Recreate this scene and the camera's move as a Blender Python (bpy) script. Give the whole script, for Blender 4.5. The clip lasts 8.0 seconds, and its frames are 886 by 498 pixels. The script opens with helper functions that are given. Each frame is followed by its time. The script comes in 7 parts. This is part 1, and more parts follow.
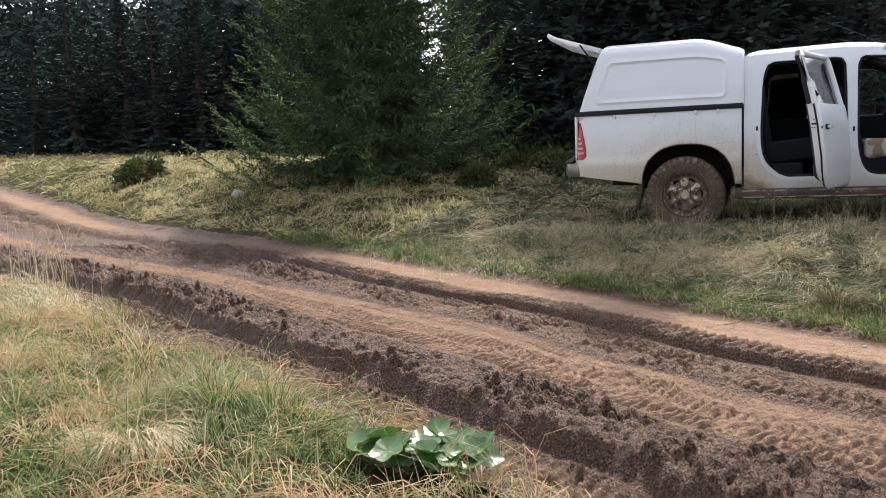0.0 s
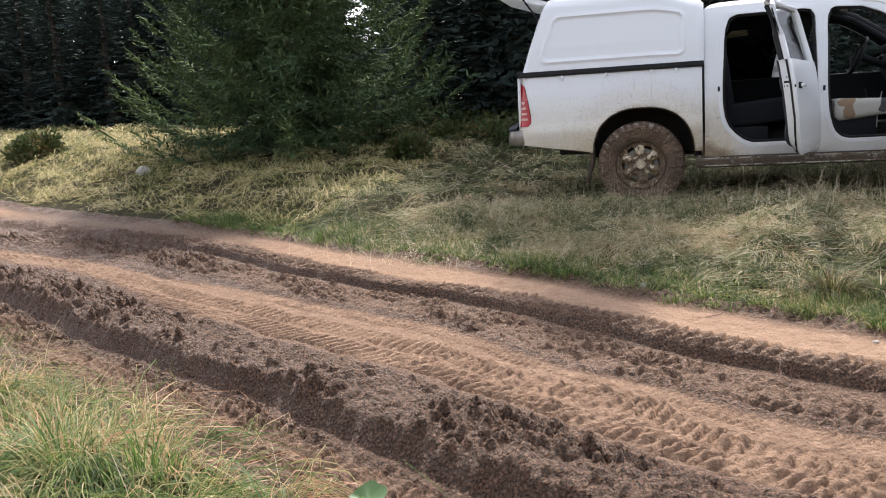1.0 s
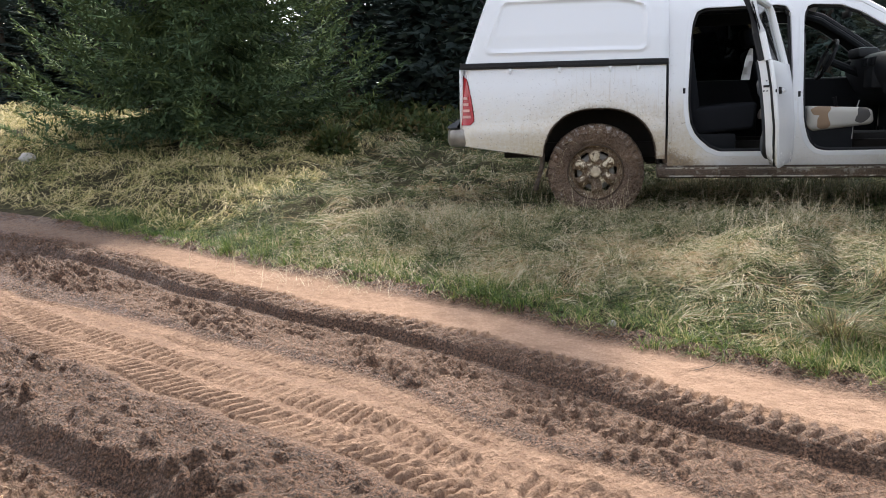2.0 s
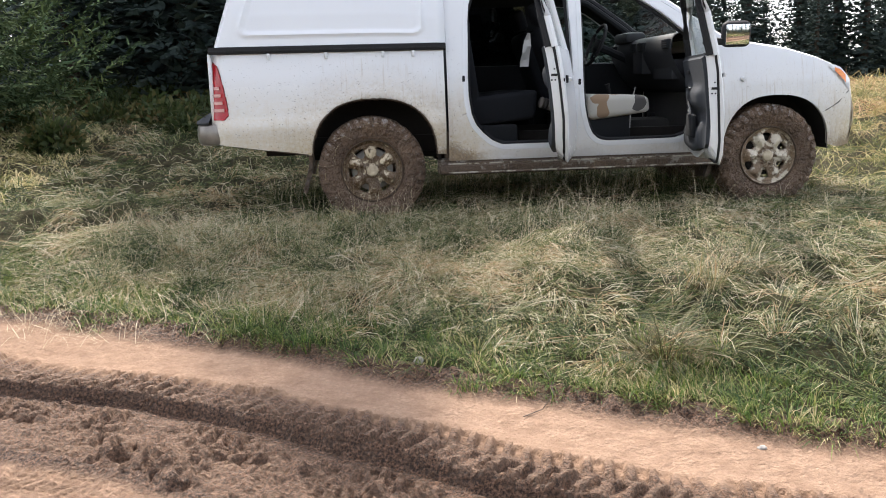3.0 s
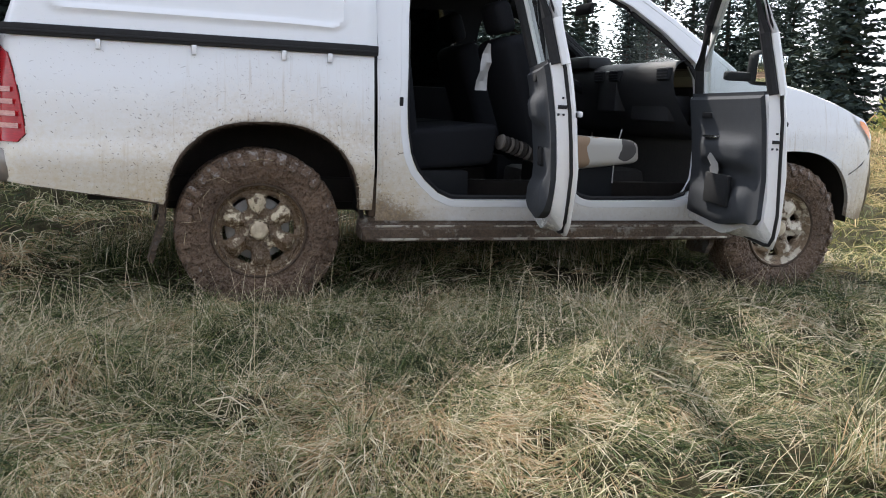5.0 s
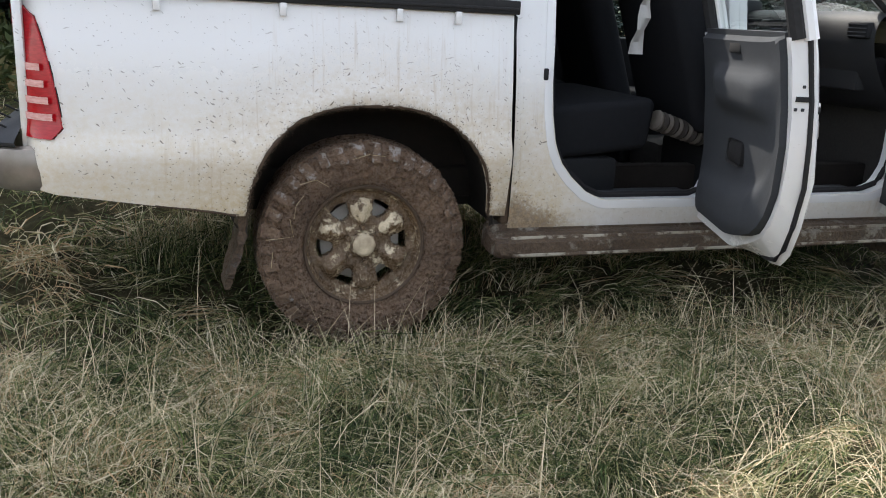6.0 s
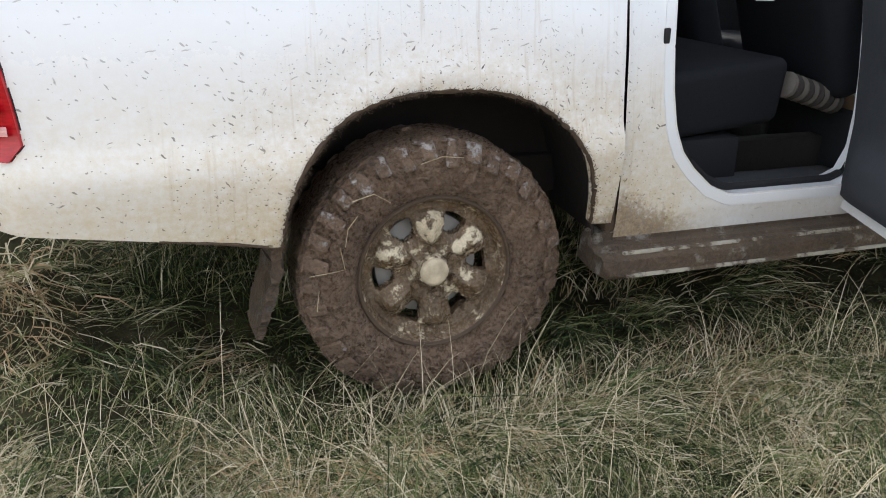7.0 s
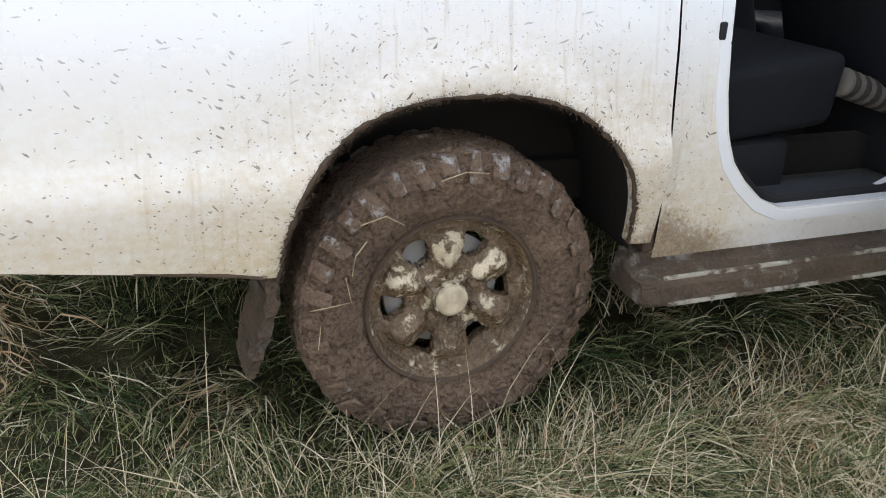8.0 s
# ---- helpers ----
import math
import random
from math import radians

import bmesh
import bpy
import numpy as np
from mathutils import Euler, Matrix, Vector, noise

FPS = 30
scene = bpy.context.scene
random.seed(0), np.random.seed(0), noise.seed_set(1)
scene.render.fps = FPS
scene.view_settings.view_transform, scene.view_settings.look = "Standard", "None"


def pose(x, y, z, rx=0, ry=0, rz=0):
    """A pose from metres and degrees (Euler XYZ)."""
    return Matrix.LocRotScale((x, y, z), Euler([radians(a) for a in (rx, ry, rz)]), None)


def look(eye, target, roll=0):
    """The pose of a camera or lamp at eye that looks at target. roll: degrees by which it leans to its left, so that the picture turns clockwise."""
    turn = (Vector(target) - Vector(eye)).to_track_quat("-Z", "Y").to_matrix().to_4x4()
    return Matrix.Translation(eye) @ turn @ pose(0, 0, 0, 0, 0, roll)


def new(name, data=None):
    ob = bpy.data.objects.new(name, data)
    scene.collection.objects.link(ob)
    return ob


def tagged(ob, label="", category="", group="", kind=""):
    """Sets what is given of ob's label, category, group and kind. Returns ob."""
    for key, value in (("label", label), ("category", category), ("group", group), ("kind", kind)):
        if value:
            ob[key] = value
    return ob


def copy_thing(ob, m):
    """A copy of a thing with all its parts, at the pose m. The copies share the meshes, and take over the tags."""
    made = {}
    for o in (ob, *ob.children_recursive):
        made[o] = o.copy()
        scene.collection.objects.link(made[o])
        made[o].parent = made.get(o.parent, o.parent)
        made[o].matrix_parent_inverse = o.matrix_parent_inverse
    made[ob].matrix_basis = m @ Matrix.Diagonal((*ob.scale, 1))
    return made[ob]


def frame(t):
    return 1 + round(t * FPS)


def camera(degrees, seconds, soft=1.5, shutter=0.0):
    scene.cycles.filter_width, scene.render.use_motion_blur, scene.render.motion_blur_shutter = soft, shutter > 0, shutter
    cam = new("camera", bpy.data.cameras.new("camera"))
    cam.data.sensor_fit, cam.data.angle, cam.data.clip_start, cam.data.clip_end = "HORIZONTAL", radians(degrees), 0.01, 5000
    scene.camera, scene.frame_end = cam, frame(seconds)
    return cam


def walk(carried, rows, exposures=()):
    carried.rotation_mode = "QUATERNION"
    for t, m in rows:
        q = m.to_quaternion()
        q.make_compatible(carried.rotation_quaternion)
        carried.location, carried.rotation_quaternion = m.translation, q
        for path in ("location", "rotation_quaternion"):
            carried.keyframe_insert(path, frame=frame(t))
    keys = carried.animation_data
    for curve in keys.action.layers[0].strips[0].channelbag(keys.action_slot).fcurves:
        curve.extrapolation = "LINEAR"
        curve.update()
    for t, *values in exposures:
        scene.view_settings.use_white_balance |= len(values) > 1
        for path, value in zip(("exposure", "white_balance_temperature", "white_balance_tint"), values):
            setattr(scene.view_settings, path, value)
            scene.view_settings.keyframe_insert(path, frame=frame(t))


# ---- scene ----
cam = camera(55.5, 8.0, 1.0)
PATH = [
    (0, (0.753, -9.002, 0.864), (0.043, -7.145, 0.649), -2.3),
    (0.5, (0.582, -8.574, 0.838), (0.074, -6.643, 0.712), 2.6),
    (1, (0.407, -8.051, 0.839), (-0.15, -6.152, 0.549), -3.1),
    (1.2, (0.321, -7.844, 0.846), (-0.274, -5.977, 0.447), -3.4),
    (2.3, (0.01, -6.828, 0.939), (-0.206, -4.863, 0.635), -1.1),
    (2.5, (-0.018, -6.654, 0.964), (-0.121, -4.683, 0.639), -1.7),
    (3, (-0.137, -6.228, 0.985), (0.064, -4.275, 0.604), -1.6),
    (3.5, (-0.212, -5.84, 1.05), (0.202, -3.931, 0.624), -2.4),
    (4, (-0.361, -5.369, 1.058), (0.178, -3.49, 0.634), -2.4),
    (4.5, (-0.41, -4.827, 1.005), (0.246, -2.968, 0.672), -1.1),
    (5, (-0.43, -4.086, 1.007), (0.194, -2.214, 0.677), 2.5),
    (5.2, (-0.465, -3.85, 0.994), (0.11, -1.967, 0.642), 4.1),
    (6.3, (-0.749, -2.627, 1.283), (-0.125, -0.824, 0.683), 2.4),
    (6.5, (-0.772, -2.425, 1.271), (-0.125, -0.641, 0.64), 2.7),
    (7, (-0.729, -2.082, 1.291), (-0.103, -0.316, 0.59), 1.3),
    (7.5, (-0.674, -1.779, 1.288), (-0.04, -0.041, 0.528), 1.2),
    (8, (-0.712, -1.711, 1.333), (-0.046, 0.002, 0.542), 2.5),
]
EXPOSURES = [(0, 1.28, 6350, 14), (1.0, 1.48, 6400, 14), (2.3, 1.68, 6400, 13), (4.5, 1.84, 6300, 13), (5.0, 1.66, 6250, 13), (6.3, 1.98, 6500, 11), (8, 2.35, 6550, 11)]
walk(cam, [(t, look(eye, target, roll)) for t, eye, target, roll in PATH], EXPOSURES)

# ---- world and sun ----
SUN_EL, SUN_AZ = 50.0, -9.0          # azimuth in degrees from +y towards +x
world = bpy.data.worlds.new("sky")
scene.world = world
world.use_nodes = True
wn, wl = world.node_tree.nodes, world.node_tree.links
sky = wn.new("ShaderNodeTexSky")
sky.sky_type, sky.sun_disc = "NISHITA", False
sky.sun_elevation, sky.sun_rotation = radians(SUN_EL), radians(SUN_AZ)
sky.dust_density, sky.air_density = 2.0, 1.0
wn["Background"].inputs["Strength"].default_value = 0.15
haze = wn.new("ShaderNodeHueSaturation")          # thin white cloud over the blue
haze.inputs["Saturation"].default_value = 0.35
wl.new(sky.outputs[0], haze.inputs["Color"])
wl.new(haze.outputs[0], wn["Background"].inputs["Color"])
sun = new("sun", bpy.data.lights.new("sun", "SUN"))
sun.data.energy, sun.data.angle, sun.data.color = 2.4, radians(0.9), (1.0, 0.93, 0.82)
sun_dir = Vector((math.sin(radians(SUN_AZ)) * math.cos(radians(SUN_EL)), math.cos(radians(SUN_AZ)) * math.cos(radians(SUN_EL)), math.sin(radians(SUN_EL))))
sun.matrix_world = look(sun_dir * 60, (0, 0, 0))


# ---- materials ----
def material(name, rough=0.8, metal=0.0, spec=0.5):
    m = bpy.data.materials.new(name)
    m.use_nodes = True
    p = m.node_tree.nodes["Principled BSDF"]
    p.inputs["Roughness"].default_value, p.inputs["Metallic"].default_value = rough, metal
    p.inputs["Specular IOR Level"].default_value = spec
    return m, m.node_tree.nodes, m.node_tree.links, p


def coords(n, l, scale=(1, 1, 1), turn=(0, 0, 0)):
    g, mp = n.new("ShaderNodeNewGeometry"), n.new("ShaderNodeMapping")
    mp.inputs["Scale"].default_value, mp.inputs["Rotation"].default_value = scale, [radians(a) for a in turn]
    l.new(g.outputs["Position"], mp.inputs["Vector"])
    return mp.outputs[0]


def noise_tex(n, l, vec, scale, detail=4, rough=0.6):
    t = n.new("ShaderNodeTexNoise")
    t.inputs["Scale"].default_value, t.inputs["Detail"].default_value, t.inputs["Roughness"].default_value = scale, detail, rough
    l.new(vec, t.inputs["Vector"])
    return t.outputs["Fac"]


def ramp(n, l, fac, stops):
    r = n.new("ShaderNodeValToRGB")
    e = r.color_ramp.elements
    while len(e) < len(stops):
        e.new(0.5)
    for k, (pos, c) in zip(e, stops):
        k.position, k.color = pos, (*c, 1) if len(c) == 3 else c
    l.new(fac, r.inputs[0])
    return r.outputs[0]


def mix(n, l, fac, a, b, mode="MIX"):
    m = n.new("ShaderNodeMix")
    m.data_type, m.blend_type = "RGBA", mode
    for k, v in ((0, fac), (6, a), (7, b)):
        if isinstance(v, (int, float)):
            m.inputs[k].default_value = v
        elif isinstance(v, tuple):
            m.inputs[k].default_value = (*v, 1)
        else:
            l.new(v, m.inputs[k])
    return m.outputs[2]


def calc(n, l, op, a, b=0.0, clamp=False):
    m = n.new("ShaderNodeMath")
    m.operation, m.use_clamp = op, clamp
    for k, v in ((0, a), (1, b)):
        if isinstance(v, (int, float)):
            m.inputs[k].default_value = v
        else:
            l.new(v, m.inputs[k])
    return m.outputs[0]


def bump(n, l, p, height, strength=0.4, distance=0.01):
    b = n.new("ShaderNodeBump")
    b.inputs["Strength"].default_value, b.inputs["Distance"].default_value = strength, distance
    l.new(height, b.inputs["Height"])
    l.new(b.outputs[0], p.inputs["Normal"])


def simple(name, c1, c2, scale=20, rough=0.7, metal=0.0, relief=0.2, spec=0.5):
    m, n, l, p = material(name, rough, metal, spec)
    v = coords(n, l)
    f = noise_tex(n, l, v, scale, 5)
    f2 = noise_tex(n, l, v, scale * 0.13, 3)
    c = mix(n, l, f2, ramp(n, l, f, [(0.3, c1), (0.7, c2)]), c2)
    l.new(c, p.inputs["Base Color"])
    if relief:
        bump(n, l, p, f, relief, 0.004)
    return m


def splats(n, l, scale, stretch, turn, lo, hi, seed):
    """Small drops of dirt: cells whose drop is larger or smaller, many of them empty."""
    v = coords(n, l, (1, 1, 1), turn)
    wob, far, shift = n.new("ShaderNodeTexNoise"), n.new("ShaderNodeVectorMath"), n.new("ShaderNodeVectorMath")
    wob.inputs["Scale"].default_value, wob.inputs["Detail"].default_value = 55, 2
    far.operation, far.inputs["Scale"].default_value, shift.operation = "SCALE", 0.011, "ADD"
    l.new(v, wob.inputs["Vector"])
    l.new(wob.outputs["Color"], far.inputs[0])
    l.new(v, shift.inputs[0])
    l.new(far.outputs[0], shift.inputs[1])
    v = shift.outputs[0]
    mp = n.new("ShaderNodeMapping")
    mp.inputs["Scale"].default_value = (scale * stretch[0], scale * 0.6, scale * stretch[1])
    l.new(v, mp.inputs["Vector"])
    v = mp.outputs[0]
    off = n.new("ShaderNodeVectorMath")
    off.operation = "ADD"
    off.inputs[1].default_value = (seed, seed * 2.3, seed * 0.7)
    l.new(v, off.inputs[0])
    t = n.new("ShaderNodeTexVoronoi")
    t.inputs["Scale"].default_value = 1.0
    l.new(off.outputs[0], t.inputs["Vector"])
    sep = n.new("ShaderNodeSeparateColor")
    l.new(t.outputs["Color"], sep.inputs[0])
    size = calc(n, l, "MULTIPLY", calc(n, l, "SUBTRACT", sep.outputs[0], lo), hi)
    return calc(n, l, "MULTIPLY", calc(n, l, "SUBTRACT", size, t.outputs["Distance"]), 14.0, True)


def between(n, l, value, lo, hi, top=1.0):
    r = n.new("ShaderNodeMapRange")
    for k, val in (("From Min", lo), ("From Max", hi), ("To Min", 0.0), ("To Max", top)):
        r.inputs[k].default_value = val
    l.new(value, r.inputs[0])
    return r.outputs[0]


def paint_material(name, base, dirty):
    """White paint under a dried film of mud, thickest low down, with spatter, drips and a crust where the wheels throw it."""
    m, n, l, p = material(name, 0.22)
    g = n.new("ShaderNodeNewGeometry")
    xyz = n.new("ShaderNodeSeparateXYZ")
    l.new(g.outputs["Position"], xyz.inputs[0])
    px, pz = xyz.outputs[0], xyz.outputs[2]
    v = coords(n, l)
    mul, add, sub = (lambda a, b, c=False: calc(n, l, "MULTIPLY", a, b, c)), (lambda a, b, c=False: calc(n, l, "ADD", a, b, c)), (lambda a, b, c=False: calc(n, l, "SUBTRACT", a, b, c))
    most = lambda a, b: calc(n, l, "MAXIMUM", a, b)
    big, fine = noise_tex(n, l, v, 3.0, 5), noise_tex(n, l, v, 70, 6, 0.7)
    wipe, drip = noise_tex(n, l, coords(n, l, (2.2, 6, 34)), 1.0, 6, 0.65), noise_tex(n, l, coords(n, l, (62, 12, 3.4)), 1.0, 5, 0.6)
    grain = ramp(n, l, noise_tex(n, l, coords(n, l, (42, 20, 46)), 1.0, 8, 0.78), [(0.36, (0, 0, 0)), (0.62, (1, 1, 1))])
    low = between(n, l, pz, 1.10, 0.50)
    film = mul(low, add(mul(big, 0.85), add(mul(wipe, 0.6), mul(drip, 0.12))))
    film = mul(mul(film, add(0.55, mul(grain, 0.6))), 1.22 * dirty, True)
    forward = sub(1.0, mul(between(n, l, px, 0.75, 1.0), sub(1.0, between(n, l, px, 3.35, 3.75))), True)
    forward = add(0.28, mul(forward, 0.72))
    film = mul(film, forward)
    c = mix(n, l, film, base, (0.56, 0.475, 0.32))
    # the rings round the wheels
    rings = []
    for wx in (0.03, 3.1):
        dx, dz = sub(px, wx), sub(pz, 0.42)
        rings.append(calc(n, l, "SQRT", add(mul(dx, dx), mul(dz, dz))))
    away = calc(n, l, "MINIMUM", rings[0], rings[1])
    near = mul(mul(sub(0.535, away), 11.0, True), forward)
    cake = mul(sub(add(fine, mul(near, 0.30)), 0.71), 9.0 * dirty, True)
    splash = mul(between(n, l, away, 0.78, 0.49), forward)
    # ochre runs under the belt, most of them over the rear wheel
    runs = mul(sub(mul(drip, add(0.75, mul(big, 0.5))), 0.56), 7.0, True)
    runs = mul(mul(runs, between(n, l, away, 0.95, 0.55)), 0.42 * dirty)
    c = mix(n, l, runs, c, (0.36, 0.25, 0.13))
    haze = mul(mul(splash, add(0.25, mul(grain, 0.75))), 0.5 * dirty, True)
    c = mix(n, l, haze, c, (0.43, 0.335, 0.20))
    # crust on the lower edge, and the heap before the rear wheel
    sill = between(n, l, pz, 0.66, 0.45, 0.33)
    ahead = mul(mul(sub(1.0, mul(calc(n, l, "ABSOLUTE", sub(px, 0.59)), 5.0), True), between(n, l, pz, 0.80, 0.48)), 0.24)
    cake2 = mul(sub(add(mul(add(fine, big), 0.5), add(sill, ahead)), 0.73), 8.0 * dirty, True)
    ends = n.new("ShaderNodeValToRGB")          # thickest behind the rear wheel and on the nose
    for k, (pos, val) in zip((ends.color_ramp.elements[0], ends.color_ramp.elements[1], ends.color_ramp.elements.new(0.36), ends.color_ramp.elements.new(0.88)), ((0.0, 0.55), (1.0, 0.9), (0.42, 0.15), (0.86, 0.15))):
        k.position, k.color = pos, (val, val, val, 1)
    ends.color_ramp.elements.new(0.39).color = (1, 1, 1, 1)
    l.new(mul(add(px, 1.2), 0.2), ends.inputs[0])
    cake2 = mul(cake2, ends.outputs[0])
    c = mix(n, l, most(cake, mul(cake2, 0.8)), c, ramp(n, l, fine, [(0.35, (0.07, 0.044, 0.026)), (0.65, (0.30, 0.205, 0.115))]))
    # flung drops, larger ones long and slanted
    drops = splats(n, l, 38, (0.34, 2.0), (0, 14, 0), 0.77, 0.95, 1.7)
    for seed, scale, stretch, turn, lo, hi in ((5.1, 70, (0.45, 1.5), -35, 0.70, 1.0), (9.4, 34, (1.9, 0.42), 12, 0.80, 0.95), (4.2, 120, (0.8, 1.0), 0, 0.72, 1.1), (6.6, 44, (0.4, 1.9), -58, 0.80, 1.0)):
        drops = most(drops, splats(n, l, scale, stretch, (0, turn, 0), lo, hi, seed))
    drops = mul(drops, mul(between(n, l, pz, 1.45, 0.8, 0.85), mul(big, 1.7, True)))
    drops = mul(drops, mul(forward, dirty), True)
    dots = most(splats(n, l, 150, (0.8, 1.1), (0, 20, 0), 0.70, 1.2, 2.6), splats(n, l, 62, (0.4, 1.7), (0, 50, 0), 0.74, 1.1, 7.7))
    drops = most(drops, mul(dots, mul(splash, 1.3 * dirty), True))
    c = mix(n, l, drops, c, (0.095, 0.072, 0.050))
    l.new(c, p.inputs["Base Color"])
    l.new(add(0.20, mul(most(film, most(haze, most(cake, cake2))), 0.6)), p.inputs["Roughness"])
    bump(n, l, p, most(cake, most(cake2, drops)), 0.4, 0.004)
    return m


PAINT = paint_material("white_paint", (0.69, 0.70, 0.71), 1.0)
PAINT_CLEAN = paint_material("white_paint_upper", (0.69, 0.70, 0.71), 0.42)
JAMB = simple("clean_white_paint", (0.68, 0.695, 0.705), (0.70, 0.71, 0.72), 8, 0.22, 0.0, 0.0)
BLACK = simple("black_rubber", (0.008, 0.008, 0.009), (0.020, 0.020, 0.021), 60, 0.7, 0.0, 0.2, 0.25)
TRIM = simple("grey_plastic_trim", (0.028, 0.031, 0.035), (0.046, 0.050, 0.056), 220, 0.85, 0.0, 0.2, 0.2)
DASH = simple("dashboard_plastic", (0.011, 0.012, 0.014), (0.019, 0.020, 0.023), 240, 0.7)
TRIM_DARK = simple("dark_plastic", (0.009, 0.010, 0.011), (0.016, 0.017, 0.019), 200, 0.8, 0.0, 0.2, 0.2)
FABRIC = simple("seat_fabric", (0.009, 0.010, 0.012), (0.017, 0.018, 0.021), 400, 0.95, 0.0, 0.2, 0.1)
CARPET = simple("floor_mat", (0.028, 0.028, 0.028), (0.06, 0.056, 0.052), 90, 0.9)
CHROME = simple("dull_chrome", (0.45, 0.44, 0.42), (0.6, 0.59, 0.57), 30, 0.25, 1.0, 0.05)
CAP = simple("dusty_cream_cap", (0.14, 0.095, 0.055), (0.60, 0.51, 0.36), 26, 0.6, 0.0, 0.4)
BUMPER = simple("dirty_chrome", (0.06, 0.045, 0.032), (0.30, 0.28, 0.255), 6, 0.30, 0.5, 0.2)
PAPER = simple("white_plastic_bag", (0.26, 0.255, 0.245), (0.42, 0.41, 0.395), 14, 0.7)
# mud taken down to near black: shade under the truck is in the colour
UNDER = simple("shaded_muddy_underbody", (0.004, 0.0032, 0.0025), (0.014, 0.010, 0.007), 25, 0.9, 0.0, 0.6)


def camo_material():
    m, n, l, p = material("camouflage_cover", 0.9)
    v = coords(n, l)
    f = noise_tex(n, l, v, 6, 2, 0.4)
    c = ramp(n, l, f, [(0.0, (0.30, 0.205, 0.13)), (0.39, (0.50, 0.48, 0.43)), (0.5, (0.50, 0.48, 0.43)), (0.56, (0.50, 0.48, 0.43)), (0.60, (0.085, 0.08, 0.075)), (1.0, (0.085, 0.08, 0.075))])
    c.node.color_ramp.interpolation = "CONSTANT"
    l.new(c, p.inputs["Base Color"])
    bump(n, l, p, noise_tex(n, l, v, 150, 3), 0.3, 0.004)
    return m


def glass_material(name, tint):
    """A thin pane: clear straight through, glossy by its angle."""
    m, n, l, p = material(name, 0.0)
    clear, gloss, s, f = n.new("ShaderNodeBsdfTransparent"), n.new("ShaderNodeBsdfGlossy"), n.new("ShaderNodeMixShader"), n.new("ShaderNodeLayerWeight")
    clear.inputs["Color"].default_value = (*tint, 1)
    gloss.inputs["Roughness"].default_value = 0.02
    f.inputs["Blend"].default_value = 0.5
    l.new(calc(n, l, "ADD", 0.04, calc(n, l, "MULTIPLY", calc(n, l, "POWER", f.outputs["Facing"], 4.0), 0.8)), s.inputs[0])
    l.new(clear.outputs[0], s.inputs[1])
    l.new(gloss.outputs[0], s.inputs[2])
    l.new(s.outputs[0], n["Material Output"].inputs["Surface"])
    return m


def lens_material(name, c1, c2):
    m, n, l, p = material(name, 0.12)
    f = noise_tex(n, l, coords(n, l, (40, 40, 160)), 1.0, 2)
    l.new(ramp(n, l, f, [(0.35, c1), (0.65, c2)]), p.inputs["Base Color"])
    p.inputs["Coat Weight"].default_value = 0.15
    p.inputs["Specular IOR Level"].default_value = 0.3
    return m


CAMO = camo_material()
LID, lid_n, lid_l, lid_p = material("thin_white_fibreglass", 0.4)
lid_p.inputs["Base Color"].default_value = (0.68, 0.69, 0.70, 1)
lid_t, lid_s = lid_n.new("ShaderNodeBsdfTranslucent"), lid_n.new("ShaderNodeMixShader")
lid_t.inputs["Color"].default_value, lid_s.inputs[0].default_value = (0.62, 0.63, 0.62, 1), 0.45
lid_l.new(lid_p.outputs[0], lid_s.inputs[1])
lid_l.new(lid_t.outputs[0], lid_s.inputs[2])
lid_l.new(lid_s.outputs[0], lid_n["Material Output"].inputs["Surface"])
GLASS = glass_material("clear_glass", (0.86, 0.92, 0.90))
DARK_GLASS = glass_material("dark_tinted_glass", (0.02, 0.025, 0.025))
MIRROR = simple("mirror_glass", (0.75, 0.78, 0.78), (0.8, 0.82, 0.82), 5, 0.03, 1.0, 0.0)
RED = lens_material("red_lens", (0.28, 0.004, 0.008), (0.40, 0.008, 0.013))
RED_BAR = lens_material("pale_reflector_bar", (0.55, 0.27, 0.25), (0.68, 0.42, 0.39))
AMBER = lens_material("amber_lens", (0.75, 0.20, 0.04), (0.85, 0.30, 0.06))
LAMP = lens_material("clear_lens", (0.55, 0.56, 0.57), (0.75, 0.76, 0.77))


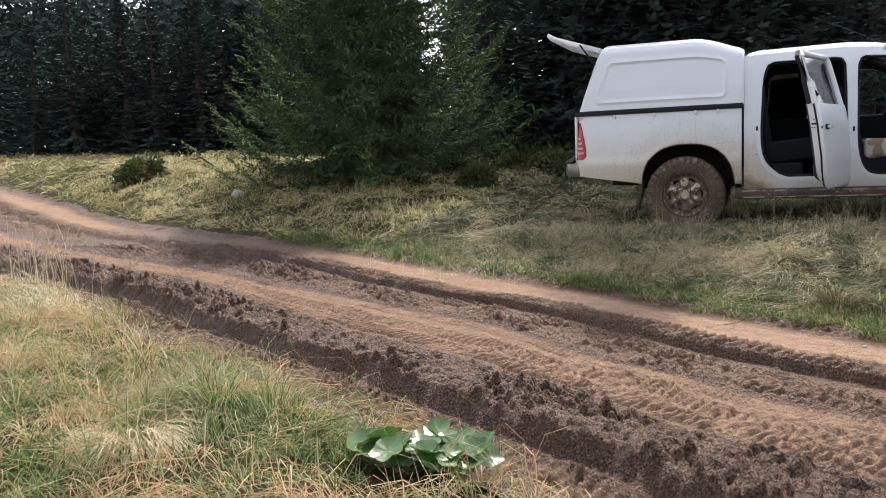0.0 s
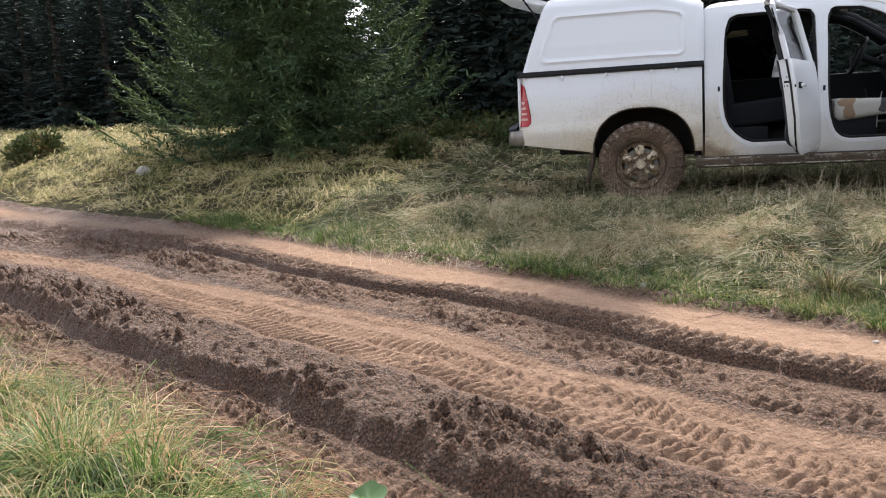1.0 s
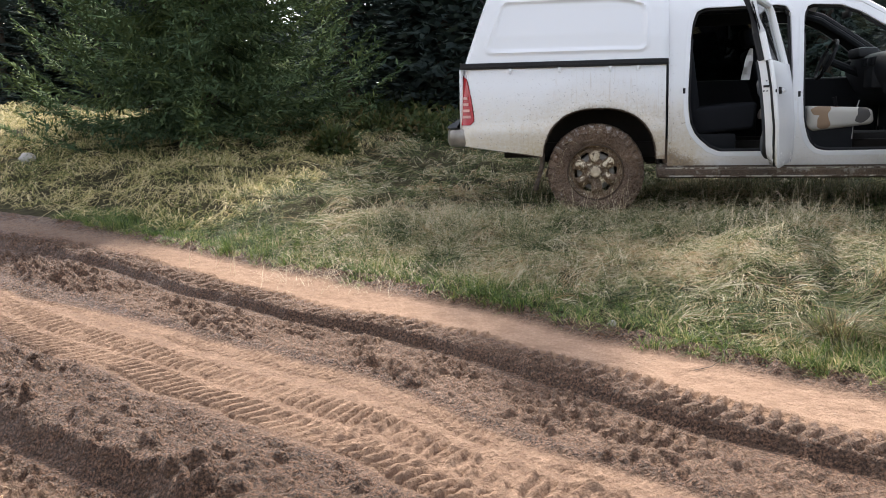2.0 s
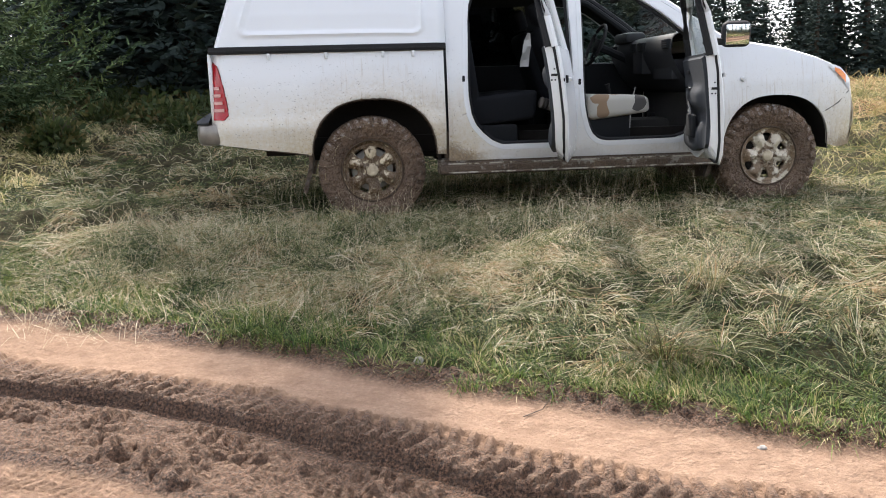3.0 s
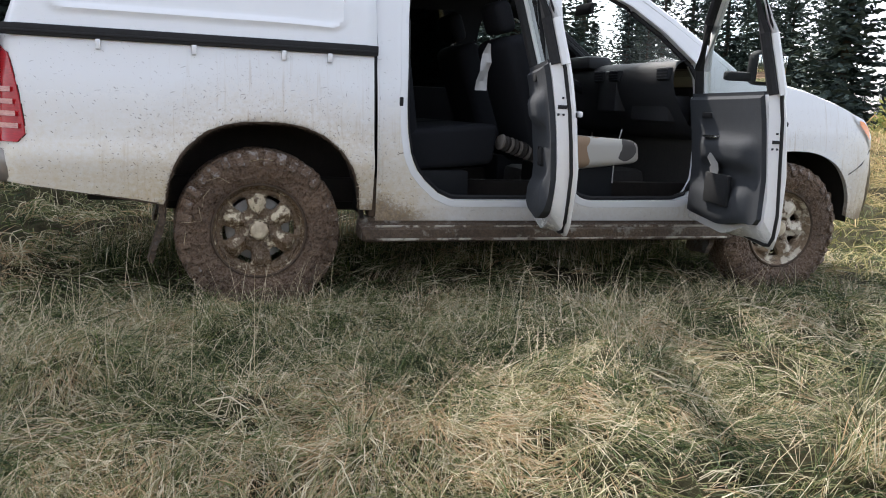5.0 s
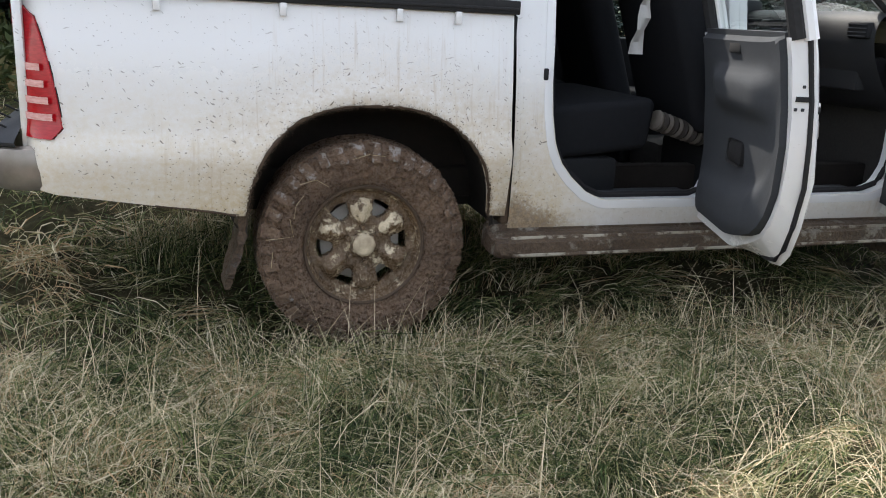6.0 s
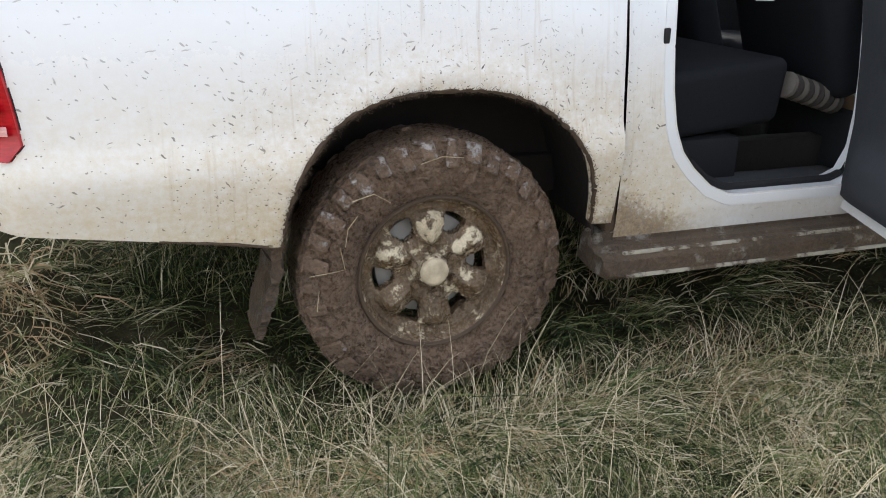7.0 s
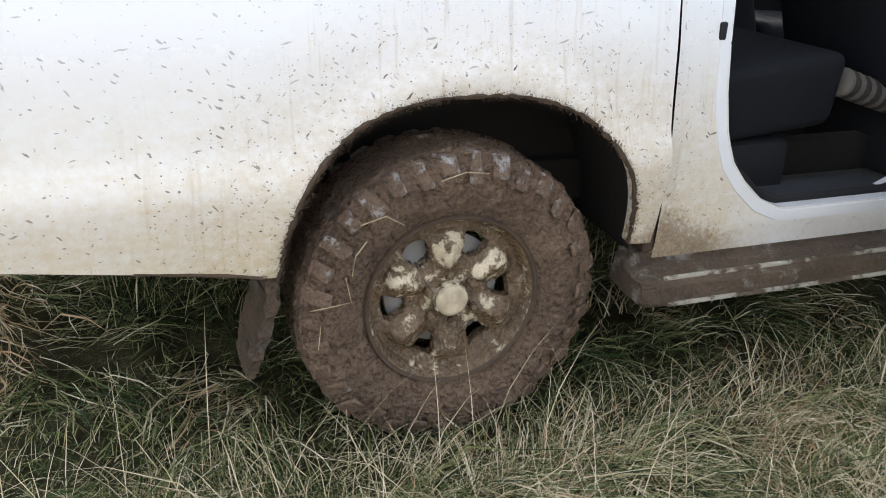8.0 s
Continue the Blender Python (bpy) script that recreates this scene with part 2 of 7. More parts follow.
def mud_on(name, under_a, under_b, mud_a, mud_b, cover, scale, rough, metal, relief=0.02):
    """A surface caked in wet mud, with patches rubbed bare."""
    m, n, l, p = material(name, rough, 0.0)
    v = coords(n, l)
    f, g, h = noise_tex(n, l, v, scale, 9, 0.72), noise_tex(n, l, v, 90, 6, 0.7), noise_tex(n, l, v, 5, 3)
    at = n.new("ShaderNodeAttribute")
    at.attribute_name = "rubbed"
    bare = calc(n, l, "MULTIPLY", calc(n, l, "SUBTRACT", calc(n, l, "ADD", f, calc(n, l, "MULTIPLY", at.outputs["Fac"], 0.19)), cover), 16, True)
    c = mix(n, l, bare, ramp(n, l, calc(n, l, "ADD", calc(n, l, "MULTIPLY", g, 0.6), calc(n, l, "MULTIPLY", h, 0.4)), [(0.36, mud_a), (0.62, mud_b)]), mix(n, l, h, under_a, under_b))
    l.new(c, p.inputs["Base Color"])
    l.new(calc(n, l, "MULTIPLY", bare, metal), p.inputs["Metallic"])
    l.new(calc(n, l, "ADD", rough - 0.28, calc(n, l, "MULTIPLY", g, 0.5)), p.inputs["Roughness"])
    bump(n, l, p, calc(n, l, "SUBTRACT", calc(n, l, "ADD", calc(n, l, "MULTIPLY", g, 0.7), calc(n, l, "MULTIPLY", noise_tex(n, l, v, 46, 5, 0.65), 1.3)), calc(n, l, "MULTIPLY", bare, 0.25)), 0.9, relief)
    return m


TYRE = mud_on("muddy_tyre", (0.30, 0.25, 0.21), (0.40, 0.34, 0.30), (0.055, 0.034, 0.021), (0.205, 0.134, 0.086), 0.70, 26, 0.32, 0.0, 0.018)
FLAP = mud_on("muddy_rubber_flap", (0.10, 0.10, 0.10), (0.24, 0.235, 0.225), (0.030, 0.020, 0.013), (0.16, 0.108, 0.068), 0.57, 9, 0.5, 0.0)
STEP = mud_on("muddy_aluminium_step", (0.22, 0.20, 0.165), (0.36, 0.33, 0.28), (0.040, 0.027, 0.017), (0.15, 0.102, 0.064), 0.56, 7, 0.5, 0.1)
STEP_EDGE = mud_on("worn_step_edge", (0.40, 0.37, 0.30), (0.58, 0.54, 0.45), (0.055, 0.038, 0.024), (0.17, 0.12, 0.08), 0.48, 9, 0.5, 0.1)
CRUST = simple("dark_mud_crust", (0.020, 0.013, 0.008), (0.075, 0.048, 0.028), 60, 0.85, 0.0, 0.6)
TREAD = mud_on("worn_tread", (0.30, 0.27, 0.25), (0.46, 0.425, 0.40), (0.066, 0.040, 0.025), (0.23, 0.152, 0.098), 0.60, 38, 0.36, 0.0, 0.016)
RIM = mud_on("muddy_alloy", (0.56, 0.465, 0.31), (0.74, 0.65, 0.48), (0.070, 0.044, 0.024), (0.18, 0.12, 0.068), 0.60, 23, 0.30, 0.1, 0.008)
RIM_WASHED = mud_on("half_washed_alloy", (0.58, 0.51, 0.39), (0.80, 0.74, 0.62), (0.13, 0.09, 0.055), (0.30, 0.21, 0.13), 0.535, 15, 0.36, 0.1, 0.008)


def ground_material(name, dirt):
    m, n, l, p = material(name, 0.85)
    v = coords(n, l)
    big, mid, fine = noise_tex(n, l, v, 1.4, 5), noise_tex(n, l, v, 11, 6, 0.65), noise_tex(n, l, v, 90, 6, 0.7)
    if dirt:
        at = n.new("ShaderNodeAttribute")
        at.attribute_name = "dry"
        dry = calc(n, l, "ADD", at.outputs["Fac"], calc(n, l, "MULTIPLY", calc(n, l, "SUBTRACT", mid, 0.5), 1.3), True)
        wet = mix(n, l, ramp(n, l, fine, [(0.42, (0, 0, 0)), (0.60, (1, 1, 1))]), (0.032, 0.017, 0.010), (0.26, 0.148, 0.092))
        sand = mix(n, l, ramp(n, l, mid, [(0.3, (0, 0, 0)), (0.7, (1, 1, 1))]), (0.275, 0.175, 0.116), (0.40, 0.268, 0.182))
        sand = mix(n, l, calc(n, l, "MULTIPLY", ramp(n, l, fine, [(0.50, (0, 0, 0)), (0.66, (1, 1, 1))]), 0.34), sand, (0.19, 0.118, 0.078))
        c = mix(n, l, dry, wet, sand)
        cr = n.new("ShaderNodeTexVoronoi")
        cr.inputs["Scale"].default_value = 46
        wv = n.new("ShaderNodeVectorMath")
        wv.operation = "ADD"
        wob = n.new("ShaderNodeTexNoise")
        wob.inputs["Scale"].default_value = 30
        l.new(v, wob.inputs["Vector"])
        sc = n.new("ShaderNodeVectorMath")
        sc.operation = "SCALE"
        sc.inputs["Scale"].default_value = 0.03
        l.new(wob.outputs["Color"], sc.inputs[0])
        l.new(v, wv.inputs[0])
        l.new(sc.outputs[0], wv.inputs[1])
        l.new(wv.outputs[0], cr.inputs["Vector"])
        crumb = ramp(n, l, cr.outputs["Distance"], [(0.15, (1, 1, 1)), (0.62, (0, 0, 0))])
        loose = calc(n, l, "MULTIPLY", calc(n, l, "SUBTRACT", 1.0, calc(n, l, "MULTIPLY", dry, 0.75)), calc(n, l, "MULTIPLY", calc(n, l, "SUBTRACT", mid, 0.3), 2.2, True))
        # cracks between crumbs: their shade, and wetter mud, put into the colour
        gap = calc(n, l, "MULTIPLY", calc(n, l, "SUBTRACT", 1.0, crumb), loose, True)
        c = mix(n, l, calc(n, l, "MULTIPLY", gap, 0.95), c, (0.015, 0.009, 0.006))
        pale = ramp(n, l, noise_tex(n, l, v, 160, 3, 0.7), [(0.62, (0, 0, 0)), (0.72, (1, 1, 1))])
        c = mix(n, l, calc(n, l, "MULTIPLY", pale, 0.5), c, (0.25, 0.165, 0.12))
        peb = splats(n, l, 55, (1, 1), (0, 0, 0), 0.86, 1.6, 3.3)
        c = mix(n, l, calc(n, l, "MULTIPLY", peb, 0.6), c, (0.30, 0.24, 0.19))
        l.new(calc(n, l, "ADD", 0.38, calc(n, l, "MULTIPLY", calc(n, l, "ADD", dry, calc(n, l, "MULTIPLY", fine, 0.4)), 0.6, True)), p.inputs["Roughness"])
        p.inputs["Specular IOR Level"].default_value = 0.22
        bump(n, l, p, calc(n, l, "ADD", calc(n, l, "MULTIPLY", crumb, loose), calc(n, l, "ADD", calc(n, l, "MULTIPLY", fine, calc(n, l, "SUBTRACT", 1.0, calc(n, l, "MULTIPLY", dry, 0.75))), calc(n, l, "MULTIPLY", noise_tex(n, l, v, 34, 5, 0.65), 1.4))), 1.0, 0.019)
    else:
        c = mix(n, l, ramp(n, l, mid, [(0.35, (0, 0, 0)), (0.7, (1, 1, 1))]), (0.030, 0.027, 0.015), ramp(n, l, big, [(0.35, (0.055, 0.058, 0.024)), (0.65, (0.105, 0.09, 0.05))]))
        l.new(c, p.inputs["Base Color"])
        p.inputs["Specular IOR Level"].default_value = 0.05
        bump(n, l, p, calc(n, l, "ADD", fine, mid), 0.9, 0.03)
    l.new(c, p.inputs["Base Color"])
    return m


def leaf_material(name, stops, trans=0.25, rough=0.6, patch=0.6, tufted=False):
    """Blades and needles: each island takes its own shade, and patches of ground lean to one end of the range."""
    m, n, l, p = material(name, rough, 0.0, 0.3)
    g = n.new("ShaderNodeNewGeometry")
    f = noise_tex(n, l, coords(n, l), patch, 4, 0.6)
    k = calc(n, l, "ADD", calc(n, l, "MULTIPLY", g.outputs["Random Per Island"], 0.72), calc(n, l, "SUBTRACT", calc(n, l, "MULTIPLY", f, 1.5), 0.62), True)
    if tufted:
        at = n.new("ShaderNodeAttribute")
        at.attribute_name = "tone"
        k = calc(n, l, "ADD", calc(n, l, "MULTIPLY", at.outputs["Fac"], 0.5), calc(n, l, "ADD", calc(n, l, "MULTIPLY", g.outputs["Random Per Island"], 0.66), calc(n, l, "SUBTRACT", calc(n, l, "MULTIPLY", f, 0.9), 0.52)), True)
        k = calc(n, l, "ADD", calc(n, l, "MULTIPLY", k, 1.55), -0.26, True)
    c = ramp(n, l, k, stops)
    l.new(c, p.inputs["Base Color"])
    if trans:
        t = n.new("ShaderNodeBsdfTranslucent")
        l.new(c, t.inputs["Color"])
        s = n.new("ShaderNodeMixShader")
        s.inputs[0].default_value = trans
        l.new(p.outputs[0], s.inputs[1])
        l.new(t.outputs[0], s.inputs[2])
        l.new(s.outputs[0], n["Material Output"].inputs["Surface"])
    return m


EARTH = ground_material("grassy_earth", False)
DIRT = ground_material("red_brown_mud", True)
DRY_GRASS = leaf_material("dry_meadow_grass", [(0.0, (0.022, 0.040, 0.012)), (0.2, (0.065, 0.102, 0.028)), (0.42, (0.165, 0.180, 0.066)), (0.63, (0.31, 0.285, 0.148)), (0.87, (0.64, 0.57, 0.41)), (0.95, (0.64, 0.57, 0.41)), (1.0, (0.42, 0.29, 0.16))], 0.28, 0.6, 1.6, True)
# stops lightened and yellowed for the sun that lies on the slope
HILL_GRASS = leaf_material("sun_toned_hill_grass", [(0.0, (0.09, 0.115, 0.03)), (0.3, (0.25, 0.24, 0.082)), (0.6, (0.50, 0.43, 0.20)), (1.0, (0.60, 0.50, 0.28))], 0.3, 0.6, 0.9, True)
GREEN_GRASS = leaf_material("green_verge_grass", [(0.0, (0.035, 0.07, 0.018)), (0.4, (0.095, 0.155, 0.034)), (0.7, (0.20, 0.245, 0.06)), (0.88, (0.33, 0.30, 0.13)), (1.0, (0.52, 0.43, 0.25))], 0.4, 0.5, 2.0, True)
LONG_GRASS = leaf_material("long_mixed_grass", [(0.0, (0.07, 0.14, 0.03)), (0.38, (0.17, 0.24, 0.065)), (0.62, (0.40, 0.36, 0.16)), (0.8, (0.58, 0.44, 0.25)), (1.0, (0.56, 0.33, 0.19))], 0.4, 0.5, 1.0, True)
FAR_GRASS = leaf_material("golden_far_grass", [(0.0, (0.17, 0.16, 0.06)), (0.3, (0.34, 0.275, 0.115)), (0.7, (0.52, 0.405, 0.21)), (1.0, (0.42, 0.25, 0.14))], 0.35, 0.7, 0.5, True)
STRAW = leaf_material("straw_stalks", [(0.0, (0.44, 0.36, 0.22)), (0.6, (0.64, 0.55, 0.38)), (1.0, (0.30, 0.21, 0.12))], 0.2, 0.6, 2.0)
RUSH = leaf_material("dark_rush", [(0.0, (0.03, 0.04, 0.015)), (0.6, (0.085, 0.085, 0.035)), (1.0, (0.2, 0.14, 0.07))], 0.15, 0.6, 3.0)
NEEDLES = leaf_material("spruce_needles", [(0.0, (0.050, 0.082, 0.045)), (0.6, (0.105, 0.152, 0.072)), (1.0, (0.20, 0.25, 0.10))], 0.10, 0.85, 0.8)
# blue-grey haze of the distant wood is put into the needle colour
NEEDLES_FAR = leaf_material("hazy_forest_needles", [(0.0, (0.044, 0.062, 0.060)), (0.7, (0.076, 0.102, 0.090)), (1.0, (0.11, 0.137, 0.105))], 0.06, 0.9, 0.5)
for needles in (NEEDLES, NEEDLES_FAR):
    needles.node_tree.nodes["Principled BSDF"].inputs["Specular IOR Level"].default_value = 0.06
BUSH = leaf_material("bramble_leaves", [(0.0, (0.030, 0.046, 0.015)), (0.6, (0.070, 0.092, 0.028)), (1.0, (0.20, 0.14, 0.06))], 0.3, 0.6, 2.0)
BRIGHT_BUSH = leaf_material("sapling_leaves", [(0.0, (0.09, 0.13, 0.035)), (0.6, (0.26, 0.28, 0.09)), (1.0, (0.5, 0.4, 0.16))], 0.4, 0.6, 2.0)
BIG_LEAF = leaf_material("broad_leaf", [(0.0, (0.04, 0.10, 0.02)), (0.7, (0.085, 0.165, 0.04)), (1.0, (0.20, 0.27, 0.10))], 0.25, 0.32, 9.0)
BIG_LEAF.node_tree.nodes["Principled BSDF"].inputs["Specular IOR Level"].default_value = 0.8
BARK = simple("spruce_bark", (0.03, 0.024, 0.019), (0.09, 0.07, 0.055), 30, 0.9, 0.0, 0.8)
STONE = simple("pale_stone", (0.22, 0.20, 0.17), (0.38, 0.36, 0.32), 25, 0.85, 0.0, 0.6)

# ---- terrain ----
LATTICE = np.random.RandomState(7).rand(256, 256)


def vnoise(x, y):
    xi, yi = np.floor(x).astype(int), np.floor(y).astype(int)
    fx, fy = x - xi, y - yi
    fx, fy = fx * fx * (3 - 2 * fx), fy * fy * (3 - 2 * fy)
    q = lambda i, j: LATTICE[(xi + i) % 256, (yi + j) % 256]
    return (q(0, 0) * (1 - fx) + q(1, 0) * fx) * (1 - fy) + (q(0, 1) * (1 - fx) + q(1, 1) * fx) * fy - 0.5


def fbm(x, y, scale, octaves=4, gain=0.5):
    total, amp = 0.0, 1.0
    for k in range(octaves):
        total = total + amp * vnoise(x * scale + 17.3 * k, y * scale + 9.1 * k)
        scale, amp = scale * 2.03, amp * gain
    return total


def step(a, b, v):
    t = np.clip((v - a) / (b - a), 0, 1)
    return t * t * (3 - 2 * t)


def cells(x, y, size):
    """Jittered cells: the distance to the nearest middle in cell sizes, and that cell's own random number."""
    u, v = x / size, y / size
    xi, yi = np.floor(u).astype(int), np.floor(v).astype(int)
    best, own = np.full(np.shape(u), 9.0), np.zeros(np.shape(u))
    for i in (-1, 0, 1):
        for j in (-1, 0, 1):
            a, b = (xi + i) % 256, (yi + j) % 256
            d = np.hypot(xi + i + 0.15 + 0.7 * LATTICE[a, b] - u, yi + j + 0.15 + 0.7 * LATTICE[b, a] - v)
            near = d < best
            own = np.where(near, LATTICE[(a * 7 + 3) % 256, (b * 5 + 11) % 256], own)
            best = np.where(near, d, best)
    return best, own


def clod(x, y, size, share):
    """Crumbs of mud with steep sides, on that share of the cells."""
    d, own = cells(x + 0.3 * size * vnoise(x * 1.7 / size, y * 1.7 / size), y + 0.3 * size * vnoise(x * 1.7 / size + 50, y * 1.7 / size), size)
    return np.clip(1.25 - 1.9 * d, 0, 1) ** 0.6 * step(1 - share - 0.1, 1 - share + 0.25, own) * (0.5 + own)


def edge(x):
    """The y of the verge where the meadow meets the track."""
    xs, ys = [-40, -15.4, -8.2, -4.1, -2.32, -1.03, 0.03, 0.82, 1.6, 4.0, 9.0, 40], [18, 5.2, 1.3, -0.2, -1.26, -1.82, -2.45, -2.92, -3.3, -4.4, -6.6, -20]
    return sum(np.interp(x + o, xs, ys) for o in (-0.5, -0.25, 0, 0.25, 0.5)) / 5


def across(x, y):
    """Metres across the track from its far verge, towards the walker."""
    return (edge(x) - y) * 0.86 + 0.05 * fbm(x, y, 1.3, 3) * 2


def along(x, y):
    return 0.857 * x - 0.515 * y


def lugs(l, c, pitch, half, warp):
    """The worn print of a mud tyre: slanted lugs on both sides of the middle, smeared here and there."""
    l, c = l + 0.006 * warp[0], c + 0.008 * warp[1]
    w = np.sin(2 * np.pi * (l / pitch + np.abs(c) / half * 0.55 + (c > 0) * 0.5))
    return np.clip(w * 4.0 - 0.4, -1, 1) * (np.abs(c) < half) * step(0.0, 0.25 * half, np.abs(c)) * warp[2]


def track_profile(x, y):
    s, l = across(x, y), along(x, y)
    wob = 0.12 * vnoise(l * 0.5, l * 0 + 3.3)
    s = s + wob * step(0.6, 1.2, s)
    pts = [(-0.3, 0.0), (0.0, 0.0), (0.10, -0.015), (0.2, -0.032), (0.42, -0.035), (0.60, -0.022), (0.72, -0.006), (0.80, -0.002), (0.83, -0.068), (0.95, -0.068), (1.15, -0.048), (1.34, -0.038), (1.39, -0.058), (1.55, -0.06),
           (1.85, -0.055), (2.1, -0.045), (2.25, -0.015), (2.44, 0.025), (2.54, 0.005), (2.61, -0.115), (2.9, -0.115), (3.02, -0.06), (3.2, 0.0), (3.6, 0.04)]
    s = s + 0.018 * fbm(x, y, 9.0, 2) * step(0.6, 0.75, s)
    h = np.interp(s, [p[0] for p in pts], [p[1] for p in pts])
    band = lambda a, c, d, e: step(a, c, s) * (1 - step(d, e, s))
    rough = 0.012 * band(-0.06, 0.02, 0.10, 0.20) + 0.006 * band(0.58, 0.68, 0.79, 0.82) + 0.019 * band(0.86, 0.95, 1.30, 1.40) + 0.026 * band(2.0, 2.15, 2.5, 2.6) + 0.014 * band(2.58, 2.7, 3.1, 3.3) + 0.014 * step(1.0, 1.3, l) * band(1.5, 1.6, 1.9, 2.1)
    far = step(-2.2, -5.0, x)
    rough = rough + 0.010 * far * band(0.2, 0.5, 2.9, 3.1)
    patchy = 0.6 + 0.65 * step(-0.12, 0.16, fbm(x + 9, y, 2.6, 2))
    clods = 1.2 * clod(x, y, 0.085, 0.5) + 1.0 * clod(x + 3, y + 5, 0.046, 0.68) + 0.9 * fbm(x + 40, y, 30.0, 2, 0.7) - 0.55
    h = h + rough * patchy * clods
    worn = step(-0.2, 0.1, fbm(x + 3, y + 8, 3.0, 2))
    warp = (fbm(x, y, 11.0, 2), fbm(x + 3, y + 1, 11.0, 2), 0.45 + 0.65 * step(-0.15, 0.15, fbm(x, y + 4, 5.0, 2)))
    h = h + 0.014 * lugs(l, s - 1.82, 0.062, 0.20, warp) * (1 - 0.6 * far) + 0.007 * lugs(l + 0.02, s - 1.46, 0.045, 0.06, warp)
    h = h + 0.017 * worn * lugs(l * 1.1 + 0.2, s - 0.99, 0.080, 0.11, warp) + 0.015 * (1.2 - worn) * lugs(l + 0.1, s - 1.22, 0.074, 0.10, warp)
    h = h + 0.016 * lugs(l, s - 0.655, 0.076, 0.135, warp) + 0.018 * lugs(l + 0.3, s - 2.83, 0.078, 0.17, warp)
    h = h + 0.004 * fbm(x, y, 30, 3) * band(0, 0.3, 3.0, 3.2) + 0.010 * fbm(x, y, 2.5, 2) - 0.004 * step(0.22, 0.3, fbm(x, y, 15.0, 2)) * band(0.15, 0.3, 0.5, 0.6)
    return h * step(-0.25, 0.0, s) * (1 - step(3.3, 3.8, s)), s


def dryness_and_shade(x, y):
    s, l = across(x, y), along(x, y)
    s = s + 0.12 * vnoise(l * 0.5, l * 0 + 3.3) * step(0.6, 1.2, s)
    d = step(0.08, 0.24, s) * (1 - step(0.50, 0.66, s))
    d = np.maximum(d, 0.30 * step(0.5, 0.6, s) * (1 - step(0.78, 0.82, s)))
    far = step(-2.4, -4.2, x)
    d = np.maximum(d, 0.72 * step(1.34 + 0.2 * far, 1.42 + 0.2 * far, s) * (1 - step(1.96 - 0.14 * far, 2.12 - 0.14 * far, s)))
    d = np.maximum(d, 0.42 * step(2.66, 2.8, s) * (1 - step(2.95, 3.1, s)))
    d = np.maximum(d, 0.30 * step(0.84, 0.9, s) * (1 - step(1.28, 1.38, s)))
    d = np.maximum(d, 0.04 * step(0.1, 0.3, s) * (1 - step(3.0, 3.2, s)))
    # left stretch darker: the spruce's shade and wetter mud, both put in here
    return np.clip(d * (1 - 0.75 * step(-2.6, -4.6, x) * (1 - step(-7.0, -9.0, x)) * (s < 1.3)), 0, 1)


def mounds(x, y, d):
    """Low tussocky domes of matted grass with clefts between them; flat under the truck and thinning out uphill."""
    c, own = cells(x + 0.09 * vnoise(x * 5, y * 5), y + 0.09 * vnoise(x * 5 + 30, y * 5), 0.36)
    under = step(-0.30, -0.02, y) * (1 - step(1.6, 2.1, y)) * (np.abs(x - 1.4) < 2.9)
    return (0.045 + 0.095 * own) * (np.sqrt(np.clip(1.0 - 1.35 * c * c, 0, 1)) - 0.55) * step(0.30, 0.8, d) * (1 - under) * (1 - 0.5 * step(2.0, 5.0, y))


def height(x, y):
    x, y = np.asarray(x, float), np.asarray(y, float)
    yc, xc = np.clip(y, -60, 60), np.clip(x, -60, 60)
    base = -0.195 + 0.035 * yc - 0.025 * np.clip(xc, -25, 4)
    d = (y - edge(x)) * 0.86
    bank = (0.20 + 0.025 * np.clip(x, 0, 4)) * step(-0.15, 1.9, d)
    flat = -0.035 * np.clip(y, 0, 1.7)
    hill = 0.085 * np.clip(y - 1.7, 0, 3.5) + 0.10 * step(0.3, 2.5, y) * step(-2.0, -5.0, x) + 0.05 * np.clip(x - 3.6, 0, 5) * step(-1, 2.5, y)
    right = -0.06 * np.clip(y - 6, 0, 30) * step(4, 10, x)
    h = base + bank + flat + hill + right
    h = h + 0.035 * fbm(x, y, 0.9, 3) * step(0.2, 1.2, d) + 0.03 * fbm(x, y, 0.8, 3) * step(3.2, 4.0, -d)
    h = h + 0.05 * step(3.1, 3.9, -d) + (0.11 * fbm(x, y, 2.4, 3, 0.55) + 0.02) * step(0.35, 0.9, d) * (1 - 0.85 * step(0.9, 0.35, np.abs(np.hypot(np.clip(np.abs(x - 1.5) - 2.3, 0, 9), y - 0.2)))) + 0.09 * fbm(x, y, 2.2, 3, 0.55) * step(3.3, 3.9, -d)
    t, s = track_profile(x, y)
    return h + t + mounds(x, y, d)


def axis(parts):
    out = []
    for a, b, st in parts:
        out.append(np.arange(a, b - 1e-9, st))
    out.append([parts[-1][1]])
    return np.concatenate(out)


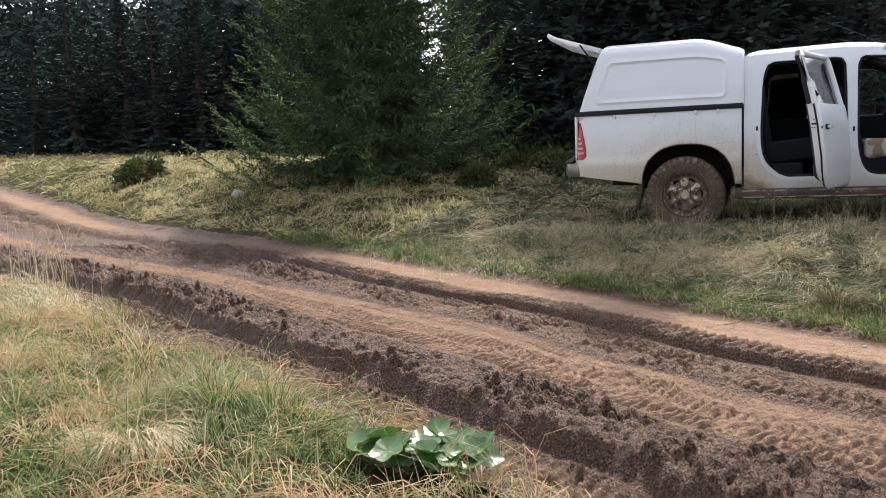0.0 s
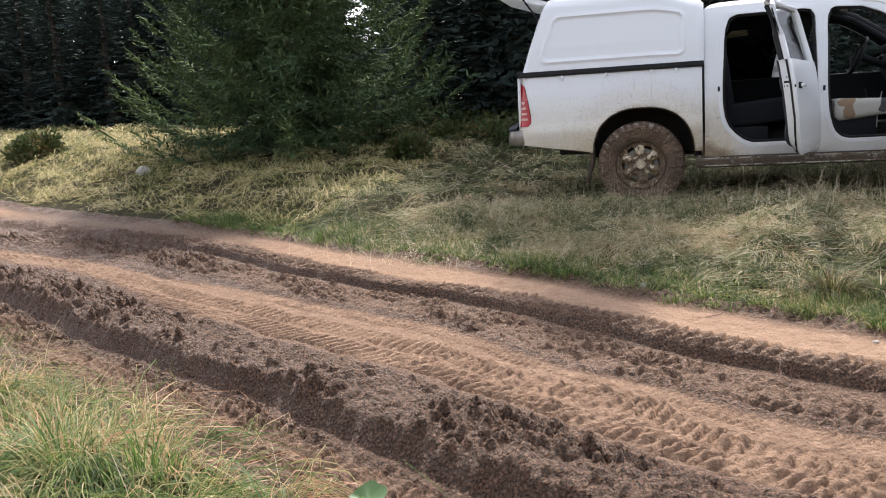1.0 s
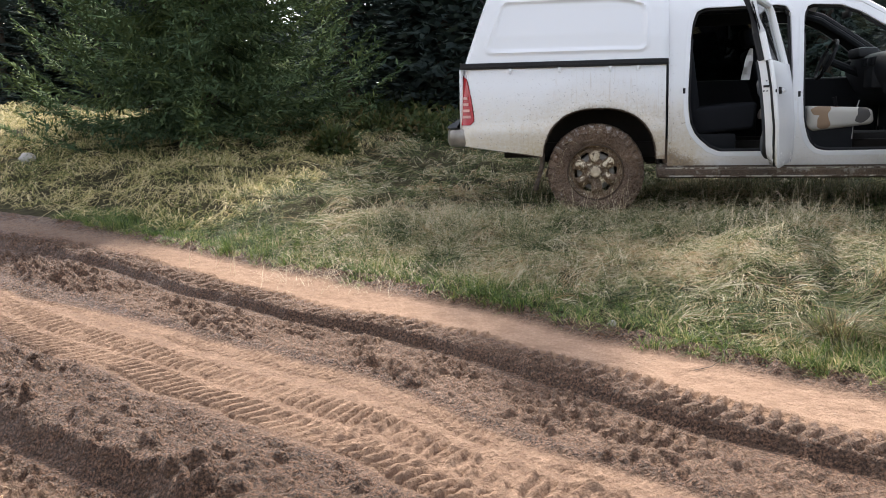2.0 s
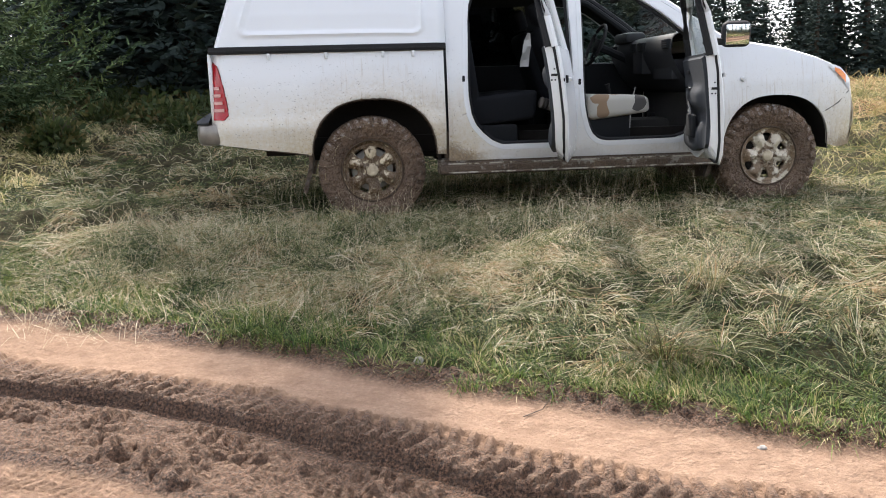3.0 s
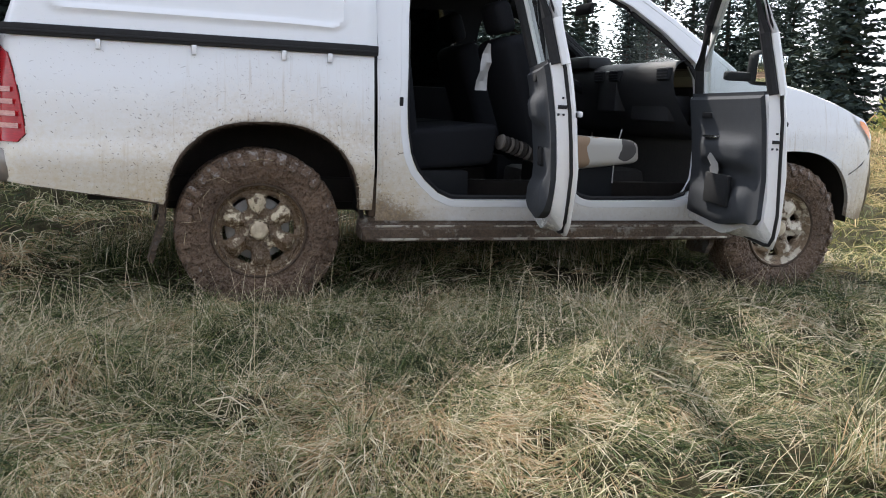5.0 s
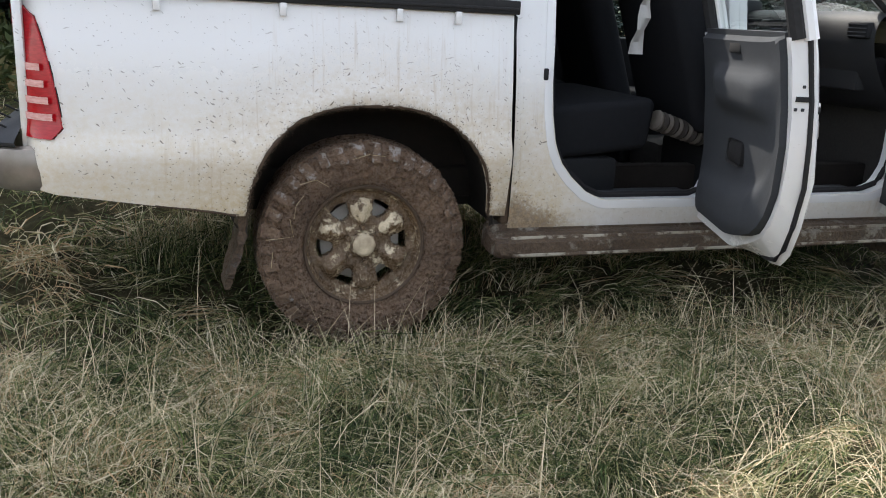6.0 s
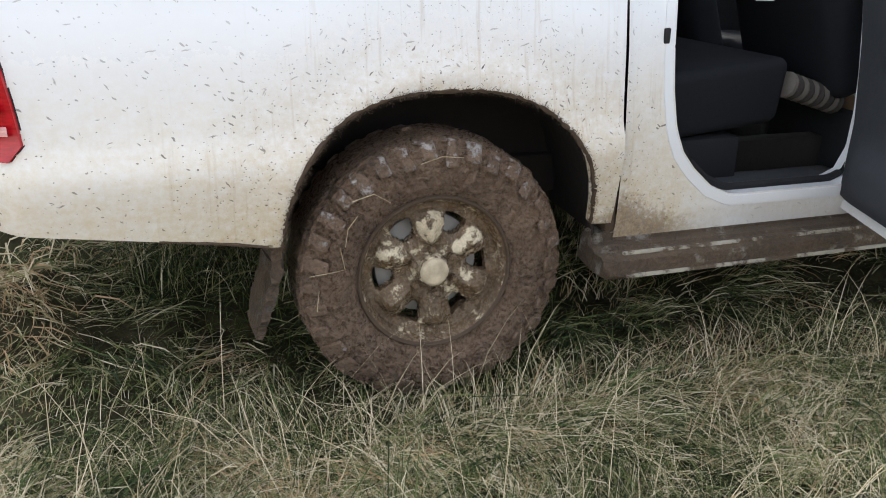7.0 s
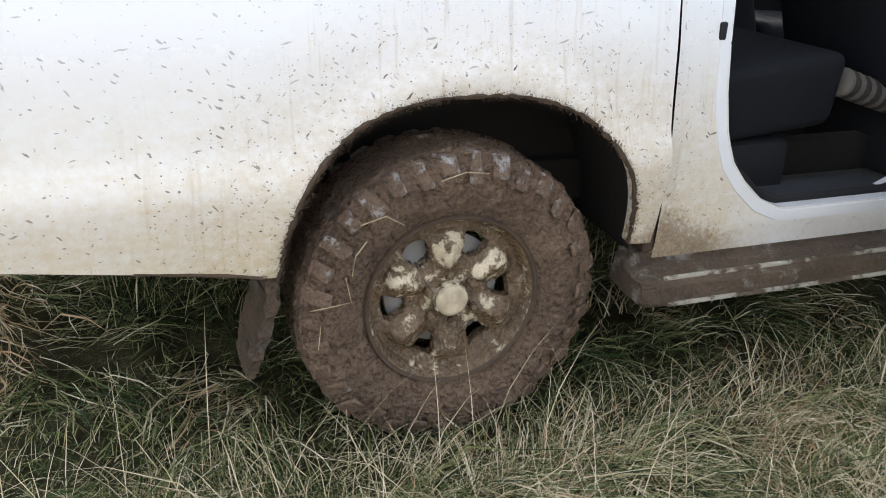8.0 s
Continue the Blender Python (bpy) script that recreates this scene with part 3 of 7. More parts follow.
def sheet(name, xs, ys, keep, mat, dry=False):
    gx, gy = np.meshgrid(xs, ys, indexing="ij")
    z = height(gx, gy)
    if not dry:                     # the meadow's skin dips under the edges of the mud
        s = across(gx, gy)
        z = z - 0.03 * step(-0.06, 0.03, s) * (1 - step(3.22, 3.3, s)) * (np.abs(gx) < 40)
    nx, ny = gx.shape
    idx = np.arange(nx * ny).reshape(nx, ny)
    cx, cy = (gx[:-1, :-1] + gx[1:, 1:]) / 2, (gy[:-1, :-1] + gy[1:, 1:]) / 2
    quads = np.stack([idx[:-1, :-1], idx[1:, :-1], idx[1:, 1:], idx[:-1, 1:]], -1)[keep(cx, cy)]
    used, quads = np.unique(quads, return_inverse=True)
    verts = np.stack([gx.ravel(), gy.ravel(), z.ravel()], 1)[used]
    me = raw_mesh(name, verts, quads.reshape(-1, 4))
    if dry:
        at = me.attributes.new("dry", "FLOAT", "POINT")
        at.data.foreach_set("value", dryness_and_shade(verts[:, 0], verts[:, 1]).astype(np.float32))
    me.materials.append(mat)
    return tagged(new(name, me), kind="structure")


def raw_mesh(name, verts, faces, smooth=True):
    """A mesh from arrays; faces all have the same number of corners."""
    me = bpy.data.meshes.new(name)
    nf, k = faces.shape
    me.vertices.add(len(verts))
    me.vertices.foreach_set("co", np.asarray(verts, np.float32).ravel())
    me.loops.add(nf * k)
    me.loops.foreach_set("vertex_index", faces.astype(np.int32).ravel())
    me.polygons.add(nf)
    me.polygons.foreach_set("loop_start", np.arange(0, nf * k, k, dtype=np.int32))
    me.polygons.foreach_set("loop_total", np.full(nf, k, np.int32))
    me.polygons.foreach_set("use_smooth", np.full(nf, smooth))
    me.update(calc_edges=True)
    return me


on_track = lambda x, y: (across(x, y) > -0.02) & (across(x, y) < 3.25) & (x > -40) & (x < 40)
GX = axis([(-400, -60, 20), (-60, -20, 2), (-20, -9, 0.3), (-9, -3, 0.075), (-3, 4.2, 0.05), (4.2, 16, 0.3), (16, 60, 2), (60, 400, 20)])
GY = axis([(-300, -40, 20), (-40, -12, 1.5), (-12, -6.6, 0.15), (-6.6, -4.2, 0.07), (-4.2, 0.3, 0.05), (0.3, 1.2, 0.07), (1.2, 3, 0.1), (3, 16, 0.3), (16, 60, 2), (60, 400, 20)])
under_track = lambda x, y: (across(x, y) > 0.12) & (across(x, y) < 3.12) & (x > -8.9) & (x < 4.1)
ground = tagged(sheet("ground", GX, GY, lambda x, y: ~under_track(x, y), EARTH), "rough grassy hillside sloping down to the track", "ground")
XS = axis([(-40, -20, 0.5), (-20, -9, 0.1), (-9, -5, 0.04), (-5, -4, 0.024), (-4, 2.0, 0.0095), (2.0, 4, 0.03), (4, 16, 0.2), (16, 40, 1)])
YS = axis([(-24, -12, 0.5), (-12, -6.4, 0.15), (-6.4, -5.6, 0.02), (-5.6, -0.6, 0.0095), (-0.6, 3, 0.05), (3, 20, 0.2)])
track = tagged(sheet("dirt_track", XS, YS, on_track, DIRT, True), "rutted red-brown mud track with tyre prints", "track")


# ---- mesh helpers ----
def part(name, bm, mat, parent=None, label="", smooth=True):
    me = bpy.data.meshes.new(name)
    bmesh.ops.recalc_face_normals(bm, faces=bm.faces)
    bm.to_mesh(me)
    bm.free()
    if smooth:
        me.polygons.foreach_set("use_smooth", [True] * len(me.polygons))
        me.set_sharp_from_angle(angle=radians(38))
    me.materials.append(mat)
    ob = new(name, me)
    ob.parent = parent
    return tagged(ob, label)


def add_grid(bm, rows, close=False):
    """Quads between rows of points."""
    vs = [[bm.verts.new(p) for p in r] for r in rows]
    for a, b in zip(vs, vs[1:]):
        k = len(a)
        for i in range(k if close else k - 1):
            q = [a[i], a[(i + 1) % k], b[(i + 1) % k], b[i]]
            if len({tuple(round(c, 5) for c in v.co) for v in q}) >= 3:
                try:
                    bm.faces.new(q)
                except ValueError:
                    pass
    return vs


def add_box(bm, c, size, bevel=0.01, m=None, segments=2):
    made = bmesh.ops.create_cube(bm, size=1.0, matrix=(m or Matrix()) @ Matrix.Translation(c) @ Matrix.Diagonal((*size, 1)))
    if bevel:
        es = list({e for v in made["verts"] for e in v.link_edges})
        bmesh.ops.bevel(bm, geom=es, offset=bevel, segments=segments, profile=0.5, affect="EDGES")


def box_part(name, c, size, mat, parent, bevel=0.01, label="", m=None, segments=2):
    bm = bmesh.new()
    add_box(bm, c, size, bevel, m, segments)
    return part(name, bm, mat, parent, label)


def add_tube(bm, pts, radii, k=8):
    pts = [Vector(p) for p in pts]
    if isinstance(radii, (int, float)):
        radii = [radii] * len(pts)
    rows = []
    for i, p in enumerate(pts):
        d = (pts[min(i + 1, len(pts) - 1)] - pts[max(i - 1, 0)]).normalized()
        u = d.orthogonal().normalized() if abs(d.z) < 0.95 else d.cross(Vector((0, 1, 0))).normalized()
        w = d.cross(u)
        rows.append([p + radii[i] * (math.cos(a) * u + math.sin(a) * w) for a in [2 * math.pi * j / k for j in range(k)]])
    vs = add_grid(bm, rows, True)
    for r in (vs[0], vs[-1]):
        try:
            bm.faces.new(r)
        except ValueError:
            pass


def tube_part(name, pts, r, mat, parent, label="", k=8):
    bm = bmesh.new()
    add_tube(bm, pts, r, k)
    return part(name, bm, mat, parent, label)


def add_lathe(bm, profile, k, c):
    """Turns (radius, y) points about the y axis through c."""
    add_grid(bm, [[(c[0] + r * math.cos(a), c[1] + y, c[2] + r * math.sin(a)) for a in [2 * math.pi * j / k for j in range(k)]] for r, y in profile], True)


def empty(name, label, category, group="", at=(0, 0, 0)):
    e = new(name)
    e.location = at
    return tagged(e, label, category, group)


# ---- the pickup ----
W = 1.76                            # from one flank to the other
truck = empty("pickup_truck", "white double-cab pickup splashed with mud, near doors open, on grass", "pickup truck")
truck.empty_display_size = 0.3


def bed_y(z):
    return np.interp(z, [0.48, 0.56, 0.64, 0.69, 0.725, 0.755, 0.80, 0.86, 1.0, 1.25], [0.034, 0.014, -0.004, -0.014, -0.016, -0.010, 0.008, 0.016, 0.03, 0.065])


def cab_y(z):
    return np.interp(z, [0.40, 0.5, 0.75, 1.0, 1.15, 1.3, 1.5, 1.7, 1.78], [0.045, 0.03, 0.025, 0.05, 0.075, 0.11, 0.165, 0.235, 0.285])


def flank(bm, xs, bottoms, tops, fy, rows, far=False, lip=0.0):
    """A side panel: columns at xs from bottoms to tops, at the depth fy(x, z); lip turns its lower edge inwards."""
    cols = []
    for x, b, t in zip(xs, bottoms, tops):
        col = []
        if lip:
            y = float(fy(x, b))
            col += [(x, y + lip, b + 0.004), (x, y + 0.012, b)]
        col += [(x, float(fy(x, b + (t - b) * k / rows)), b + (t - b) * k / rows) for k in range(rows + 1)]
        cols.append([(p[0], W - p[1], p[2]) for p in col] if far else col)
    add_grid(bm, cols)


def arch(x, c, r, z0, top):
    u = np.clip(1 - np.abs((x - c) / r) ** 2.5, 0, 1)
    return np.where(u > 0, z0 + (top - z0) * u ** 0.4, -1)


def dense(a, b, marks, n, tight=0.012):
    xs = list(np.linspace(a, b, n))
    for m in marks:
        xs += [m + tight * k for k in (-2, -1.2, -0.6, -0.2, 0.2, 0.6, 1.2, 2)]
    return np.array(sorted(x for x in set(xs) if a <= x <= b))


# cargo bed
BX = dense(-1.14, 0.553, (-0.43, 0.49), 76)
bed_floor = np.interp(BX, [-1.14, -1.05, -0.45, 0.45, 0.56], [0.615, 0.60, 0.51, 0.49, 0.485])
bed_low = np.maximum(bed_floor, arch(BX, 0.025, 0.462, 0.42, 0.905))
bed_fy = lambda x, z: bed_y(z) + 0.9 * max(0, -1.02 - x) ** 2 * 8 + 0.012 * math.exp(-((math.hypot(x - 0.03, (z - 0.42) * 0.96) - 0.5) / 0.05) ** 2) * -1
for far in (False, True):
    bm = bmesh.new()
    flank(bm, BX, bed_low, [1.245] * len(BX), bed_fy, 34, far, 0.035)
    part("bed_side", bm, PAINT, truck, "white bed side spattered with mud")
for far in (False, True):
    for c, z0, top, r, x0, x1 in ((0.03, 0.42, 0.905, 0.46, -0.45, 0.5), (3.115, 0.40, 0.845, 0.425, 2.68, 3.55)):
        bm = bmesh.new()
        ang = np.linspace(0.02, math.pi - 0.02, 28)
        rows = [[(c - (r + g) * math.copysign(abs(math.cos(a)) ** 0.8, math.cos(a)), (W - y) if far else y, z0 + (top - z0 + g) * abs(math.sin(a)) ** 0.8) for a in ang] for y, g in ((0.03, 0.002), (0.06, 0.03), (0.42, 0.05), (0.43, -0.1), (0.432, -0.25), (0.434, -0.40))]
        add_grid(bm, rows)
        part("wheel_arch", bm, UNDER, truck, "muddy wheel arch, near black with shade in its colour")
box_part("packed_mud", (0.560, 0.080, 0.55), (0.036, 0.085, 0.20), CRUST, truck, 0.008, "wet mud packed between bed and cab")
bm = bmesh.new()
add_box(bm, (-1.13, W / 2, 0.93), (0.03, W - 0.16, 0.64), 0.01)
tailgate = part("tailgate", bm, PAINT, truck)
box_part("handle", (-1.15, W / 2, 1.12), (0.03, 0.22, 0.06), TRIM_DARK, tailgate, 0.01)
bm = bmesh.new()
add_box(bm, (-0.3, W / 2, 0.72), (1.66, W - 0.90, 0.03), 0.005)
add_box(bm, (0.56, W / 2, 0.86), (0.025, W - 0.14, 0.76), 0.005)
part("bed_tub", bm, TRIM_DARK, truck)
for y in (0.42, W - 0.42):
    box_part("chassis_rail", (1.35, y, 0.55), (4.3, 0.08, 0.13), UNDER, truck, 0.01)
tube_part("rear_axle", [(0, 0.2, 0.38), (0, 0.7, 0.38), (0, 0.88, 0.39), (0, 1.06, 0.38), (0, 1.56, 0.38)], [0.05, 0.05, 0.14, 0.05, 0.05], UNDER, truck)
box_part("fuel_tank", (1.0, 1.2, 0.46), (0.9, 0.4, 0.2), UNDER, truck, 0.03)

for c, z0, top, r, fy in ((0.025, 0.42, 0.905, 0.462, bed_fy),):
    for a0, a1 in ((0.10, 1.2), (1.2, 2.1), (2.1, 3.05)):
        pts, rad = [], []
        for a in np.linspace(a0, a1, 46):
            x = c - r * math.copysign(abs(math.cos(a)) ** 0.8, math.cos(a))
            z = z0 + (top - z0) * abs(math.sin(a)) ** 0.8
            w = noise.noise(Vector((x * 31, z * 31, 0.3)))
            pts.append((x + 0.004 * w, bed_fy(x, z) + 0.004, z - 0.001 + 0.004 * noise.noise(Vector((x * 60, z * 60, 4)))))
            rad.append(0.004 + 0.006 * abs(w) + 0.004 * abs(noise.noise(Vector((x * 90, z * 90, 1)))))
        tube_part("mud_crust", pts, rad, CRUST, truck, "crust of dark mud along the wheel arch", 6)
rnd = random.Random(17)
bm = bmesh.new()
for k in range(2200):
    a = rnd.uniform(0.04, 3.1)
    rr = 0.460 + rnd.gauss(0.0, 0.006)
    x = 0.025 - rr * math.copysign(abs(math.cos(a)) ** 0.8, math.cos(a))
    z = 0.42 + (0.485 + rr - 0.462) * abs(math.sin(a)) ** 0.8
    q = rnd.gauss(0, 0.9) + (math.pi if rnd.random() < 0.35 else 0.0)
    out = Vector((-math.cos(a + q), rnd.uniform(-0.5, 0.1), math.sin(a + q)))
    ln, wd = rnd.uniform(0.003, 0.011), rnd.uniform(0.0004, 0.0011)
    p0 = Vector((x, bed_fy(x, z) - 0.002, z))
    sd = Vector((out.z, 0, -out.x)) * wd
    bm.faces.new([bm.verts.new(v) for v in (p0 - sd, p0 + sd, p0 + out * ln)])
part("mud_fringe", bm, CRUST, truck, "bristling fringe of dried mud and grass", False)
tube_part("mud_crust", [(x, bed_fy(x, 0.56) + 0.006, float(np.interp(x, [-1.05, -0.45], [0.601, 0.511]))) for x in np.linspace(-1.05, -0.47, 30)], [0.004 + 0.006 * abs(noise.noise(Vector((k * 0.7, 0, 2)))) for k in range(30)], CRUST, truck, "", 6)

# rear bumper: a dull chrome bar wrapped round the corners, with a sloping black step pad on top
path = [(-1.0, 0.028, 0.0, -1.0), (-1.08, 0.028, -0.05, -1.0), (-1.16, 0.038, -0.25, -0.97), (-1.215, 0.065, -0.6, -0.8), (-1.25, 0.11, -0.9, -0.45), (-1.268, 0.18, -1.0, -0.1), (-1.275, 0.5, -1.0, 0.0), (-1.278, W / 2, -1.0, 0.0)]


def bumper_rows(prof):
    near = [[(x + nx * o, y + ny * o, z) for o, z in prof] for x, y, nx, ny in path]
    return near + [[(x, W - y, z) for x, y, z in r] for r in reversed(near[:-1])]


bm = bmesh.new()
add_grid(bm, bumper_rows([(-0.05, 0.60), (-0.02, 0.605), (-0.004, 0.625), (0.003, 0.67), (0.0, 0.715), (-0.006, 0.742), (-0.022, 0.752)]))
bumper = part("rear_bumper", bm, BUMPER, truck, "dull chrome rear bumper, muddy underneath")
bm = bmesh.new()
add_grid(bm, bumper_rows([(-0.03, 0.745), (-0.004, 0.752), (0.004, 0.764), (-0.004, 0.776), (-0.05, 0.805), (-0.11, 0.838)])[2:-2])
part("bumper_step", bm, TRIM, bumper, "black ribbed step pad")
for k in range(9):
    y = 0.12 + 0.19 * k
    box_part("rib", (-1.205, y, 0.81), (0.11, 0.012, 0.006), TRIM_DARK, bumper, 0.002, "", pose(-1.205, 0, 0.81, 0, 26, 0) @ Matrix.Translation((1.205, 0, -0.81)))
for y in (0.45, 1.31):
    box_part("tow_bracket", (-1.0, y, 0.66), (0.3, 0.07, 0.08), UNDER, truck, 0.01)


def tail_lamp(far):
    my = (lambda y: W - y) if far else (lambda y: y)
    fr = lambda k: np.interp(k, [0, 1], [-1.005, -1.085])       # forward edge, from bottom to top
    rows, bars = [], []
    for i in range(13):
        k = i / 12
        z = 0.782 + 0.415 * k
        x1 = fr(k) + 0.012 * math.sin(math.pi * k) - 0.035 * max(0, (0.08 - k) / 0.08) ** 2 - 0.03 * max(0, (k - 0.9) / 0.1) ** 2
        x0 = -1.125 - 0.012 * k
        rows.append([(x1, my(bed_fy(x1, z) + 0.004), z), (x1 - 0.006, my(bed_fy(x1, z) - 0.010), z), (x0 * 0.6 + x1 * 0.4, my(bed_fy(x0 * 0.6 + x1 * 0.4, z) - 0.013), z),
                     (x0, my(bed_fy(x0, z) - 0.01), z), (x0 - 0.022, my(bed_fy(x0, z) + 0.03), z), (x0 - 0.022, my(0.16), z)])
    bm = bmesh.new()
    add_grid(bm, rows)
    lamp = part("tail_light", bm, RED, truck, "red tail light with pale reflector bars")
    tube_part("lamp_seal", [r[0] for r in rows], 0.0045, BLACK, lamp, "", 6)
    for j in range(4):
        z = 0.852 + 0.052 * j
        x1 = fr((z - 0.795) / 0.40) - 0.022
        bm = bmesh.new()
        add_grid(bm, [[(x, my(bed_fy(x, z) - 0.0165), z + o) for o in (-0.011, 0.011)] for x in np.linspace(x1, -1.128, 6)])
        part("reflector", bm, RED_BAR, lamp)


tail_lamp(False), tail_lamp(True)

# black rail under the canopy, with clamps
for far in (False, True):
    bm = bmesh.new()
    y0 = W - 0.06 if far else 0.06
    add_box(bm, (-0.28, y0, 1.268), (1.70, 0.035, 0.05), 0.006)
    add_box(bm, (-0.28, y0 + (0.006 if far else -0.006), 1.262), (1.69, 0.03, 0.012), 0.003)
    part("canopy_seal", bm, BLACK, truck, "black rubber rail under the canopy")
for x in (-0.71, -0.30, 0.11, 0.33):
    box_part("clamp", (x, 0.050, 1.222), (0.022, 0.022, 0.044), PAINT_CLEAN, truck, 0.003)


# canopy
def canopy_section(x, v, far=False):
    """v runs from the rail (0) up the side and over to the middle of the roof (1)."""
    ys, zs = [0.06, 0.065, 0.10, 0.19, 0.235, 0.30, 0.42, 0.88], [1.295, 1.32, 1.51, 1.79, 1.90, 1.97, 2.005, 2.03]
    ks = [0, 0.04, 0.3, 0.62, 0.73, 0.80, 0.86, 1]
    y, z = np.interp(v, ks, ys), np.interp(v, ks, zs)
    drop = 0.16 * float(step(0.05, 0.75, np.array(x))) * max(0, (z - 1.3) / 0.68)
    return y, z - drop


bm = bmesh.new()
us, vs = np.linspace(0, 1, 84), np.unique(np.concatenate([np.linspace(0, 0.72, 46), np.linspace(0.72, 1, 16)]))
rows = []
for v in list(vs) + [-k for k in vs[::-1][1:]]:
    row = []
    for u in us:
        y0, z0 = canopy_section(0, abs(v))
        rear = np.interp(z0, [1.29, 1.75, 1.95, 2.01, 2.04], [-1.105, -0.965, -0.90, -0.86, -0.80])
        x = rear + (0.575 - rear) * u
        y, z = canopy_section(x, abs(v))
        round_end = 0.03 * max(0, (u - 0.965) / 0.035) ** 2 + 0.05 * max(0, (0.03 - u) / 0.03) ** 2
        # the shallow blank window pressed into the side
        rel = x - rear
        fx = max(0.16 - rel, x - 0.40)
        fz = max(1.375 - z0, z0 - 1.80)
        d = math.hypot(max(fx + 0.07, 0), max(fz + 0.07, 0)) + min(max(fx, fz) + 0.07, 0) - 0.07
        groove = -0.013 * math.exp(-(d / 0.016) ** 2) + 0.010 * float(step(-0.005, -0.03, np.array(d)))
        y = y + round_end + (groove if z0 < 1.86 else 0)
        row.append((x, y if v >= 0 else W - y, z - round_end * 0.5))
    rows.append(row)
add_grid(bm, rows)
canopy = part("canopy", bm, PAINT_CLEAN, truck, "white fibreglass canopy with a blank pressed side panel")
bm = bmesh.new()
rows = [[(0.577, y, z) for y, z in [(0.09, 1.30), (W - 0.09, 1.30)]], [(0.577, y, z) for y, z in [(0.28, 1.78), (W - 0.28, 1.78)]]]
add_grid(bm, rows)
part("front_wall", bm, PAINT_CLEAN, canopy)
lid = bmesh.new()
hinge, tip = Vector((-0.87, 0, 1.965)), Vector((-1.47, 0, 2.16))
d = (tip - hinge).normalized()
nrm = Vector((-d.z, 0, d.x))
add_grid(lid, [[p + Vector((0, y, 0)) for p in (hinge, hinge + d * 0.60, tip + nrm * -0.022, tip + nrm * 0.016, hinge + d * 0.58 + nrm * 0.05, hinge + nrm * 0.05)] for y in (0.30, 0.34, 1.42, 1.46)], True)
part("canopy_door", lid, LID, canopy, "rear lid of the canopy, swung up open")
tube_part("gas_strut", [(-0.92, 0.34, 1.74), (-1.12, 0.34, 2.03)], 0.009, BLACK, canopy)

# ---- cab shell ----
LOWX, LOWZ = [0.57, 0.727, 0.733, 0.749, 0.775, 0.83, 0.90, 0.98, 1.42, 1.48, 1.515, 1.525, 1.60, 1.61, 1.63, 1.67, 1.72, 1.79, 2.33, 2.42, 2.465, 2.485, 2.80], \
             [1.0, 1.0, 0.88, 0.77, 0.70, 0.635, 0.575, 0.54, 0.54, 0.565, 0.64, 1.0, 1.0, 0.80, 0.68, 0.595, 0.555, 0.54, 0.545, 0.575, 0.66, 1.0, 1.0]
HIGHX, HIGHZ = [0.57, 0.727, 0.748, 0.765, 0.80, 0.86, 1.42, 1.49, 1.515, 1.525, 1.60, 1.612, 1.63, 1.68, 1.90, 2.05, 2.25, 2.44, 2.48, 2.485, 2.80], \
               [1.0, 1.0, 1.45, 1.60, 1.665, 1.69, 1.695, 1.68, 1.62, 1.0, 1.0, 1.58, 1.665, 1.69, 1.675, 1.61, 1.475, 1.315, 1.24, 1.0, 1.0]
CX = dense(0.575, 2.64, (0.732, 0.8, 1.52, 1.605, 2.45, 2.485), 90, 0.008)
roof_edge = lambda x: np.interp(x, [0.57, 0.62, 1.5, 1.85, 2.05, 2.3, 2.55, 2.66], [1.765, 1.775, 1.785, 1.765, 1.685, 1.53, 1.365, 1.285])
cab_fy = lambda x, z: cab_y(z) + 0.5 * max(0, 0.62 - x) ** 2
bm = bmesh.new()
flank(bm, CX, [0.43] * len(CX), np.interp(CX, LOWX, LOWZ), cab_fy, 10)
flank(bm, CX, np.interp(CX, HIGHX, HIGHZ), roof_edge(CX), cab_fy, 12)
part("cab_side", bm, PAINT, truck, "white cab side with two open doorways")
# door jambs: a clean raised band round each opening, turned inwards
for x0, x1 in ((0.729, 1.523), (1.602, 2.484)):
    xs = [x for x in CX if x0 < x < x1]
    ring = [(x, float(np.interp(x, LOWX, LOWZ))) for x in xs] + [(x, float(np.interp(x, HIGHX, HIGHZ))) for x in reversed(xs)]
    cx = (x0 + x1) / 2
    out = []
    for i in range(len(ring)):
        (ax, az), (bx, bz) = ring[i - 2], ring[(i + 2) % len(ring)]
        d = math.hypot(bx - ax, bz - az) + 1e-6
        out.append(((bz - az) / d, -(bx - ax) / d))
    bm = bmesh.new()
    rows = []
    for off, depth in ((0.040, 0.006), (0.037, -0.003), (0.022, -0.0035), (0.006, -0.002), (0.0, 0.004), (0.0, 0.05), (0.0, 0.11)):
        row = [(x + o * off, float(cab_y(z + q * off)) + depth, z + q * off) for (x, z), (o, q) in zip(ring, out)]
        rows.append(row + row[:1])
    add_grid(bm, rows)
    part("door_jamb", bm, JAMB, truck, "clean white door jamb")
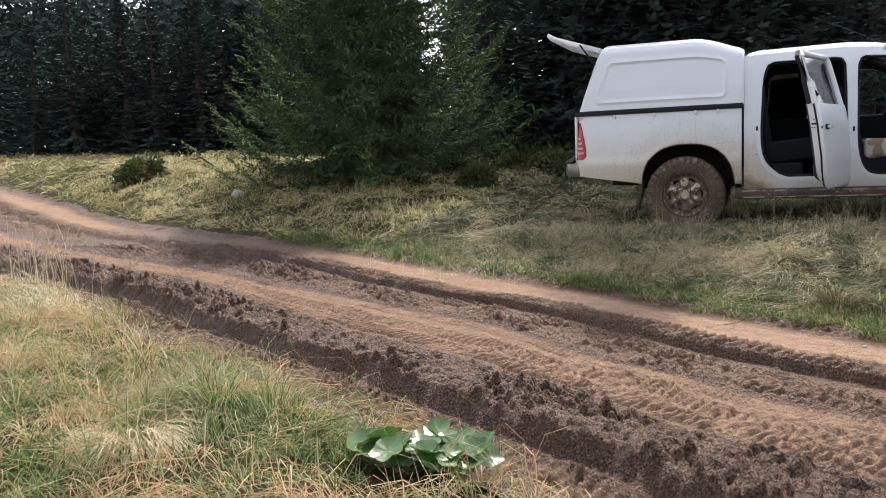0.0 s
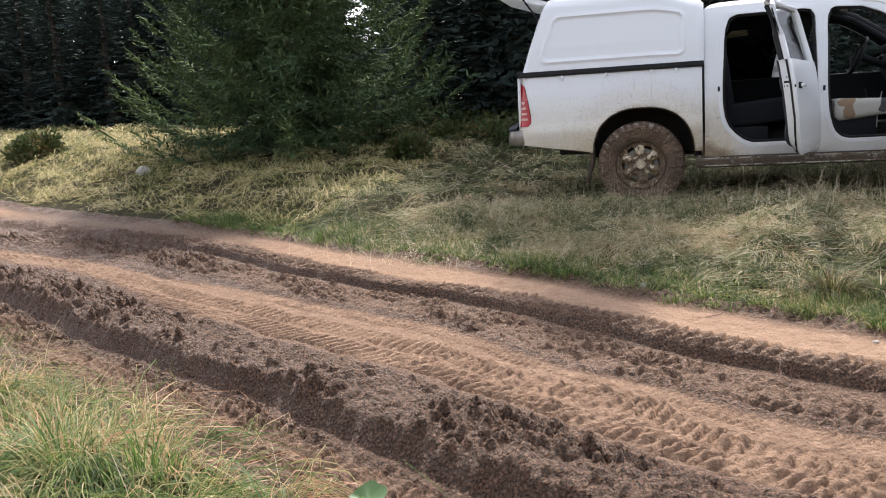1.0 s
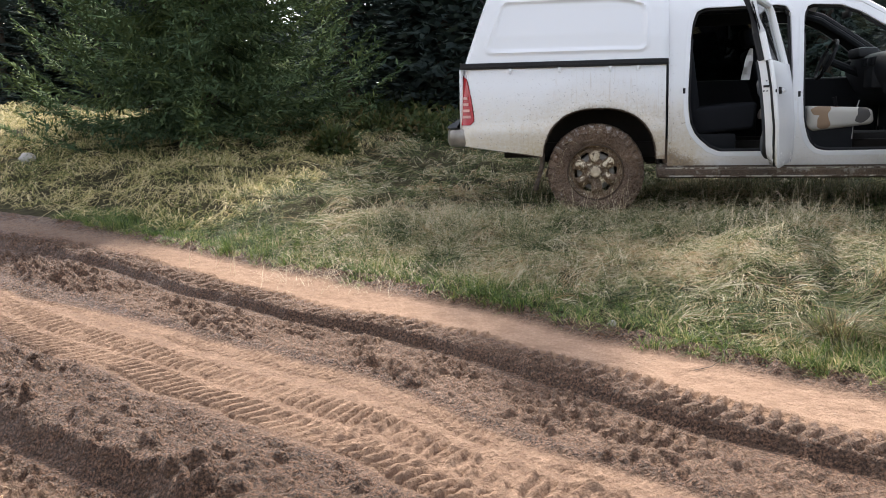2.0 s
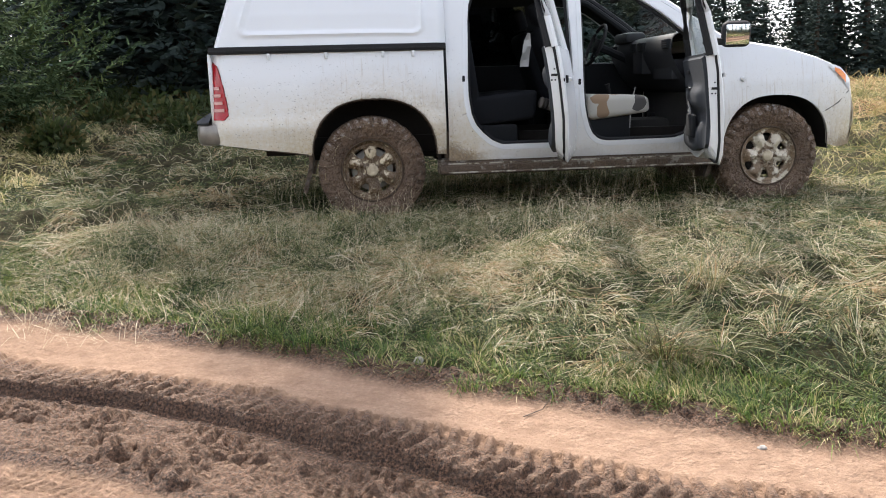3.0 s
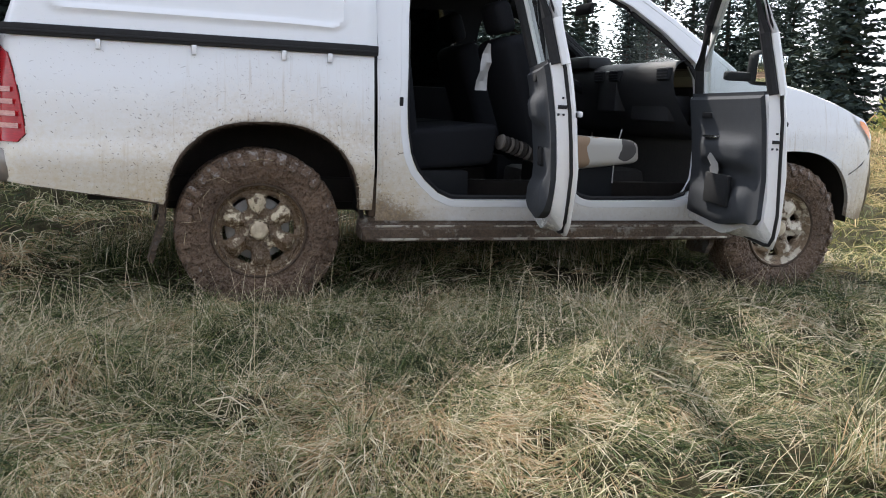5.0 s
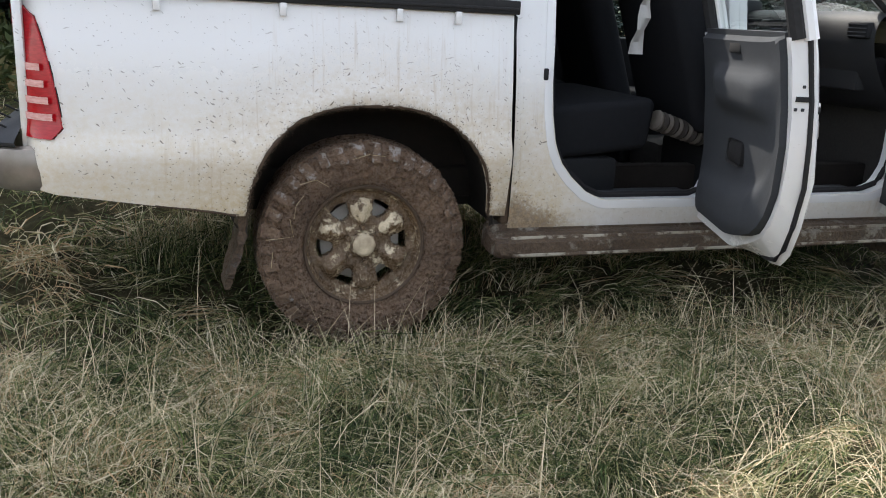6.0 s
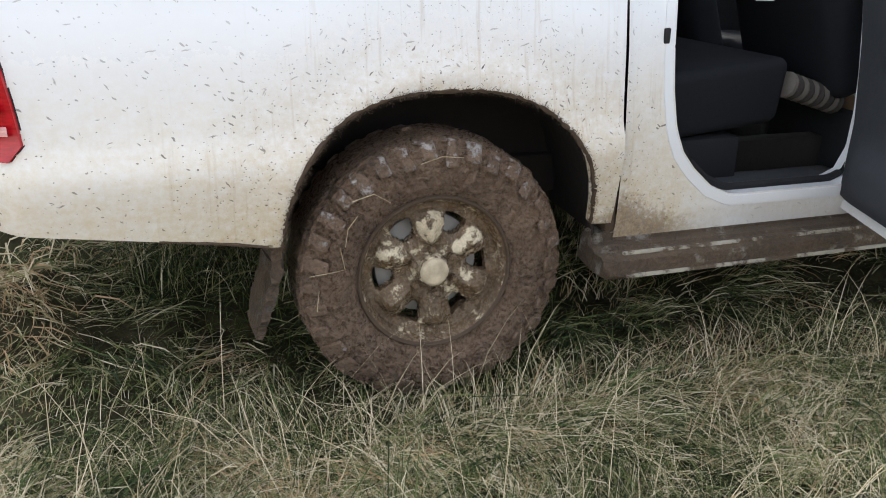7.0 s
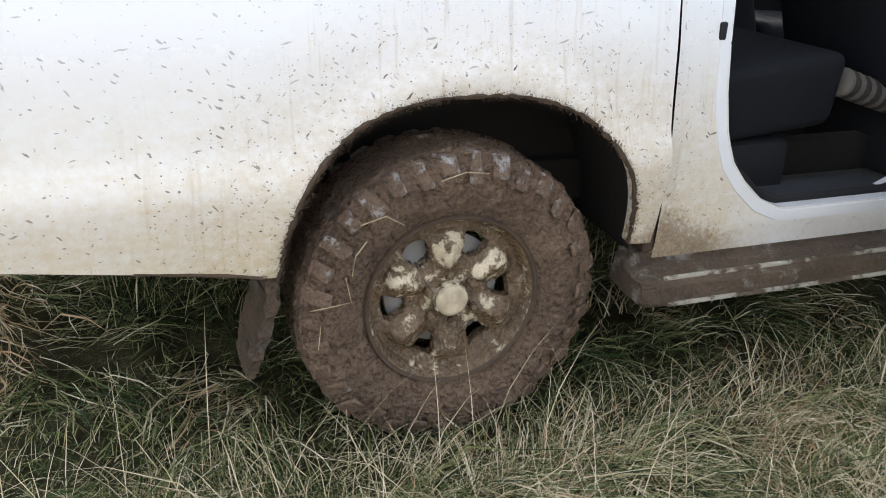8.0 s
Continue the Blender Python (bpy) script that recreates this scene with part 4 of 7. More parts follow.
for x0, x1 in ((0.729, 1.523), (1.602, 2.484)):
    xs = [x for x in CX if x0 < x < x1]
    ring = [(x, float(np.interp(x, LOWX, LOWZ))) for x in xs] + [(x, float(np.interp(x, HIGHX, HIGHZ))) for x in reversed(xs)]
    cx = (x0 + x1) / 2
    bm = bmesh.new()
    pts = [Vector((x + (0.010 if x < cx else -0.010), float(cab_y(z)) + 0.050, z + (0.010 if z < 1.1 else -0.010))) for x, z in ring]
    add_tube(bm, pts + pts[:1], 0.013, 6)
    part("door_seal", bm, BLACK, truck, "black rubber door seal")
FLX, FLZ = [0.57, 0.80, 0.82, 0.86, 1.47, 1.50, 1.62, 1.65, 2.35, 2.42, 2.44, 2.7], [1.3, 1.3, 1.18, 1.15, 1.15, 1.3, 1.3, 1.15, 1.16, 1.18, 1.25, 1.25]
FHX, FHZ = [0.57, 0.80, 0.82, 0.88, 1.47, 1.50, 1.62, 1.65, 1.9, 2.05, 2.25, 2.42, 2.44, 2.7], [1.3, 1.3, 1.6, 1.65, 1.66, 1.3, 1.3, 1.66, 1.64, 1.57, 1.44, 1.30, 1.25, 1.25]
bm = bmesh.new()
flank(bm, CX, [0.43] * len(CX), np.interp(CX, FLX, FLZ), cab_fy, 10, True)
flank(bm, CX, np.interp(CX, FHX, FHZ), roof_edge(CX), cab_fy, 8, True)
part("cab_side", bm, PAINT_CLEAN, truck, "far side of the cab with its doors shut")
bm = bmesh.new()
for a, b in ((0.7, 1.53), (1.55, 2.6)):
    add_box(bm, ((a + b) / 2, W - 0.12, 0.86), (b - a - 0.02, 0.06, 0.58), 0.02)
part("door_lining", bm, TRIM_DARK, truck)
bm = bmesh.new()
inner = lambda x, z: cab_fy(x, z) + 0.03
flank(bm, CX, [0.55] * len(CX), np.interp(CX, FLX, FLZ) - 0.004, inner, 6, True)
flank(bm, CX, np.interp(CX, FHX, FHZ) + 0.004, roof_edge(CX) - 0.02, inner, 6, True)
part("cab_lining", bm, TRIM_DARK, truck, "dark plastic lining of the cab")
for pts in ([(0.80, 1.14), (1.50, 1.14), (1.50, 1.68), (0.84, 1.68)], [(1.62, 1.14), (2.46, 1.14), (2.46, 1.30), (2.06, 1.60), (1.9, 1.66), (1.62, 1.68)]):
    bm = bmesh.new()
    bm.faces.new([bm.verts.new((x, W - float(cab_y(z)) - 0.02, z)) for x, z in pts])
    g = part("side_window", bm, DARK_GLASS if pts[0][0] < 1 else GLASS, truck)
    g.visible_shadow = pts[0][0] < 1

# roof, windscreen, bonnet
bm = bmesh.new()
rows = []
for x in list(np.linspace(0.575, 0.66, 5)) + list(np.linspace(0.72, 1.98, 18)):
    e = float(roof_edge(x))
    up = np.interp(x, [0.575, 0.62, 0.7, 1.7, 1.98], [0.0, 0.05, 0.075, 0.085, 0.06])
    half = [(float(cab_y(min(e, 1.78))), e), (0.315, e + up * 0.35), (0.38, e + up * 0.62), (0.52, e + up * 0.86), (0.70, e + up * 0.97), (W / 2, e + up)]
    if x > 1.85:
        half = [(y, z + 0.10 * (x - 1.85) * (k > 0) * 2.0) for k, (y, z) in enumerate(half)]
    rows.append([(x, y, z) for y, z in half] + [(x, W - y, z) for y, z in half[-2::-1]])
add_grid(bm, rows)
part("roof", bm, PAINT_CLEAN, truck, "white cab roof")
bm = bmesh.new()
front_edge = [(1.98 + 0.02 * math.sin(math.pi * k / 8), 0.34 + (W - 0.68) * k / 8, 1.80 + 0.03 * math.sin(math.pi * k / 8)) for k in range(9)]
base_edge = [(2.66 + 0.10 * math.sin(math.pi * k / 8), 0.19 + (W - 0.38) * k / 8, 1.27) for k in range(9)]
add_grid(bm, [front_edge, base_edge])
ws = part("windscreen", bm, GLASS, truck)
ws.visible_shadow = False
for far in (False, True):
    pts = [(1.84, 0.27, 1.765), (2.05, 0.262, 1.695), (2.3, 0.215, 1.54), (2.55, 0.17, 1.375), (2.70, 0.14, 1.27)]
    tube_part("pillar", [(x, W - y if far else y, z) for x, y, z in pts], 0.036, TRIM_DARK if far else PAINT_CLEAN, truck)
    bm = bmesh.new()
    add_tube(bm, [(x - 0.03, (W - y - 0.05) if far else y + 0.05, z - 0.03) for x, y, z in pts], 0.03)
    part("pillar_lining", bm, TRIM_DARK, truck)
bonnet_edge = lambda x: np.interp(x, [2.55, 2.85, 3.2, 3.45, 3.58, 3.68, 3.73, 3.78], [1.275, 1.25, 1.19, 1.115, 1.055, 0.965, 0.87, 0.72])


def longer(bm):
    """Draws the nose out ahead of the front wheel."""
    for v in bm.verts:
        v.co.x += 0.2 * max(0.0, v.co.x - 3.45)
    return bm


def fender_y(x, z):
    y = np.interp(z, [0.42, 0.55, 0.75, 0.95, 1.1, 1.28], [0.03, 0.01, 0.0, 0.02, 0.06, 0.12])
    return float(y + 0.95 * max(0, x - 3.38) ** 2 + 2.2 * max(0, x - 3.62) ** 2)


FX = dense(2.60, 3.78, (2.69, 3.54), 60)
front_low = np.maximum(np.interp(FX, [2.6, 2.7, 3.5, 3.62, 3.78], [0.46, 0.46, 0.47, 0.43, 0.44]), arch(FX, 3.115, 0.425, 0.40, 0.845))
for far in (False, True):
    bm = bmesh.new()
    flank(bm, FX, front_low, bonnet_edge(FX), fender_y, 18, far, 0.03)
    part("front_wing", longer(bm), PAINT, truck, "white front wing with mud along the arch")
bm = bmesh.new()
rows = []
for x in list(np.linspace(2.60, 3.5, 14)) + [3.58, 3.64, 3.69, 3.73, 3.78]:
    e = float(bonnet_edge(x))
    y0 = fender_y(x, e)
    half = [(y0, e), (y0 + 0.05, e + 0.018), (y0 + 0.16, e + 0.028), (W / 2 - 0.2, e + 0.04), (W / 2, e + 0.045)]
    rows.append([(x, y, z) for y, z in half] + [(x, W - y, z) for y, z in half[-2::-1]])
add_grid(bm, rows)
part("bonnet", longer(bm), PAINT_CLEAN, truck, "white bonnet")
bm = bmesh.new()
nose = []
for z, o in ((0.42, -0.05), (0.5, 0.02), (0.62, 0.05), (0.72, 0.045), (0.80, 0.02), (0.92, -0.01)):
    half = [(3.74 + o * 0.6, 0.17), (3.80 + o, 0.34), (3.84 + o, W / 2)]
    nose.append([(x, y, z) for x, y in half] + [(x, W - y, z) for x, y in half[-2::-1]])
add_grid(bm, nose)
part("front_bumper", longer(bm), PAINT, truck, "white front bumper")
box_part("grille", (3.82, W / 2, 0.86), (0.05, 0.95, 0.16), TRIM_DARK, truck, 0.02)
bm = bmesh.new()
add_tube(bm, [(3.50, fender_y(3.50, 0.70) - 0.001, 0.715), (3.60, fender_y(3.60, 0.77) - 0.001, 0.775), (3.70, fender_y(3.7, 0.85) - 0.001, 0.86)], 0.004, 6)
part("panel_gap", longer(bm), BLACK, truck)
for far in (False, True):
    my = (lambda y: W - y) if far else (lambda y: y)
    bm = bmesh.new()
    rows = []
    for k in range(9):
        u = k / 8
        lo, hi = np.interp(u, [0, 0.3, 1], [1.045, 0.985, 0.86]), np.interp(u, [0, 0.5, 1], [1.075, 1.045, 0.955])
        x = 3.53 + 0.18 * u
        rows.append([(x, my(fender_y(x, z) - 0.006 - 0.006 * math.sin(math.pi * j / 4)), z) for j, z in enumerate(np.linspace(lo, hi, 5))])
    add_grid(bm, rows)
    lamp = part("headlight", longer(bm), LAMP, truck, "clear headlight with an amber corner")
    bm = bmesh.new()
    rows = []
    for k in range(5):
        u = 0.22 + 0.5 * k / 4
        lo, hi = np.interp(u, [0, 0.3, 1], [1.045, 0.985, 0.86]) + 0.012, np.interp(u, [0, 0.5, 1], [1.075, 1.045, 0.955]) - 0.02
        x = 3.53 + 0.18 * u
        rows.append([(x, my(fender_y(x, z) - 0.0165), z) for z in np.linspace(lo, hi, 3)])
    add_grid(bm, rows)
    part("indicator", longer(bm), AMBER, lamp, "amber indicator")
bm = bmesh.new()
add_lathe(bm, [(0.0, -0.012), (0.014, -0.011), (0.019, -0.004), (0.019, 0.01)], 14, (2.83, 0.005, 0.97))
part("side_repeater", bm, LAMP, truck, "clear side repeater lamp")

# floor, firewall, back wall
bm = bmesh.new()
add_box(bm, (1.6, W / 2, 0.475), (2.05, W - 0.12, 0.05), 0.01)
add_box(bm, (2.66, W / 2, 0.83), (0.06, W - 0.2, 0.74), 0.02)
add_box(bm, (2.1, W / 2, 0.58), (0.9, 0.3, 0.18), 0.05)
part("cab_floor", bm, CARPET, truck, "grey rubber cab floor")
bm = bmesh.new()
add_box(bm, (0.615, W / 2, 0.86), (0.04, W - 0.30, 0.82), 0.01)
for y in (0.28, W - 0.28):
    add_box(bm, (0.64, y + (0.07 if y < 1 else -0.07), 1.48), (0.05, 0.16, 0.46), 0.02)
add_box(bm, (0.63, W / 2, 1.71), (0.05, W - 0.6, 0.10), 0.02)
part("cab_back", bm, TRIM_DARK, truck)
bm = bmesh.new()
bm.faces.new([bm.verts.new(p) for p in ((0.60, 0.35, 1.27), (0.60, W - 0.35, 1.27), (0.60, W - 0.4, 1.68), (0.60, 0.4, 1.68))])
# near-black tint stands in for the dark inside of the canopy behind
rw = part("rear_window", bm, DARK_GLASS, truck)
rw.visible_shadow = False
bm = bmesh.new()
add_grid(bm, [[(x, y, 1.775 - 0.02 * abs(y - W / 2)) for y in np.linspace(0.30, W - 0.30, 7)] for x in (0.64, 1.2, 1.9)])
part("roof_lining", bm, TRIM, truck)
for x0, x1 in ((0.84, 1.46), (1.72, 2.36)):
    bm = bmesh.new()
    add_box(bm, ((x0 + x1) / 2, 0.155, 0.533), (x1 - x0, 0.17, 0.02), 0.006)
    part("scuff_plate", bm, TRIM, truck, "grey ribbed scuff plate")

# seats
STRIPE_PALE = simple("pale_woven_stripe", (0.085, 0.072, 0.06), (0.13, 0.115, 0.10), 60, 0.9)
STRIPE_DARK = simple("dark_woven_stripe", (0.022, 0.018, 0.016), (0.04, 0.034, 0.03), 60, 0.9)


def seat(x, y, wide, cover, name):
    s = empty(name, "", "")
    s.parent = truck
    front = name == "front_seat"
    bm = bmesh.new()
    add_box(bm, (x + (0.37 if front else 0.31), y, 0.80), (0.50 if front else 0.58, wide, 0.20 if front else 0.22), 0.055 if front else 0.035, pose(x + 0.30, y, 0.8, 0, -5, 0) @ Matrix.Translation((-x - 0.30, -y, -0.8)), 5)
    if front:
        for v in bm.verts:
            k = max(0.0, (v.co.x - x - 0.18) / 0.42)
            v.co.z = 0.83 + (v.co.z - 0.83) * (1 - 0.34 * k) - 0.025 * k
    else:
        for v in bm.verts:
            v.co.x -= (0.035 + 0.32 * max(0.0, 0.84 - v.co.z)) * max(0.0, v.co.x - x - 0.2) / 0.4
    part("cushion", bm, cover, s, "pale camouflage seat cover" if cover is CAMO else "")
    m = pose(x + 0.04, y, 0.80, 0, -19 if front else -8, 0)
    bm = bmesh.new()
    add_box(bm, (0, 0, 0.32), (0.17, wide, 0.66), 0.06, m, 4)
    part("backrest", bm, FABRIC, s)
    if front:
        bm = bmesh.new()
        add_box(bm, (0, 0, 0.76), (0.10, 0.27, 0.18), 0.04, m, 4)
        part("headrest", bm, FABRIC, s)
        box_part("seat_base", (x + 0.28, y, 0.61), (0.40, wide - 0.1, 0.22), TRIM_DARK, s, 0.02)
    else:
        box_part("seat_base", (x + 0.20, y, 0.58), (0.40, wide, 0.2), TRIM_DARK, s, 0.02)
    return s


seat(1.56, 0.47, 0.54, CAMO, "front_seat")
seat(1.56, 1.28, 0.50, FABRIC, "front_seat")
seat(0.73, 0.60, 0.80, FABRIC, "rear_seat")
seat(0.73, 1.36, 0.60, FABRIC, "rear_seat")
bm = bmesh.new()
add_grid(bm, [[(1.235 - 0.008 * k + 0.055 * j, 0.27 + 0.02 * math.sin(2 * k + 2 * j) + 0.02 * j, 1.36 - 0.05 * k) for j in np.linspace(-1, 1, 6) * (0.25 + 0.22 * k - 0.03 * k * k)] for k in range(6)])
part("bag", bm, PAPER, truck, "white plastic bag hung on the seat back")
roll = empty("rolled_blanket", "", "")
roll.parent = truck
tagged(roll, "rolled striped blanket on the floor behind the seat")
for k in range(10):
    a, c = Vector((1.31, 0.25, 0.84)), Vector((1.60, 0.31, 0.755))
    u0, u1 = k / 10, (k + 1.04) / 10
    bm = bmesh.new()
    add_tube(bm, [a.lerp(c, u) for u in (u0, u0 + 0.02, (u0 + u1) / 2, u1 - 0.02, u1)], [0.036 * (0.7 if k == 0 else 1), 0.042, 0.046, 0.042, 0.038], 14)
    part("stripe", bm, STRIPE_PALE if k % 2 == 0 else STRIPE_DARK, roll)

# dashboard and wheel
bm = bmesh.new()
prof = [(2.66, 1.30), (2.52, 1.345), (2.38, 1.34), (2.31, 1.30), (2.30, 1.20), (2.34, 1.10), (2.42, 0.98), (2.50, 0.90), (2.62, 0.88)]
for _ in range(2):
    prof = prof[:1] + [(a[0] + (c[0] - a[0]) * k, a[1] + (c[1] - a[1]) * k) for a, c in zip(prof, prof[1:]) for k in (0.25, 0.75)] + prof[-1:]
add_grid(bm, [[(x, y, z) for x, z in prof] for y in (0.13, 0.16, 0.5, 0.88, 1.26, 1.6, 1.63)])
dash = part("dashboard", bm, DASH, truck, "grey plastic dashboard")
box_part("glove_box", (2.44, 0.46, 1.06), (0.16, 0.42, 0.16), DASH, dash, 0.02)
box_part("console", (2.345, 0.88, 1.16), (0.10, 0.24, 0.26), DASH, dash, 0.02)
for y in (0.22, 0.78, 0.98, 1.54):
    v = empty("air_vent", "", "")
    v.parent = dash
    box_part("vent_frame", (2.305, y, 1.255), (0.05, 0.13, 0.075), TRIM_DARK, v, 0.015)
    for k in range(4):
        box_part("slat", (2.282, y, 1.230 + 0.017 * k), (0.012, 0.11, 0.004), TRIM, v, 0)
box_part("binnacle", (2.36, 1.28, 1.35), (0.18, 0.36, 0.09), DASH, dash, 0.03)
wheel_m = pose(2.05, 1.28, 1.30, 0, -66, 0)
bm = bmesh.new()
ring = [wheel_m @ Vector((0.185 * math.cos(a), 0.185 * math.sin(a), 0)) for a in [2 * math.pi * k / 32 for k in range(33)]]
add_tube(bm, ring, 0.016, 8)
sw = part("steering_wheel", bm, BLACK, truck, "black steering wheel")
bm = bmesh.new()
add_box(bm, (0, 0, -0.02), (0.12, 0.15, 0.05), 0.02, wheel_m)
for a in (90, 210, 330):
    add_box(bm, (0.11, 0, -0.012), (0.13, 0.03, 0.015), 0.004, wheel_m @ pose(0, 0, 0, 0, 0, a + 90))
part("hub", bm, TRIM_DARK, sw)
tube_part("column", [wheel_m @ Vector((0, 0, -0.02)), wheel_m @ Vector((0, 0, -0.33))], 0.035, TRIM_DARK, truck)
tube_part("gear_stick", [(2.13, 0.86, 0.66), (2.08, 0.86, 0.80), (2.03, 0.86, 0.96)], [0.012, 0.008, 0.022], BLACK, truck)
tube_part("strap", [(2.03, 0.25, 0.62), (2.04, 0.26, 0.8), (2.07, 0.25, 0.93)], 0.004, PAPER, truck, "pale seat belt strap")
for y in (1.16, 1.26, 1.38):
    box_part("pedal", (2.55, y, 0.66), (0.02, 0.05, 0.07), BLACK, truck, 0.005)
bm = bmesh.new()
add_box(bm, (2.10, W / 2, 1.66), (0.03, 0.22, 0.07), 0.012)
add_box(bm, (2.13, W / 2, 1.71), (0.03, 0.03, 0.08), 0.008)
part("rear_view_mirror", bm, BLACK, truck)
tube_part("aerial", [(1.80, 0.36, 1.83), (1.50, 0.36, 1.98), (1.22, 0.36, 2.11)], [0.006, 0.004, 0.003], BLACK, truck, "thin black roof aerial", 6)


# ---- open doors ----
def door(name, hx, angle, length, low, win, latch_z, belt, arm_z, label):
    """Built shut, along -x from the hinge, then swung out. low: (u, z) of the lower edge; win: (u, z) round the window."""
    m = pose(hx, 0.055, 0, 0, 0, angle)
    dy = lambda z: float(cab_y(z)) - 0.055
    root = empty(name, "", "")
    root.parent = truck
    tagged(root, label)
    lu, lz = [p[0] for p in low], [p[1] for p in low]
    us = sorted(set(np.round(np.linspace(0, length, 18), 4)) | set(lu))
    cols = []
    for u in us:
        b = float(np.interp(u, lu, lz))
        zs = np.linspace(b, belt, 12)
        soft = 0.016 * (max(0, (u - length + 0.03) / 0.03) ** 2)
        outer = [(-u, dy(z) + soft + 0.008 * (i == 0), z) for i, z in enumerate(zs)]
        cols.append([m @ Vector(p) for p in outer + [(-u, dy(z) + 0.092, z) for z in np.linspace(b + 0.10 * float(step(0.5, 0.9, np.array(u / length))), belt, 12)[::-1]]])
    bm = bmesh.new()
    rows = add_grid(bm, cols, True)
    for r in (rows[0], rows[-1]):
        k = len(r) // 2
        for i in range(k - 1):
            bm.faces.new([r[i], r[i + 1], r[-2 - i], r[-1 - i]])
    part("door_shell", bm, PAINT_CLEAN, root, "white door skin with a few dried splashes")
    loop = [(u, z) for u, z in win]
    for nm, off, r, mat in (("window_frame", 0.028, 0.026, PAINT_CLEAN), ("frame_lining", 0.066, 0.026, BLACK)):
        bm = bmesh.new()
        add_tube(bm, [m @ Vector((-u, dy(z) + off, z)) for u, z in loop], r, 8)
        part(nm, bm, mat, root)
    bm = bmesh.new()
    bm.faces.new([bm.verts.new(m @ Vector((-u, dy(z) + 0.035, z))) for u, z in loop])
    g = part("window", bm, GLASS, root)
    g.visible_shadow = False
    # seal round the latch edge
    tail = [(length * 0.25, float(np.interp(length * 0.25, lu, lz)) + 0.03)] + [(u - 0.014, z + 0.02) for u, z in low if u > length * 0.5] + [(length - 0.012, belt - 0.03)] + [(u + 0.0, z) for u, z in reversed(loop) if u > length * 0.6]
    bm = bmesh.new()
    add_tube(bm, [m @ Vector((-u - 0.013, dy(z) + 0.033, z)) for u, z in tail], 0.009, 6)
    part("door_seal", bm, BLACK, root)
    # inner lining
    cols = []
    for u in np.linspace(0.05, length - 0.035, 26):
        b = float(np.interp(u + 0.02, lu, lz)) + 0.05 + 0.06 * float(step(0.5, 0.9, np.array(u / length)))
        zs = np.linspace(b, belt + 0.015, 40)
        inner = []
        for z in zs:
            arm = 0.042 * math.exp(-((z - arm_z) / 0.07) ** 4) * float(step(0.14, 0.34, np.array(u))) * float(step(0.04, 0.2, np.array(length - u)))
            pocket = 0.032 * math.exp(-((z - b - 0.08) / 0.085) ** 4) * float(step(0.1, 0.2, np.array(length - u))) * float(step(0.05, 0.15, np.array(u)))
            inner.append((-u, dy(z) + 0.116 + arm + pocket - 0.02 * (z > belt - 0.005), z))
        cols.append([m @ Vector(p) for p in [(-u, dy(b) + 0.092, b)] + inner + [(-u, dy(belt) + 0.07, belt + 0.017)]])
    bm = bmesh.new()
    rows = add_grid(bm, cols)
    for c, u in ((cols[0], 0.05), (cols[-1], length - 0.035)):
        back = [Vector(p) - (m.to_3x3() @ Vector((0, 0.05, 0))) for p in c]
        add_grid(bm, [c, back])
    lining = part("door_lining", bm, TRIM, root, "grey plastic door lining")
    u0 = length * 0.55
    if name == "front_door":
        box_part("pull_handle", (-u0 * 0.75, dy(0.9) + 0.142, arm_z + 0.072), (0.17, 0.035, 0.014), CHROME, lining, 0.006, "chrome rim of the armrest pull", m)
        box_part("inner_handle", (-u0 * 0.55, dy(1.03) + 0.118, 1.03), (0.13, 0.014, 0.03), BLACK, lining, 0.006, "black inner door handle", m)
        box_part("pocket", (-u0, dy(0.65) + 0.155, 0.66), (0.30, 0.03, 0.16), TRIM_DARK, lining, 0.014, "map pocket", m)
    else:
        box_part("inner_handle", (-u0 * 0.9, dy(1.19) + 0.108, 1.17), (0.12, 0.014, 0.04), BLACK, lining, 0.006, "black inner door handle", m)
        box_part("pocket", (-u0 * 0.95, dy(0.8) + 0.118, 0.80), (0.16, 0.02, 0.09), BLACK, lining, 0.02, "dark cup recess", m)
    latch = empty("latch", "", "")
    latch.parent = root
    y0 = dy(latch_z)
    box_part("latch_slot", (-length - 0.001, y0 + 0.062, latch_z), (0.006, 0.040, 0.016), BLACK, latch, 0.001, "", m)
    for dyy, dz in ((0.062, 0.038), (0.056, -0.032), (0.078, -0.032)):
        box_part("screw", (-length - 0.001, y0 + dyy, latch_z + dz), (0.006, 0.01, 0.01), TRIM, latch, 0.002, "", m)
    h = empty("handle", "", "")
    h.parent = root
    box_part("grip", (-length + 0.17, dy(1.0) - 0.028, 1.005), (0.15, 0.016, 0.026), PAINT_CLEAN, h, 0.007, "", m)
    box_part("recess", (-length + 0.16, dy(1.0) - 0.004, 1.005), (0.09, 0.012, 0.05), BLACK, h, 0.004, "", m)
    bm = bmesh.new()
    add_lathe(bm, [(0, -0.004), (0.012, -0.003), (0.014, 0.004)], 12, (0, 0, 0))
    bmesh.ops.transform(bm, matrix=m @ Matrix.Translation((-length + 0.022, dy(1.0) + 0.004, 1.0)), verts=bm.verts)
    part("lock", bm, BLACK, h)
    return root, m, dy


rear_low = [(0.0, 0.455), (0.40, 0.452), (0.70, 0.447), (0.775, 0.46), (0.825, 0.51), (0.865, 0.60), (0.895, 0.73), (0.912, 0.87), (0.915, 1.0)]
rear_win = [(0.03, 1.21), (0.03, 1.62), (0.06, 1.675), (0.80, 1.675), (0.855, 1.64), (0.89, 1.40), (0.905, 1.21)]
